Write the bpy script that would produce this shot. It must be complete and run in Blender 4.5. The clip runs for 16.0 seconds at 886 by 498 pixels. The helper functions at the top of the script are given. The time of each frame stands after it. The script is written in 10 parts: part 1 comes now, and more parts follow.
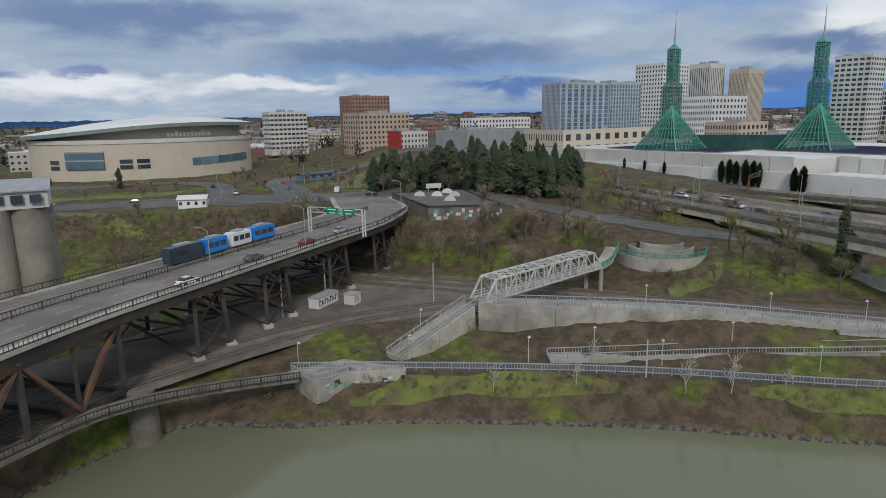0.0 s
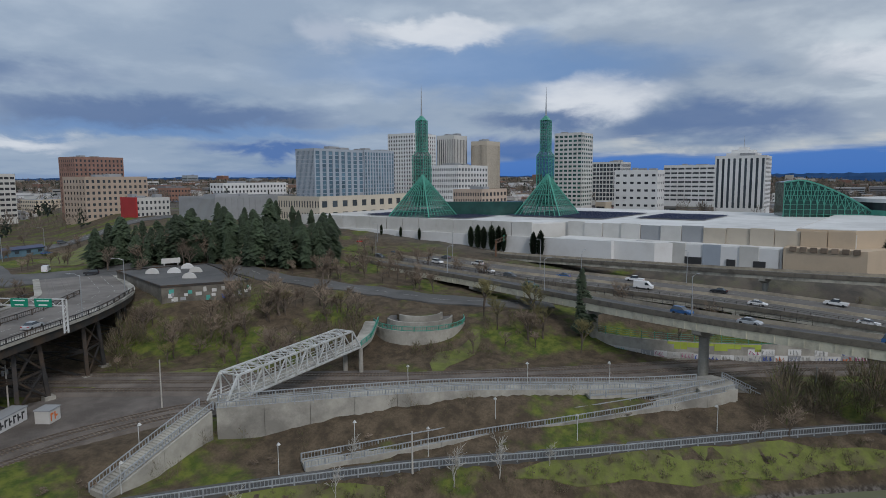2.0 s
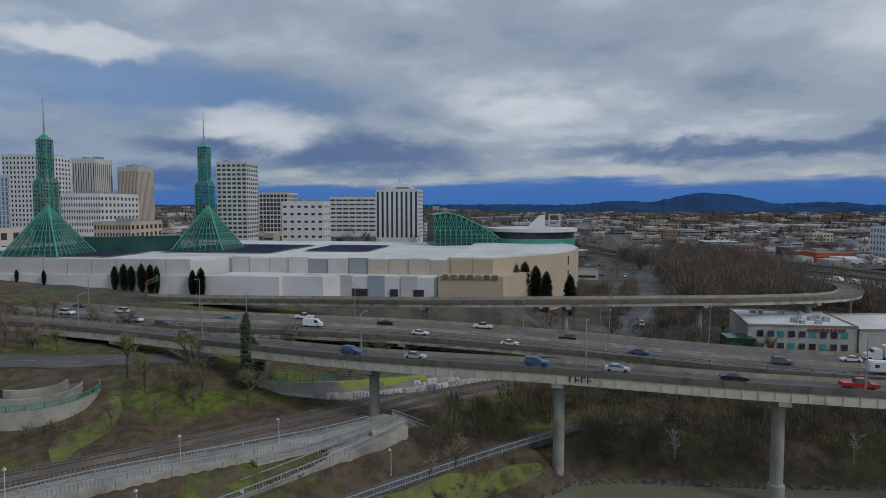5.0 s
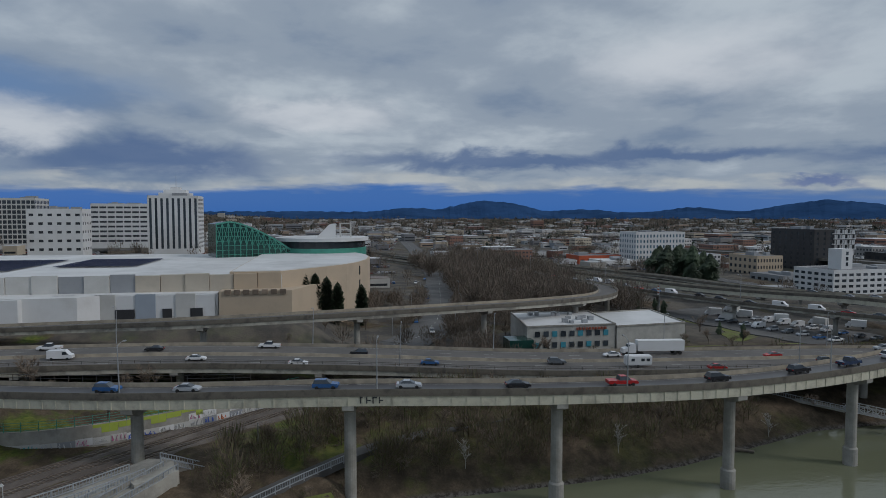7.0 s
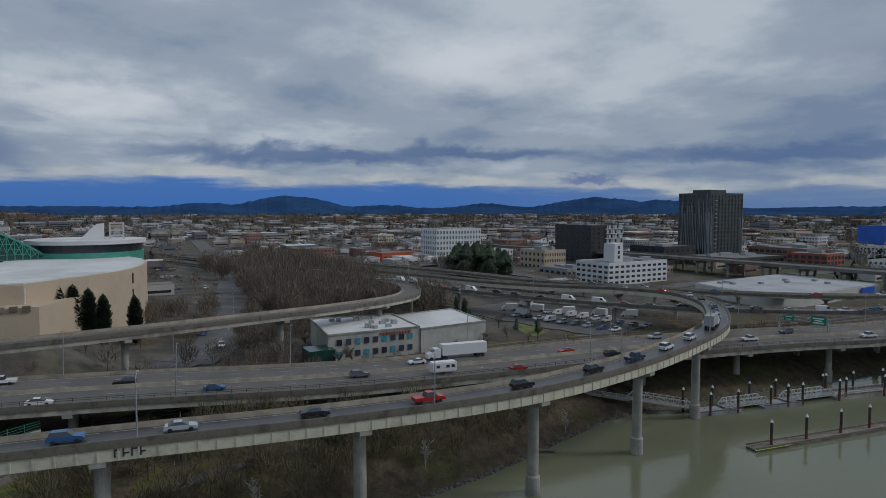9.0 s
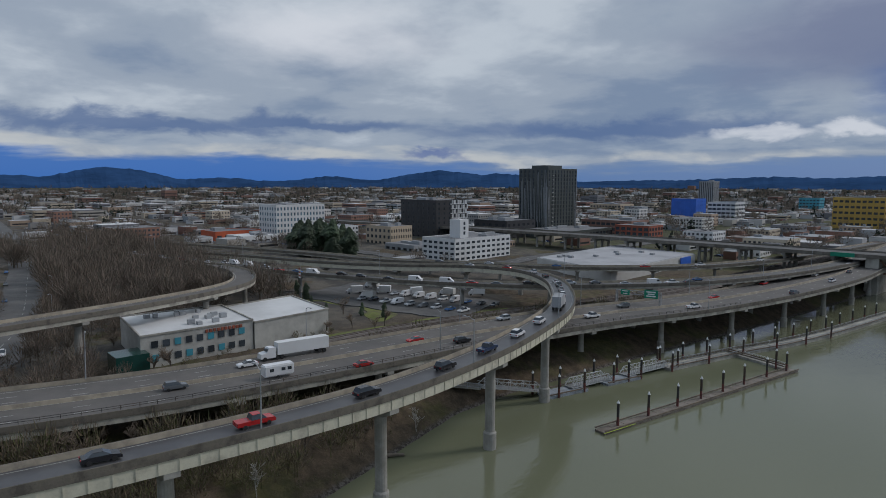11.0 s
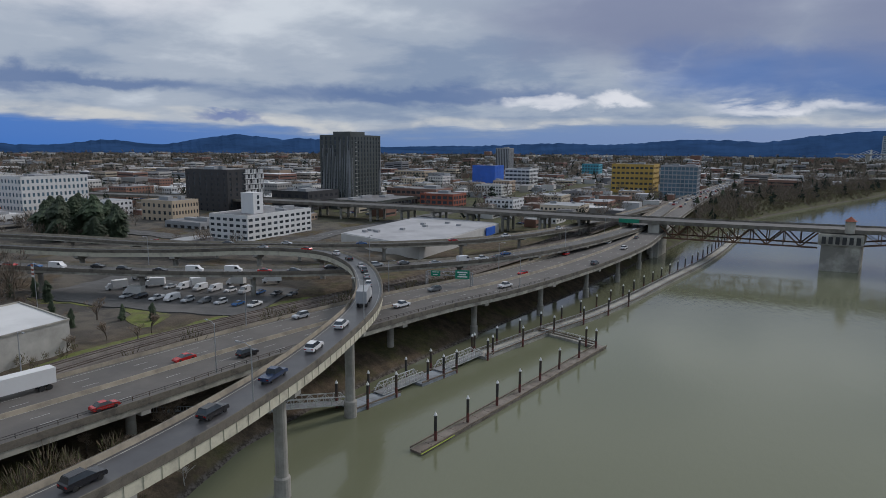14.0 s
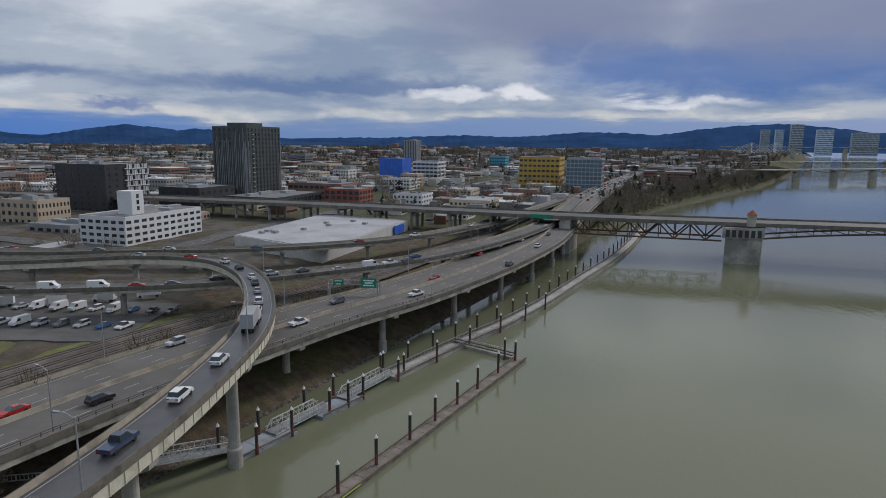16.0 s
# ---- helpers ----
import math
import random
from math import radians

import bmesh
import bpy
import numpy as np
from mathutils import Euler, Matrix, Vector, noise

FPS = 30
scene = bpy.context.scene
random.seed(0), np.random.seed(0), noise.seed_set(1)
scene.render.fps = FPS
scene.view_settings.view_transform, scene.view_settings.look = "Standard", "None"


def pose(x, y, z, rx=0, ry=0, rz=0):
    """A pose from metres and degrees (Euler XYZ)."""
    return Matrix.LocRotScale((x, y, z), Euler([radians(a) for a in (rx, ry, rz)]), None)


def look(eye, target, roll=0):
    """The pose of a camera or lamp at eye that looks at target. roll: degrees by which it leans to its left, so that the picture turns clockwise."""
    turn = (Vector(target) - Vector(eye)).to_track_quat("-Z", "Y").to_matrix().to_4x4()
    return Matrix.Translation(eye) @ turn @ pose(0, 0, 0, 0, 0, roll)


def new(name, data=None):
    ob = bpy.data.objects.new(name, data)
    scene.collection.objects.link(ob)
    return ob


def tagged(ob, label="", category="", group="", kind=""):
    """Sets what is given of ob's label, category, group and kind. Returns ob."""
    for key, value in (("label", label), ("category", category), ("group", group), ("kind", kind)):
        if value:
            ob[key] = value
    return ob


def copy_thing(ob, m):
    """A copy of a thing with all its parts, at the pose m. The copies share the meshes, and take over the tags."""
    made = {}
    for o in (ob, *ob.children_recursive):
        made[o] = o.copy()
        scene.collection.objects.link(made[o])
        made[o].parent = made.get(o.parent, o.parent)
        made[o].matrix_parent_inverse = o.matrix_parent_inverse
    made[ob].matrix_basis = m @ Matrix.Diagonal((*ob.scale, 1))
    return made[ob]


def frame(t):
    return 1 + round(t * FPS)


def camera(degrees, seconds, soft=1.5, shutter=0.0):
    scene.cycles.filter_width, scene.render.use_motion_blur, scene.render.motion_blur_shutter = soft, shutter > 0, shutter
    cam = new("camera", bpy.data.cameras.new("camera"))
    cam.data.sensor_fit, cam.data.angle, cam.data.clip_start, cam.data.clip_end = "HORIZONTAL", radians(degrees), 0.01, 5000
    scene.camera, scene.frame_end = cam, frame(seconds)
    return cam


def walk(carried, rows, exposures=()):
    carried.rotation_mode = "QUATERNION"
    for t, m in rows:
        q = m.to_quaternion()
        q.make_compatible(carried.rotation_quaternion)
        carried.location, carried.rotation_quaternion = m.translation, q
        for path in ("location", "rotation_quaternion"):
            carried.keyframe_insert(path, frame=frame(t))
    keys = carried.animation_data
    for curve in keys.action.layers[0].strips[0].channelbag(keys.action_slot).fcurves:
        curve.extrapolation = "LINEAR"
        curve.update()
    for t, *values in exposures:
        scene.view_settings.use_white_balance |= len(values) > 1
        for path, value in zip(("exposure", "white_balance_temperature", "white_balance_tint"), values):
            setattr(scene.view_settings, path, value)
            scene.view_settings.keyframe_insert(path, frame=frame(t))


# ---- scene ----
cam = camera(70.22, 16.0, 0.9)
# seconds, eye x y z, heading to the left of +y, tilt up, lean
PATH = [
    (0.0, -1.03, -17.34, 50.52, -30.48, -11.85, -1.00),
    (0.5, 1.53, -14.94, 50.82, -36.28, -9.11, -0.78),
    (1.0, 4.27, -12.57, 51.04, -41.90, -7.63, -0.63),
    (1.5, 7.18, -10.45, 51.21, -47.00, -6.95, -0.52),
    (2.0, 10.19, -8.51, 51.38, -51.93, -6.35, -0.36),
    (2.5, 13.06, -7.04, 51.60, -56.84, -5.76, -0.27),
    (3.0, 15.59, -5.99, 51.83, -61.74, -5.36, -0.23),
    (3.5, 17.62, -5.39, 52.09, -66.64, -5.10, -0.20),
    (4.0, 19.34, -5.05, 52.32, -71.56, -4.63, -0.10),
    (6.5, 26.20, -5.69, 53.27, -95.40, -3.22, -0.01),
    (7.0, 28.54, -6.26, 53.65, -99.95, -3.18, 0.01),
    (7.5, 31.20, -7.08, 53.99, -104.49, -3.17, 0.03),
    (8.0, 34.22, -8.20, 54.35, -108.99, -3.29, 0.02),
    (8.5, 37.44, -9.63, 54.69, -113.40, -3.40, 0.05),
    (9.0, 40.70, -11.42, 55.17, -117.69, -3.60, 0.07),
    (11.5, 56.40, -24.41, 57.19, -135.04, -6.66, 0.16),
    (12.0, 59.27, -27.91, 57.60, -138.73, -7.18, 0.18),
    (12.5, 62.06, -31.58, 57.90, -142.26, -7.67, 0.22),
    (13.0, 64.77, -35.49, 58.20, -144.79, -8.16, 0.24),
    (13.5, 67.37, -39.58, 58.54, -146.95, -8.67, 0.28),
    (14.0, 69.83, -43.78, 58.90, -149.14, -9.09, 0.36),
    (14.5, 72.15, -48.08, 59.22, -151.23, -9.48, 0.38),
    (15.0, 74.29, -52.43, 59.46, -153.32, -9.69, 0.40),
    (15.5, 76.39, -56.92, 59.67, -155.46, -9.76, 0.46),
    (16.0, 78.44, -61.52, 59.83, -157.49, -9.77, 0.51),
]
walk(cam, [(t, pose(x, y, z) @ pose(0, 0, 0, 90 + p, 0, h) @ pose(0, 0, 0, 0, 0, r)) for t, x, y, z, h, p, r in PATH],
     [(0.0, 0.46, 6650, 13), (2.0, 0.2, 6350, 13), (4.0, 0.03, 6250, 13), (7.0, -0.15, 6250, 12), (9.5, -0.08, 6250, 13), (12.5, 0.18, 6400, 15), (16.0, 0.33, 6550, 16)])

# ---- world and light ----
world = bpy.data.worlds.new("sky")
scene.world = world
world.use_nodes = True
wn, wl = world.node_tree.nodes, world.node_tree.links
wn.clear()


def wnode(kind, **kw):
    n = wn.new(kind)
    for k, v in kw.items():
        n.inputs[k].default_value = v
    return n


def wmath(op, a, b=None, clamp=False):
    n = wn.new("ShaderNodeMath")
    n.operation, n.use_clamp = op, clamp
    for i, v in enumerate((a, b)):
        if v is None:
            continue
        if isinstance(v, (int, float)):
            n.inputs[i].default_value = v
        else:
            wl.new(v, n.inputs[i])
    return n.outputs[0]


def wmix(f, a, b):
    n = wn.new("ShaderNodeMix")
    n.data_type = "RGBA"
    for i, v in ((0, f), (6, a), (7, b)):
        if isinstance(v, (int, float, tuple)):
            n.inputs[i].default_value = v
        else:
            wl.new(v, n.inputs[i])
    return n.outputs[2]


def wramp(v, lo, hi):
    n = wn.new("ShaderNodeMapRange")
    n.interpolation_type = "SMOOTHSTEP"
    n.inputs[1].default_value, n.inputs[2].default_value = lo, hi
    wl.new(v, n.inputs[0])
    return n.outputs[0]


SUN_EL, SUN_AZ = 38.0, 205.0
sky = wn.new("ShaderNodeTexSky")
sky.sky_type, sky.sun_disc = "NISHITA", False
sky.sun_elevation, sky.sun_rotation = radians(SUN_EL), radians(SUN_AZ)
sky_dim = wn.new("ShaderNodeVectorMath")
sky_dim.operation = "SCALE"
sky_dim.inputs[3].default_value = 0.10
wl.new(sky.outputs[0], sky_dim.inputs[0])
tc = wn.new("ShaderNodeTexCoord")
sep = wn.new("ShaderNodeSeparateXYZ")
wl.new(tc.outputs["Generated"], sep.inputs[0])
up = sep.outputs[2]
# clouds lie on a flat layer overhead: direction / height
lift = wmath("ADD", wmath("MAXIMUM", up, 0.0), 0.16)
flat = wn.new("ShaderNodeCombineXYZ")
wl.new(wmath("DIVIDE", sep.outputs[0], lift), flat.inputs[0])
wl.new(wmath("DIVIDE", sep.outputs[1], lift), flat.inputs[1])
band = wn.new("ShaderNodeCombineXYZ")
wl.new(wmath("MULTIPLY", sep.outputs[0], 4.0), band.inputs[0])
wl.new(wmath("MULTIPLY", sep.outputs[1], 4.0), band.inputs[1])
wl.new(wmath("MULTIPLY", up, 34.0), band.inputs[2])
puffs = wn.new("ShaderNodeCombineXYZ")
wl.new(wmath("MULTIPLY", sep.outputs[0], 9.0), puffs.inputs[0])
wl.new(wmath("MULTIPLY", sep.outputs[1], 9.0), puffs.inputs[1])
wl.new(wmath("MULTIPLY", up, 22.0), puffs.inputs[2])


def wnoise(scale, detail, rough, offset, src=None, warp=0.1):
    m = wn.new("ShaderNodeMapping")
    m.inputs[1].default_value = offset
    wl.new((src or flat).outputs[0], m.inputs[0])
    n = wnode("ShaderNodeTexNoise", Scale=scale, Detail=detail, Roughness=rough, Distortion=warp)
    wl.new(m.outputs[0], n.inputs[0])
    return n.outputs[0]


# compass bearing and height over the horizon, in degrees
c100, s100 = math.cos(radians(100)), math.sin(radians(100))
side_way = wmath("SUBTRACT", wmath("MULTIPLY", sep.outputs[0], c100), wmath("MULTIPLY", sep.outputs[1], s100))
ahead_way = wmath("ADD", wmath("MULTIPLY", sep.outputs[1], c100), wmath("MULTIPLY", sep.outputs[0], s100))
bearing = wmath("ADD", wmath("MULTIPLY", wmath("ARCTAN2", side_way, ahead_way), 57.2958), 100.0)
height = wmath("MULTIPLY", wmath("ARCSINE", up), 57.2958)
big = wnoise(0.9, 3.0, 0.5, (3.1, 1.7, 0.0))
mid = wnoise(0.8, 7.0, 0.50, (0.4, 5.2, 2.0), warp=0.25)
lump = wnoise(1.9, 7.0, 0.55, (7.4, 2.2, 1.0))
streak = wnoise(1.0, 6.0, 0.55, (2.2, 0.3, 0.6), band)
curl = wnoise(1.0, 6.0, 0.58, (1.3, 4.1, 2.2), puffs, 0.3)
curl2 = wnoise(0.45, 5.0, 0.55, (8.3, 0.6, 5.2), puffs, 0.3)
spot = wn.new("ShaderNodeCombineXYZ")
wl.new(wmath("ADD", bearing, wmath("MULTIPLY", wmath("SUBTRACT", curl2, 0.5), 17.0)), spot.inputs[0])
wl.new(wmath("ADD", height, wmath("MULTIPLY", wmath("SUBTRACT", curl, 0.5), 4.4)), spot.inputs[1])


def bank_of_cloud(az, el, ra, re, soft=0.45):
    """1 inside an uneven oval at that bearing and height, 0 outside."""
    m = wn.new("ShaderNodeMapping")
    m.inputs[3].default_value = (1 / ra, 1 / re, 0)
    m.inputs[1].default_value = (-az / ra, -el / re, 0)
    wl.new(spot.outputs[0], m.inputs[0])
    n = wn.new("ShaderNodeVectorMath")
    n.operation = "LENGTH"
    wl.new(m.outputs[0], n.inputs[0])
    return wramp(n.outputs["Value"], 1 + soft, 1 - soft)


def most(items):
    v = items[0]
    for w in items[1:]:
        v = wmath("MAXIMUM", v, w)
    return v


tone = wmath("ADD", wmath("MULTIPLY", mid, 0.6), wmath("MULTIPLY", lump, 0.4))
tone = wmath("ADD", tone, wmath("MULTIPLY", wmath("SUBTRACT", curl2, 0.5), 0.28))
tone = wmath("ADD", tone, wmath("MULTIPLY", wmath("MINIMUM", wmath("SUBTRACT", up, 0.13), 0.2), 0.45))
shade = wmix(wramp(tone, 0.36, 0.50), (0.185, 0.25, 0.345, 1), (0.295, 0.355, 0.42, 1))
shade = wmix(wramp(tone, 0.50, 0.66), shade, (0.47, 0.53, 0.57, 1))
shade = wmix(wmath("MULTIPLY", wramp(up, 0.30, 0.6), 0.8), shade, (0.42, 0.475, 0.52, 1))
# the northern deck is bluer
shade = wmix(wmath("MULTIPLY", wramp(bearing, 80, 35), 0.45), shade, (0.21, 0.30, 0.42, 1))
# dark flat bases
dark_base = most([bank_of_cloud(*v) for v in ((75, 4.6, 9, 1.5, 0.6), (107, 4.7, 13, 0.75, 0.6), (120, 5.2, 10, 0.7, 0.6), (146, 4.6, 14, 0.9, 0.6), (28, 5.2, 12, 1.3, 0.6), (60, 5.0, 5, 0.8, 0.6), (8, 8, 12, 1.2, 0.7))])
sky_col = wmix(wmath("MULTIPLY", dark_base, 0.85), shade, (0.09, 0.15, 0.28, 1))
# openings to the blue
gap_blue = most([bank_of_cloud(*v) for v in ((174, 6.3, 8, 2.4, 0.5), (185, 6.2, 12, 2.5, 0.5), (197, 5.0, 10, 2.0, 0.5), (167, 8.0, 3.5, 1.8, 0.6), (59, 2.2, 5, 1.2, 0.6), (36, 2.6, 4, 0.6, 0.7))])
sky_col = wmix(wmath("MULTIPLY", gap_blue, 0.85), sky_col, (0.05, 0.125, 0.32, 1))
gap_pale = most([bank_of_cloud(*v) for v in ((56, 9.6, 15, 2.0, 0.7), (30, 4.0, 14, 0.6, 0.8))])
sky_col = wmix(wmath("MULTIPLY", gap_pale, 0.75), sky_col, (0.125, 0.235, 0.43, 1))
gloom = most([bank_of_cloud(*v) for v in ((168, 11, 13, 3.6, 0.7), (190, 10, 14, 3.6, 0.7))])
sky_col = wmix(wmath("MULTIPLY", gloom, 0.95), sky_col, (0.165, 0.20, 0.295, 1))
# sunlit cumulus
white = most([bank_of_cloud(*v) for v in ((51, 12.4, 5.8, 1.35, 0.35), (64.5, 7.0, 4.8, 1.6, 0.5), (88.4, 8.6, 5.5, 1.4, 0.5), (158.4, 3.9, 3.2, 0.6, 0.5), (164.0, 4.2, 1.8, 0.6, 0.5), (177, 3.4, 5, 0.5, 0.6), (16, 2.8, 6, 0.6, 0.6), (3, 2.8, 8, 1.0, 0.7), (122, 12.5, 8, 2.2, 0.8))])
sky_col = wmix(wmath("MULTIPLY", white, wmath("ADD", wmath("MULTIPLY", wramp(lump, 0.3, 0.6), 0.35), 0.5)), sky_col, (0.60, 0.635, 0.66, 1))
wisp = bank_of_cloud(42, 12.6, 2.4, 1.3, 0.6)
sky_col = wmix(wmath("MULTIPLY", wisp, 0.4), sky_col, (0.5, 0.54, 0.6, 1))
# along the horizon: a cream strip of far cloud over clear deep blue
edge = wn.new("ShaderNodeMapRange")
edge.inputs[1].default_value, edge.inputs[2].default_value = -20.0, 220.0
wl.new(bearing, edge.inputs[0])
rim = wn.new("ShaderNodeValToRGB")
els = rim.color_ramp.elements
for k, (az, v) in enumerate(((0, 0.0), (40, 0.10), (66, 0.21), (90, 0.24), (112, 0.235), (124, 0.17), (148, 0.15), (170, 0.18), (205, 0.16))):
    if k >= 2:
        els.new(0.5)
for k, (az, v) in enumerate(((0, 0.0), (40, 0.10), (66, 0.21), (90, 0.24), (112, 0.235), (124, 0.17), (148, 0.15), (170, 0.18), (205, 0.16))):
    els[k].position, els[k].color = (az + 20) / 240, (v, v, v, 1)
wl.new(edge.outputs[0], rim.inputs[0])
brim = wmath("MULTIPLY", rim.outputs[0], 10.0)
over = wmath("SUBTRACT", wmath("ADD", height, wmath("MULTIPLY", wmath("SUBTRACT", streak, 0.5), 3.4)), wmath("ADD", brim, wmath("MULTIPLY", wmath("SUBTRACT", curl2, 0.5), 2.4)))
cream = wmath("MULTIPLY", wmath("MULTIPLY", wramp(over, -0.1, 0.25), wramp(over, 1.35, 0.6)), wramp(bearing, 58, 70))
sky_col = wmix(wmath("MULTIPLY", cream, wmath("ADD", wmath("MULTIPLY", wramp(curl, 0.4, 0.62), 0.6), 0.25)), sky_col, (0.48, 0.505, 0.49, 1))
blue = wmix(wramp(bearing, 112, 150), (0.028, 0.135, 0.42, 1), (0.085, 0.18, 0.37, 1))
blue = wmix(0.08, blue, sky_dim.outputs[0])
sky_col = wmix(wmath("MULTIPLY", wramp(over, 0.45, -0.5), wramp(bearing, 5, 60)), sky_col, blue)
rag = most([bank_of_cloud(*v) for v in ((129.8, 2.5, 3.0, 0.4, 0.5), (-2, 3.6, 2.0, 0.5, 0.5), (3.2, 3.8, 1.6, 0.5, 0.5))])
clouds = wmix(wmath("MULTIPLY", rag, 0.8), sky_col, (0.11, 0.165, 0.33, 1))
bg = wn.new("ShaderNodeBackground")
bg.inputs[1].default_value = 1.0
wl.new(clouds, bg.inputs[0])
wo = wn.new("ShaderNodeOutputWorld")
wl.new(bg.outputs[0], wo.inputs[0])
sun = new("sun", bpy.data.lights.new("sun", "SUN"))
sun.data.energy, sun.data.angle, sun.data.color = 1.15, radians(12), (1.0, 0.97, 0.93)
sun.matrix_world = look((0, 0, 300), Vector((0, 0, 300)) - Vector((math.sin(radians(SUN_AZ)) * math.cos(radians(SUN_EL)), math.cos(radians(SUN_AZ)) * math.cos(radians(SUN_EL)), math.sin(radians(SUN_EL)))))
scene.view_settings.exposure = 0.0


# ---- materials ----
def mat(name, color, rough=0.8, metal=0.0, var=0.25, scale=0.5, fine=6.0, bump=0.0, dirt=None, dirt_scale=0.08, rand=0.0, spec=0.5):
    m = bpy.data.materials.new(name)
    m.use_nodes = True
    nt = m.node_tree
    b = nt.nodes["Principled BSDF"]
    b.inputs["Roughness"].default_value, b.inputs["Metallic"].default_value = rough, metal
    b.inputs["Specular IOR Level"].default_value = spec
    geo = nt.nodes.new("ShaderNodeNewGeometry")

    def nz(s, d):
        n = nt.nodes.new("ShaderNodeTexNoise")
        n.inputs["Scale"].default_value, n.inputs["Detail"].default_value, n.inputs["Roughness"].default_value = s, d, 0.65
        nt.links.new(geo.outputs["Position"], n.inputs["Vector"])
        return n.outputs[0]

    def mixc(f, a, bb, kind="MIX"):
        n = nt.nodes.new("ShaderNodeMix")
        n.data_type, n.blend_type = "RGBA", kind
        for i, v in ((0, f), (6, a), (7, bb)):
            if isinstance(v, (int, float, tuple)):
                n.inputs[i].default_value = v
            else:
                nt.links.new(v, n.inputs[i])
        return n.outputs[2]

    def rng(v, lo, hi, a=0.0, c=1.0):
        n = nt.nodes.new("ShaderNodeMapRange")
        for i, x in enumerate((lo, hi, a, c)):
            n.inputs[i + 1].default_value = x
        nt.links.new(v, n.inputs[0])
        return n.outputs[0]

    c = (*color, 1)
    dark = (*(v * (1 - var) for v in color), 1)
    light = (*(min(1.0, v * (1 + var * 0.7)) for v in color), 1)
    n1, n2 = nz(scale, 4), nz(fine, 3)
    col = mixc(rng(n1, 0.32, 0.68), dark, light)
    col = mixc(rng(n2, 0.35, 0.75, 0.0, 0.6), col, c)
    if dirt:
        n3 = nz(dirt_scale, 6)
        col = mixc(rng(n3, 0.46, 0.62, 0.0, 0.8), col, (*dirt, 1))
    if rand:
        oi = nt.nodes.new("ShaderNodeObjectInfo")
        hs = nt.nodes.new("ShaderNodeHueSaturation")
        nt.links.new(rng(oi.outputs["Random"], 0, 1, 1 - rand, 1 + rand), hs.inputs["Value"])
        nt.links.new(col, hs.inputs["Color"])
        col = hs.outputs[0]
    nt.links.new(col, b.inputs["Base Color"])
    if bump:
        bp = nt.nodes.new("ShaderNodeBump")
        bp.inputs["Strength"].default_value, bp.inputs["Distance"].default_value = bump, 0.3
        nt.links.new(n2, bp.inputs["Height"])
        nt.links.new(bp.outputs[0], b.inputs["Normal"])
    return m


M = {}
M["concrete"] = mat("concrete", (0.38, 0.362, 0.315), 0.85, var=0.3, scale=0.25, fine=3.0, bump=0.2, dirt=(0.17, 0.16, 0.14))
M["old_concrete"] = mat("stained_old_concrete", (0.17, 0.155, 0.13), 0.9, var=0.35, scale=0.3, fine=3.0, bump=0.2, dirt=(0.09, 0.08, 0.065), dirt_scale=0.2)
M["ramp_fascia"] = mat("ramp_fascia", (0.42, 0.395, 0.33), 0.85, var=0.3, scale=0.3, fine=3.0, dirt=(0.16, 0.15, 0.13), dirt_scale=0.2)
M["girder"] = mat("girder_concrete", (0.62, 0.585, 0.46), 0.85, var=0.25, scale=0.3, fine=3.0, dirt=(0.36, 0.33, 0.26), dirt_scale=0.3)
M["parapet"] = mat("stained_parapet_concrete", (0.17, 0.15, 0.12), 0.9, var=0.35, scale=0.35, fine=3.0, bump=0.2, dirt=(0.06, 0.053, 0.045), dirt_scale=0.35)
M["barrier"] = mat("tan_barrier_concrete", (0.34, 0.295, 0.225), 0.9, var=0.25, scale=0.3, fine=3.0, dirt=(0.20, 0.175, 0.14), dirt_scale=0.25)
M["g_yellow"] = mat("graffiti_yellow", (0.38, 0.46, 0.07), 0.7, var=0.1)
M["g_orange"] = mat("graffiti_orange", (0.65, 0.16, 0.03), 0.7, var=0.2)
M["g_blue"] = mat("graffiti_blue", (0.06, 0.12, 0.45), 0.7, var=0.2)
M["g_green"] = mat("graffiti_green", (0.08, 0.35, 0.30), 0.7, var=0.2)
M["g_pink"] = mat("graffiti_pink", (0.55, 0.15, 0.30), 0.7, var=0.2)
M["roof_rim"] = mat("grey_green_roof_rim", (0.20, 0.25, 0.245), 0.5, 0.2, var=0.2, scale=0.2)
M["bridge_deck"] = mat("worn_bridge_deck", (0.19, 0.172, 0.155), 0.85, var=0.3, scale=0.12, fine=3.0, dirt=(0.12, 0.105, 0.092), dirt_scale=0.08)
M["silo"] = mat("old_silo_concrete", (0.27, 0.245, 0.205), 0.9, var=0.3, scale=0.15, fine=2.0, dirt=(0.16, 0.14, 0.115), dirt_scale=0.1)
M["redend"] = mat("red_wall_panel", (0.38, 0.03, 0.03), 0.6, var=0.15, scale=0.1)
M["column"] = mat("column_concrete", (0.33, 0.315, 0.28), 0.85, var=0.25, scale=0.4, fine=3.0, bump=0.2, dirt=(0.2, 0.19, 0.16), dirt_scale=0.15)
M["asphalt"] = mat("asphalt", (0.085, 0.083, 0.08), 0.75, var=0.3, scale=0.12, fine=4.0, bump=0.1, dirt=(0.125, 0.12, 0.113), dirt_scale=0.05)
M["wet_asphalt"] = mat("wet_asphalt", (0.06, 0.06, 0.065), 0.4, var=0.3, scale=0.15, fine=3.0, dirt=(0.09, 0.09, 0.09))
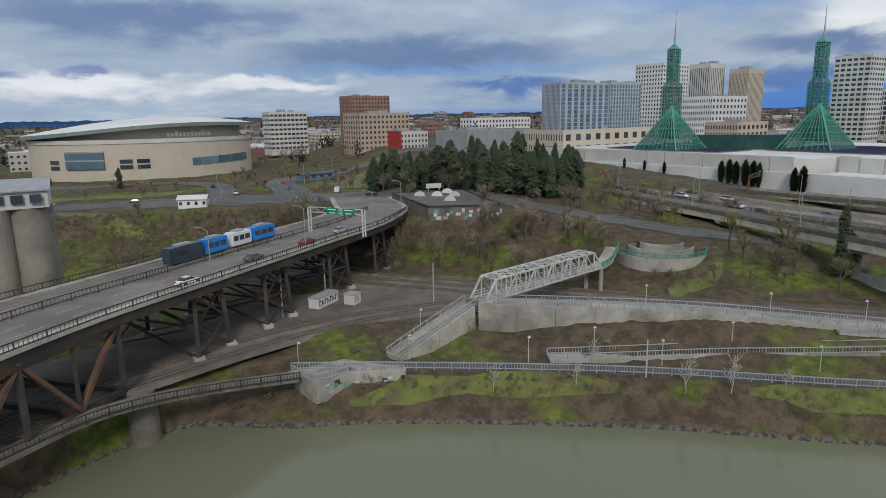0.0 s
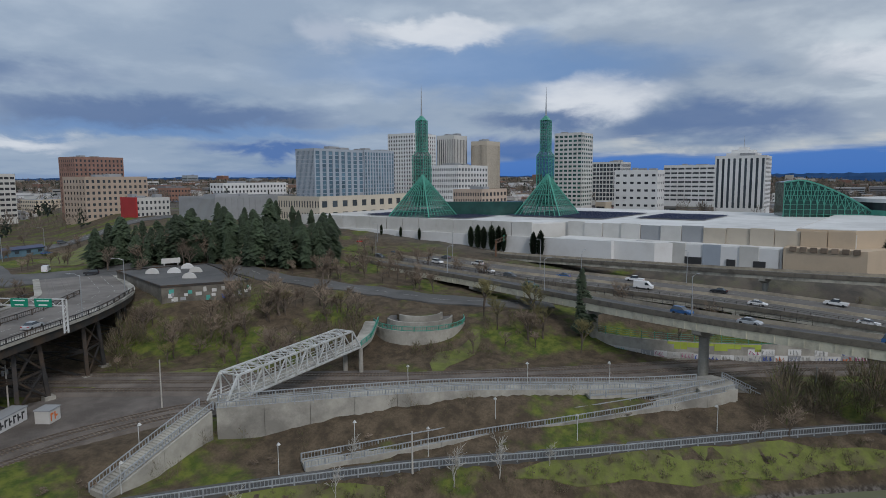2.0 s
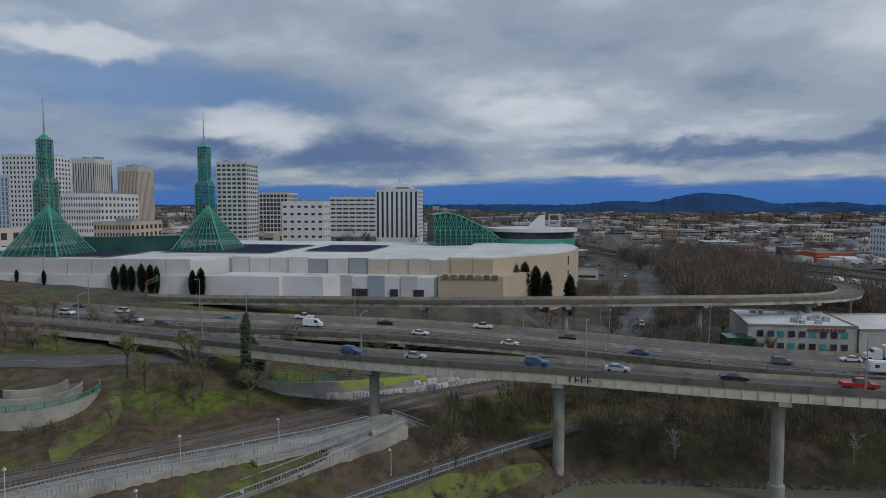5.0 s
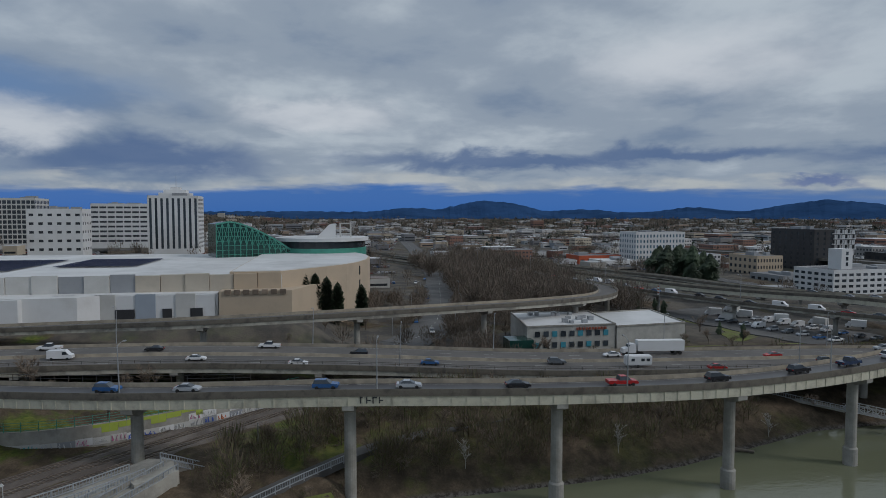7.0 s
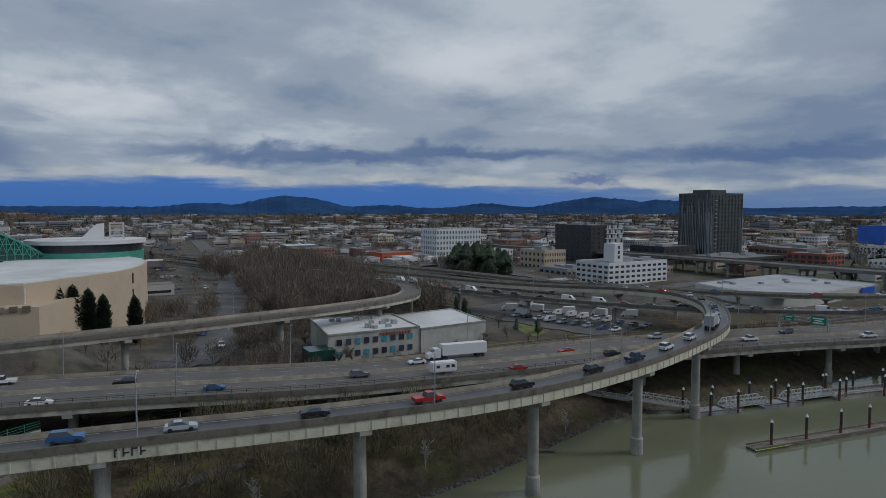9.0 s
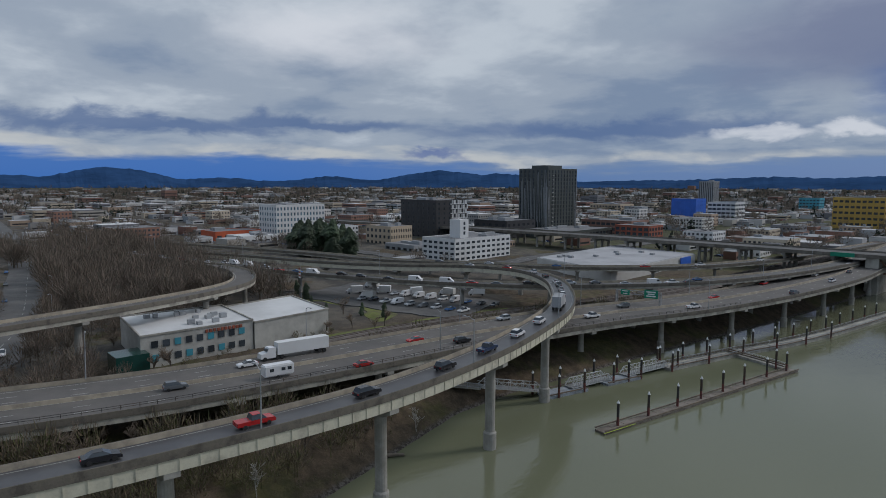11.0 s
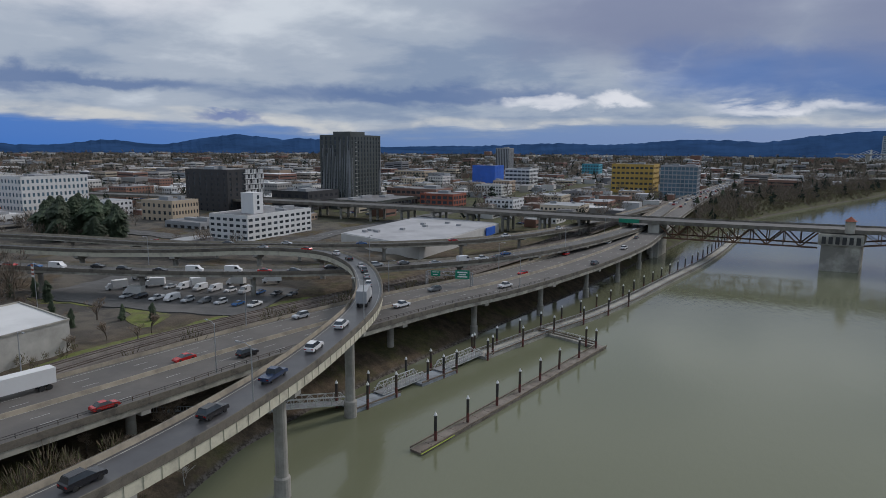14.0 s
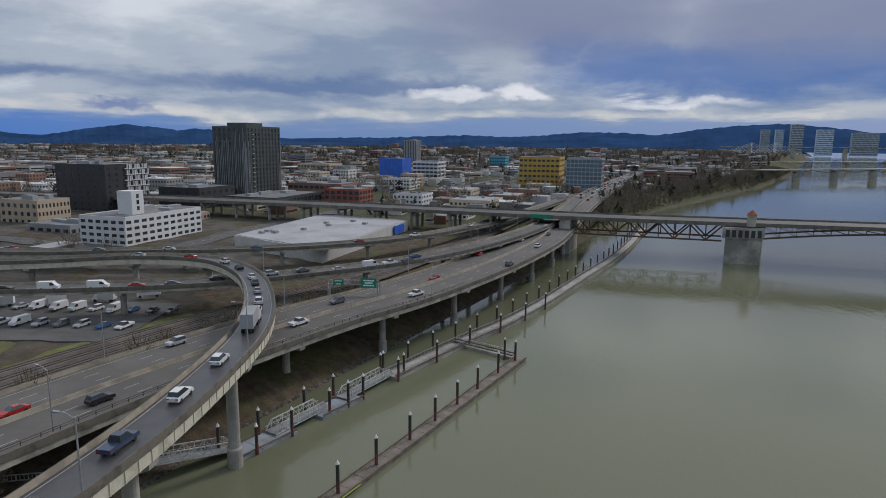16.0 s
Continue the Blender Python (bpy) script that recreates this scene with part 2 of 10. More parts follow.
M["road_concrete"] = mat("road_concrete", (0.12, 0.11, 0.10), 0.8, var=0.25, scale=0.1, fine=3.0, bump=0.1, dirt=(0.09, 0.085, 0.08), dirt_scale=0.06)
M["paint"] = mat("lane_paint", (0.38, 0.38, 0.355), 0.7, var=0.35, scale=1.0)
M["white"] = mat("white_paint", (0.68, 0.68, 0.67), 0.6, var=0.08, scale=0.1, dirt=(0.55, 0.54, 0.52), dirt_scale=0.05)
M["offwhite"] = mat("off_white_wall", (0.56, 0.55, 0.52), 0.75, var=0.1, scale=0.08, dirt=(0.46, 0.45, 0.42), dirt_scale=0.06)
M["cream"] = mat("cream_wall", (0.52, 0.46, 0.37), 0.8, var=0.12, scale=0.08, dirt=(0.43, 0.38, 0.31))
M["tan"] = mat("tan_wall", (0.50, 0.40, 0.29), 0.8, var=0.12, scale=0.08, dirt=(0.42, 0.34, 0.25))
M["pinktan"] = mat("pink_tan_wall", (0.42, 0.33, 0.26), 0.8, var=0.12, scale=0.1)
M["brick"] = mat("brick_wall", (0.27, 0.155, 0.12), 0.85, var=0.25, scale=0.2, fine=8.0)
M["redbrick"] = mat("red_brick_wall", (0.30, 0.09, 0.055), 0.85, var=0.25, scale=0.2, fine=8.0)
M["grey"] = mat("grey_wall", (0.30, 0.31, 0.32), 0.75, var=0.15, scale=0.1)
M["hotel"] = mat("hotel_panel", (0.34, 0.38, 0.43), 0.5, var=0.1, scale=0.1)
M["dark"] = mat("dark_cladding", (0.065, 0.073, 0.066), 0.4, var=0.3, scale=0.15)
M["black"] = mat("black_wall", (0.035, 0.035, 0.037), 0.6, var=0.3, scale=0.2)
M["blue"] = mat("blue_wall", (0.03, 0.13, 0.55), 0.5, var=0.2, scale=0.1)
M["lightblue"] = mat("haze_pale_blue_wall", (0.52, 0.60, 0.70), 0.6, var=0.1, scale=0.1)
M["yellow"] = mat("yellow_wall", (0.48, 0.31, 0.07), 0.7, var=0.15, scale=0.1)
M["teal"] = mat("teal_wall", (0.05, 0.28, 0.36), 0.6, var=0.2, scale=0.1)
M["orange"] = mat("orange_wall", (0.50, 0.10, 0.04), 0.7, var=0.2, scale=0.1)
M["glass"] = mat("window_glass", (0.045, 0.055, 0.065), 0.12, var=0.3, scale=0.3, rand=0.4, spec=0.6)
M["glass_far"] = mat("far_window_glass", (0.055, 0.06, 0.068), 0.25, var=0.35, scale=0.2, rand=0.35)
M["glass_blue"] = mat("blue_window_glass", (0.10, 0.17, 0.22), 0.12, var=0.3, scale=0.2, rand=0.3, spec=0.7)
M["glass_green"] = mat("green_window_glass", (0.018, 0.075, 0.062), 0.15, var=0.3, scale=0.2, rand=0.3, spec=0.6)
M["glass_lattice"] = mat("thin_green_glass", (0.015, 0.085, 0.065), 0.15, var=0.25, scale=0.2, spec=0.6)
M["glass_lattice"].node_tree.nodes["Principled BSDF"].inputs["Alpha"].default_value = 0.5
M["roof_white"] = mat("white_roof_membrane", (0.62, 0.62, 0.61), 0.7, var=0.12, scale=0.05, dirt=(0.45, 0.45, 0.44), dirt_scale=0.03)
M["roof_grey"] = mat("grey_roof", (0.20, 0.20, 0.205), 0.8, var=0.25, scale=0.06, dirt=(0.12, 0.12, 0.12))
M["solar"] = mat("solar_panel", (0.045, 0.055, 0.11), 0.35, var=0.2, scale=0.2)
M["steel_dark"] = mat("dark_steel", (0.045, 0.043, 0.042), 0.6, 0.3, var=0.3, scale=0.3, dirt=(0.10, 0.065, 0.04), dirt_scale=0.2)
M["steel_rust"] = mat("rusty_steel", (0.16, 0.085, 0.05), 0.8, 0.1, var=0.35, scale=0.4, dirt=(0.07, 0.05, 0.04), dirt_scale=0.3)
M["steel_white"] = mat("white_painted_steel", (0.55, 0.56, 0.55), 0.5, 0.1, var=0.12, scale=0.5, dirt=(0.38, 0.37, 0.33), dirt_scale=0.6)
M["galv"] = mat("galvanised_steel", (0.38, 0.39, 0.40), 0.45, 0.5, var=0.2, scale=0.6)
M["rail_grey"] = mat("grey_railing_paint", (0.34, 0.36, 0.375), 0.5, 0.2, var=0.2, scale=0.6)
M["greensteel"] = mat("green_painted_steel", (0.075, 0.31, 0.235), 0.4, 0.2, var=0.2, scale=0.3)
M["green_sign"] = mat("green_sign", (0.0, 0.22, 0.13), 0.5, var=0.1)
M["sign_white"] = mat("sign_white", (0.75, 0.75, 0.72), 0.5, var=0.05)
M["rail"] = mat("rail_steel", (0.16, 0.13, 0.11), 0.5, 0.4, var=0.3)
M["ballast"] = mat("ballast", (0.15, 0.13, 0.115), 0.95, var=0.4, scale=0.15, fine=5.0, bump=0.4, dirt=(0.09, 0.075, 0.065), dirt_scale=0.1)
M["wood"] = mat("weathered_wood", (0.20, 0.16, 0.12), 0.85, var=0.35, scale=0.5, dirt=(0.11, 0.09, 0.075), dirt_scale=0.4)
M["tyre"] = mat("tyre_rubber", (0.02, 0.02, 0.02), 0.8, var=0.2)
M["rim"] = mat("wheel_rim", (0.35, 0.35, 0.36), 0.35, 0.7, var=0.1)
M["bark"] = mat("bark", (0.105, 0.082, 0.064), 0.9, var=0.35, scale=1.0, rand=0.25)
M["twig"] = mat("bare_twigs", (0.21, 0.162, 0.12), 0.9, var=0.35, scale=0.25, rand=0.35)
M["olive_twig"] = mat("olive_twigs", (0.17, 0.15, 0.065), 0.9, var=0.35, scale=0.25, rand=0.25)
M["pale_bark"] = mat("pale_bark", (0.42, 0.40, 0.36), 0.85, var=0.25, scale=1.0)
M["needles"] = mat("conifer_needles", (0.040, 0.060, 0.030), 0.8, var=0.45, scale=0.6, fine=4.0, rand=0.35)
M["lawn"] = mat("mossy_lawn", (0.135, 0.155, 0.035), 0.95, var=0.35, scale=0.3, fine=2.5, bump=0.4, dirt=(0.10, 0.08, 0.05), dirt_scale=0.22)
M["leaf"] = mat("bush_leaves", (0.075, 0.085, 0.03), 0.8, var=0.45, scale=0.5, rand=0.35)
M["far_tree"] = mat("far_trees", (0.062, 0.058, 0.048), 0.9, var=0.45, scale=0.02, fine=0.3)
M["far_conifer"] = mat("far_conifers", (0.028, 0.042, 0.032), 0.9, var=0.4, scale=0.02, fine=0.3)


def ground_mat():
    m = bpy.data.materials.new("winter_ground")
    m.use_nodes = True
    nt = m.node_tree
    b = nt.nodes["Principled BSDF"]
    b.inputs["Roughness"].default_value = 0.95
    b.inputs["Specular IOR Level"].default_value = 0.2
    geo = nt.nodes.new("ShaderNodeNewGeometry")
    sepg = nt.nodes.new("ShaderNodeSeparateXYZ")
    nt.links.new(geo.outputs["Position"], sepg.inputs[0])

    def nz(s, d=5):
        n = nt.nodes.new("ShaderNodeTexNoise")
        n.inputs["Scale"].default_value, n.inputs["Detail"].default_value, n.inputs["Roughness"].default_value = s, d, 0.65
        nt.links.new(geo.outputs["Position"], n.inputs["Vector"])
        return n.outputs[0]

    def mixc(f, a, bb):
        n = nt.nodes.new("ShaderNodeMix")
        n.data_type = "RGBA"
        for i, v in ((0, f), (6, a), (7, bb)):
            if isinstance(v, (int, float, tuple)):
                n.inputs[i].default_value = v
            else:
                nt.links.new(v, n.inputs[i])
        return n.outputs[2]

    def rng(v, lo, hi, a=0.0, c=1.0):
        n = nt.nodes.new("ShaderNodeMapRange")
        n.interpolation_type = "SMOOTHSTEP"
        for i, x in enumerate((lo, hi, a, c)):
            n.inputs[i + 1].default_value = x
        nt.links.new(v, n.inputs[0])
        return n.outputs[0]

    soil = mixc(rng(nz(0.35), 0.35, 0.65), (0.066, 0.05, 0.034, 1), (0.135, 0.102, 0.068, 1))
    soil = mixc(rng(nz(2.5), 0.4, 0.7, 0, 0.6), soil, (0.055, 0.043, 0.03, 1))
    grass = mixc(rng(nz(0.5), 0.35, 0.65), (0.062, 0.09, 0.02, 1), (0.145, 0.162, 0.034, 1))
    green = nt.nodes.new("ShaderNodeMath")
    green.operation = "MULTIPLY"
    nt.links.new(rng(nz(0.055, 6), 0.49, 0.61), green.inputs[0])
    nt.links.new(rng(sepg.outputs[1], -45, 20, 0.3, 1.0), green.inputs[1])
    col = mixc(green.outputs[0], soil, grass)
    town = mixc(rng(nz(0.09, 3), 0.4, 0.6), (0.075, 0.07, 0.064, 1), (0.13, 0.115, 0.095, 1))
    patch = nt.nodes.new("ShaderNodeMath")
    patch.operation = "MULTIPLY"
    nt.links.new(rng(sepg.outputs[0], 214, 250), patch.inputs[0])
    nt.links.new(rng(nz(0.03, 4), 0.60, 0.54), patch.inputs[1])
    col = mixc(patch.outputs[0], col, town)
    col = mixc(rng(sepg.outputs[1], -330, -420, 0.0, 0.8), col, mixc(rng(nz(0.12, 4), 0.4, 0.6), (0.06, 0.056, 0.036, 1), (0.085, 0.095, 0.038, 1)))
    rock = mixc(rng(nz(1.2, 3), 0.4, 0.6), (0.05, 0.042, 0.035, 1), (0.14, 0.125, 0.11, 1))
    col = mixc(rng(sepg.outputs[2], 0.9, 0.2), col, rock)
    nt.links.new(col, b.inputs["Base Color"])
    bp = nt.nodes.new("ShaderNodeBump")
    bp.inputs["Strength"].default_value, bp.inputs["Distance"].default_value = 0.6, 0.5
    nt.links.new(nz(1.6), bp.inputs["Height"])
    nt.links.new(bp.outputs[0], b.inputs["Normal"])
    return m


def water_mat():
    m = bpy.data.materials.new("river_water")
    m.use_nodes = True
    nt = m.node_tree
    b = nt.nodes["Principled BSDF"]
    b.inputs["Base Color"].default_value = (0.15, 0.157, 0.099, 1)
    b.inputs["Roughness"].default_value = 0.16
    b.inputs["IOR"].default_value = 1.38
    geo = nt.nodes.new("ShaderNodeNewGeometry")
    mp = nt.nodes.new("ShaderNodeMapping")
    mp.inputs[3].default_value = (1, 0.45, 1)
    mp.inputs[2].default_value = (0, 0, 0.5)
    nt.links.new(geo.outputs["Position"], mp.inputs[0])
    h = None
    for s, k in ((1.6, 0.4), (0.45, 0.9), (0.12, 1.2), (0.02, 2.0)):
        n = nt.nodes.new("ShaderNodeTexNoise")
        n.inputs["Scale"].default_value, n.inputs["Detail"].default_value = s, 4
        nt.links.new(mp.outputs[0], n.inputs["Vector"])
        q = nt.nodes.new("ShaderNodeMath")
        q.operation = "MULTIPLY_ADD"
        q.inputs[1].default_value = k
        nt.links.new(n.outputs[0], q.inputs[0])
        if h:
            nt.links.new(h, q.inputs[2])
        h = q.outputs[0]
    n = nt.nodes.new("ShaderNodeTexNoise")
    n.inputs["Scale"].default_value, n.inputs["Detail"].default_value = 0.012, 5
    nt.links.new(mp.outputs[0], n.inputs["Vector"])
    cr = nt.nodes.new("ShaderNodeMapRange")
    for i, x in enumerate((0.35, 0.65, 0.02, 0.11)):
        cr.inputs[i + 1].default_value = x
    nt.links.new(n.outputs[0], cr.inputs[0])
    nt.links.new(cr.outputs[0], b.inputs["Roughness"])
    bp = nt.nodes.new("ShaderNodeBump")
    bp.inputs["Strength"].default_value, bp.inputs["Distance"].default_value = 0.17, 0.3
    nt.links.new(h, bp.inputs["Height"])
    nt.links.new(bp.outputs[0], b.inputs["Normal"])
    return m


M["ground"], M["water"] = ground_mat(), water_mat()

# ---- mesh helpers ----
CITY = 4.0  # the street grid's turn


def link(name, bm, material, parent=None, label="", smooth=False):
    me = bpy.data.meshes.new(name)
    bm.to_mesh(me)
    bm.free()
    for mm in material if isinstance(material, (list, tuple)) else (material,):
        me.materials.append(M[mm] if isinstance(mm, str) else mm)
    if smooth:
        me.shade_smooth()
    ob = new(name, me)
    ob.parent = parent
    if label:
        ob["label"] = label
    return ob


part = link


def share(name, src, m, parent=None):
    ob = new(name, src.data if hasattr(src, "data") else src)
    ob.matrix_basis = m
    ob.parent = parent
    return ob


def empty(name, m=None, label="", category="", group="", kind=""):
    e = new(name)
    e.empty_display_size = 0.5
    if m is not None:
        e.matrix_basis = m
    return tagged(e, label, category, group, kind)


def box(bm, x0, y0, z0, x1, y1, z1, mi=0, m=None):
    vs = [bm.verts.new((m @ Vector(p)) if m else p) for p in
          ((x0, y0, z0), (x1, y0, z0), (x1, y1, z0), (x0, y1, z0), (x0, y0, z1), (x1, y0, z1), (x1, y1, z1), (x0, y1, z1))]
    for f in ((3, 2, 1, 0), (4, 5, 6, 7), (0, 1, 5, 4), (1, 2, 6, 5), (2, 3, 7, 6), (3, 0, 4, 7)):
        bm.faces.new([vs[i] for i in f]).material_index = mi
    return vs


def beam(bm, a, b, w, h=None, mi=0, sides=4):
    a, b = Vector(a), Vector(b)
    d = b - a
    if d.length < 1e-6:
        return
    q = d.to_track_quat("Z", "Y")
    h = h or w
    ring = []
    for k in range(sides):
        t = 2 * math.pi * (k + 0.5) / sides
        r = 1.41421 if sides == 4 else 1.0
        off = q @ Vector((math.cos(t) * w / 2 * r, math.sin(t) * h / 2 * r, 0))
        ring.append((bm.verts.new(a + off), bm.verts.new(b + off)))
    for k in range(sides):
        p, n = ring[k], ring[(k + 1) % sides]
        bm.faces.new((p[0], n[0], n[1], p[1])).material_index = mi
    bm.faces.new([r[0] for r in reversed(ring)]).material_index = mi
    bm.faces.new([r[1] for r in ring]).material_index = mi


def tube(bm, pts, radii, sides=6, mi=0, cap=True):
    rings = []
    for i, p in enumerate(pts):
        d = Vector(pts[min(i + 1, len(pts) - 1)]) - Vector(pts[max(i - 1, 0)])
        q = d.to_track_quat("Z", "Y")
        rings.append([bm.verts.new(Vector(p) + q @ Vector((math.cos(2 * math.pi * k / sides) * radii[i], math.sin(2 * math.pi * k / sides) * radii[i], 0))) for k in range(sides)])
    for a, b in zip(rings, rings[1:]):
        for k in range(sides):
            bm.faces.new((a[k], a[(k + 1) % sides], b[(k + 1) % sides], b[k])).material_index = mi
    if cap:
        bm.faces.new(list(reversed(rings[0]))).material_index = mi
        bm.faces.new(rings[-1]).material_index = mi


def prism(bm, poly, z0, z1, mi=0, top=None):
    lo = [bm.verts.new((x, y, z0)) for x, y in poly]
    hi = [bm.verts.new((x, y, z1)) for x, y in poly]
    n = len(poly)
    for k in range(n):
        bm.faces.new((lo[k], lo[(k + 1) % n], hi[(k + 1) % n], hi[k])).material_index = mi
    bm.faces.new(hi).material_index = mi if top is None else top
    bm.faces.new(list(reversed(lo))).material_index = mi


def spline(pts, step=6.0):
    """A smooth line through the points, evenly stepped."""
    P = [np.array(p, float) for p in pts]
    P = [2 * P[0] - P[1]] + P + [2 * P[-1] - P[-2]]
    fine_pts = []
    for i in range(1, len(P) - 2):
        for k in range(12):
            t = k / 12
            fine_pts.append(0.5 * (2 * P[i] + (P[i + 1] - P[i - 1]) * t + (2 * P[i - 1] - 5 * P[i] + 4 * P[i + 1] - P[i + 2]) * t * t + (3 * P[i] - P[i - 1] - 3 * P[i + 1] + P[i + 2]) * t ** 3))
    fine_pts.append(P[-2])
    F_ = np.array(fine_pts)
    s = np.r_[0, np.cumsum(np.linalg.norm(np.diff(F_[:, :2], axis=0), axis=1))]
    n = max(2, int(round(s[-1] / step)) + 1)
    u = np.linspace(0, s[-1], n)
    return np.stack([np.interp(u, s, F_[:, k]) for k in range(F_.shape[1])], 1)


def sides_of(line):
    d = np.gradient(line[:, :2], axis=0)
    d /= np.linalg.norm(d, axis=1)[:, None]
    return np.stack([-d[:, 1], d[:, 0]], 1)  # to the left of travel


def sweep(bm, line, profile, mi=0, closed=True):
    """Sweep a closed profile of (offset to the left, height) along a line of x, y, z."""
    nrm = sides_of(line)
    rings = [[bm.verts.new((p[0] + n[0] * o, p[1] + n[1] * o, p[2] + h)) for o, h in profile] for p, n in zip(line, nrm)]
    k = len(profile)
    for a, b in zip(rings, rings[1:]):
        for i in range(k if closed else k - 1):
            bm.faces.new((a[i], b[i], b[(i + 1) % k], a[(i + 1) % k])).material_index = mi if isinstance(mi, int) else mi[i]
    if closed:
        mi = mi if isinstance(mi, int) else mi[0]
        bm.faces.new(rings[0]).material_index = mi
        bm.faces.new(list(reversed(rings[-1]))).material_index = mi


# ---- ground and river ----
BANK = [(-4800, 2900), (-1500, 900), (-400, 300), (-150, 155), (-40, 105), (4, 91), (12, 89), (26, 79), (46, 71), (58, 63), (69, 56), (81, 46), (93, 34), (103, 26), (120, 8), (132.5, -4), (139.5, -10.5), (142.6, -20), (143.6, -37),
        (144.6, -52), (146.2, -65), (149, -79), (153.8, -94), (163.5, -124), (165, -147), (163, -175), (159, -226), (153, -293), (147, -400), (140, -520), (110, -680), (58, -870), (4, -1060), (-73, -1452), (-150, -2000), (-500, -4800)]
bank_a = np.array(BANK, float)


def inland(x, y):
    """Distance from the waterline, positive on land (east of it)."""
    x, y = np.asarray(x, float), np.asarray(y, float)
    best, sign = np.full(x.shape, 1e9), np.ones(x.shape)
    for a, b in zip(bank_a, bank_a[1:]):
        d = b - a
        t = np.clip(((x - a[0]) * d[0] + (y - a[1]) * d[1]) / (d @ d), 0, 1)
        dx, dy = x - a[0] - t * d[0], y - a[1] - t * d[1]
        r = np.hypot(dx, dy)
        near = r < best
        side = d[0] * dy - d[1] * dx
        best = np.where(near, r, best)
        sign = np.where(near, np.where(side > 0, 1.0, -1.0), sign)
    return best * sign


def smooth01(v, a, b):
    t = np.clip((np.asarray(v, float) - a) / (b - a), 0, 1)
    return t * t * (3 - 2 * t)


EARTH = [([(67.5, 84, 6.6), (73.5, 79.3, 7.8), (82.3, 73.4, 9.3), (92, 65.8, 10.0), (101.3, 58.4, 10.7), (109, 51, 11.0), (116.3, 43.5, 10.5), (127, 33.5, 9.4)], 1.6, 0.5),
         ([(72, 68.5, 5.7), (84, 61.5, 5.9), (98, 52, 6.6), (111, 41.5, 7.3), (123, 32, 7.9), (138, 20, 7.4)], 2.2, 0.5),
         ([(38, 86, 6.1), (47, 80.5, 5.9), (62, 70.5, 5.8), (83, 55, 5.7), (101, 38.5, 5.7), (118, 23.5, 5.7), (131, 12, 5.7), (144, -1, 5.9)], 2.6, 0.72)]


YARD = [(-45, 78), (-8, 100), (24, 114), (50, 119), (80, 106), (102, 82)]


def ground_z(x, y):
    x, y = np.asarray(x, float), np.asarray(y, float)
    s = inland(x, y)
    z = np.interp(s, [-60, -4, 0, 4, 9, 12, 17, 22, 27, 32, 40, 60, 4000], [-6, -2.5, 0, 2.2, 4.6, 5.5, 6.0, 7.7, 8.4, 8.1, 7.7, 8.0, 9.0])
    v = y * math.cos(radians(CITY)) - x * math.sin(radians(CITY))  # northing
    north = smooth01(v, -60, 40)
    slope = smooth01(s - np.interp(v, [-60, 0, 60, 140, 400], [40, 42, 42, 70, 70]), 6, 36) * np.interp(v, [-60, -20, 40, 100, 200, 330, 1200], [0, 2, 5.5, 8, 13, 19, 19])
    slope = slope * np.maximum(smooth01(x, 52, 100), 0.3 * smooth01(y, 165, 205))
    rise = smooth01(s, 90, 260) * np.maximum(smooth01(x, 60, 160), 0.15) * np.interp(v, [-60, 0, 60, 200, 330, 1500], [0, 2, 4, 4, 3, 8])
    south = smooth01(s, 60, 300) * (1 - north) * 2.0
    far = np.clip((np.hypot(x - 100, y + 60) - 500) / 4000, 0, 1) * 16
    z = z + slope * north + rise * north + np.where(s > 0, south + far, 0)
    # street level in front of the arena
    d = ((x + 120) * 72 + (y - 262) * 215) / 226.7
    w = smooth01(d, -6, 14) * (1 - smooth01(x - 0.3 * (y - 200), 88, 150)) * (1 - smooth01(y, 600, 900)) * smooth01(x, -420, -200)
    z = z * (1 - w) + 18.8 * w
    # street level round the hall
    w = smooth01(x, 233, 246) * (1 - smooth01(x, 400, 440)) * smooth01(y, -14, 12) * (1 - smooth01(y, 180, 240))
    z = np.maximum(z, z * (1 - w) + 17.4 * w)
    # the level rail yard below the old bridge
    yd = np.full(x.shape, 1e9)
    for a, b in zip(YARD, YARD[1:]):
        ax, ay = b[0] - a[0], b[1] - a[1]
        t = np.clip(((x - a[0]) * ax + (y - a[1]) * ay) / (ax * ax + ay * ay), 0, 1)
        yd = np.minimum(yd, np.hypot(x - a[0] - t * ax, y - a[1] - t * ay))
    w = 1 - smooth01(yd, 12, 17)
    z = z * (1 - w) + 7.2 * w
    # earth banked up against the park's walls and ramps
    for line, flat_, fall in EARTH:
        for a, b in zip(line, line[1:]):
            ax, ay = b[0] - a[0], b[1] - a[1]
            t = np.clip(((x - a[0]) * ax + (y - a[1]) * ay) / (ax * ax + ay * ay), 0, 1)
            r = np.hypot(x - a[0] - t * ax, y - a[1] - t * ay)
            z = np.where(r < 16, np.maximum(z, a[2] + t * (b[2] - a[2]) - fall * np.maximum(0, r - flat_)), z)
    return z


def gz(x, y):
    return float(ground_z(np.array([x]), np.array([y]))[0])


def sheet(name, xs, ys, zf, material):
    gx, gy = np.meshgrid(xs, ys)
    zz = zf(gx, gy)
    verts = np.stack([gx.ravel(), gy.ravel(), zz.ravel()], 1)
    nx, ny = len(xs), len(ys)
    faces = [(j * nx + i, j * nx + i + 1, (j + 1) * nx + i + 1, (j + 1) * nx + i) for j in range(ny - 1) for i in range(nx - 1)]
    me = bpy.data.meshes.new(name)
    me.from_pydata(verts.tolist(), [], faces)
    me.materials.append(M[material])
    me.shade_smooth()
    return new(name, me)


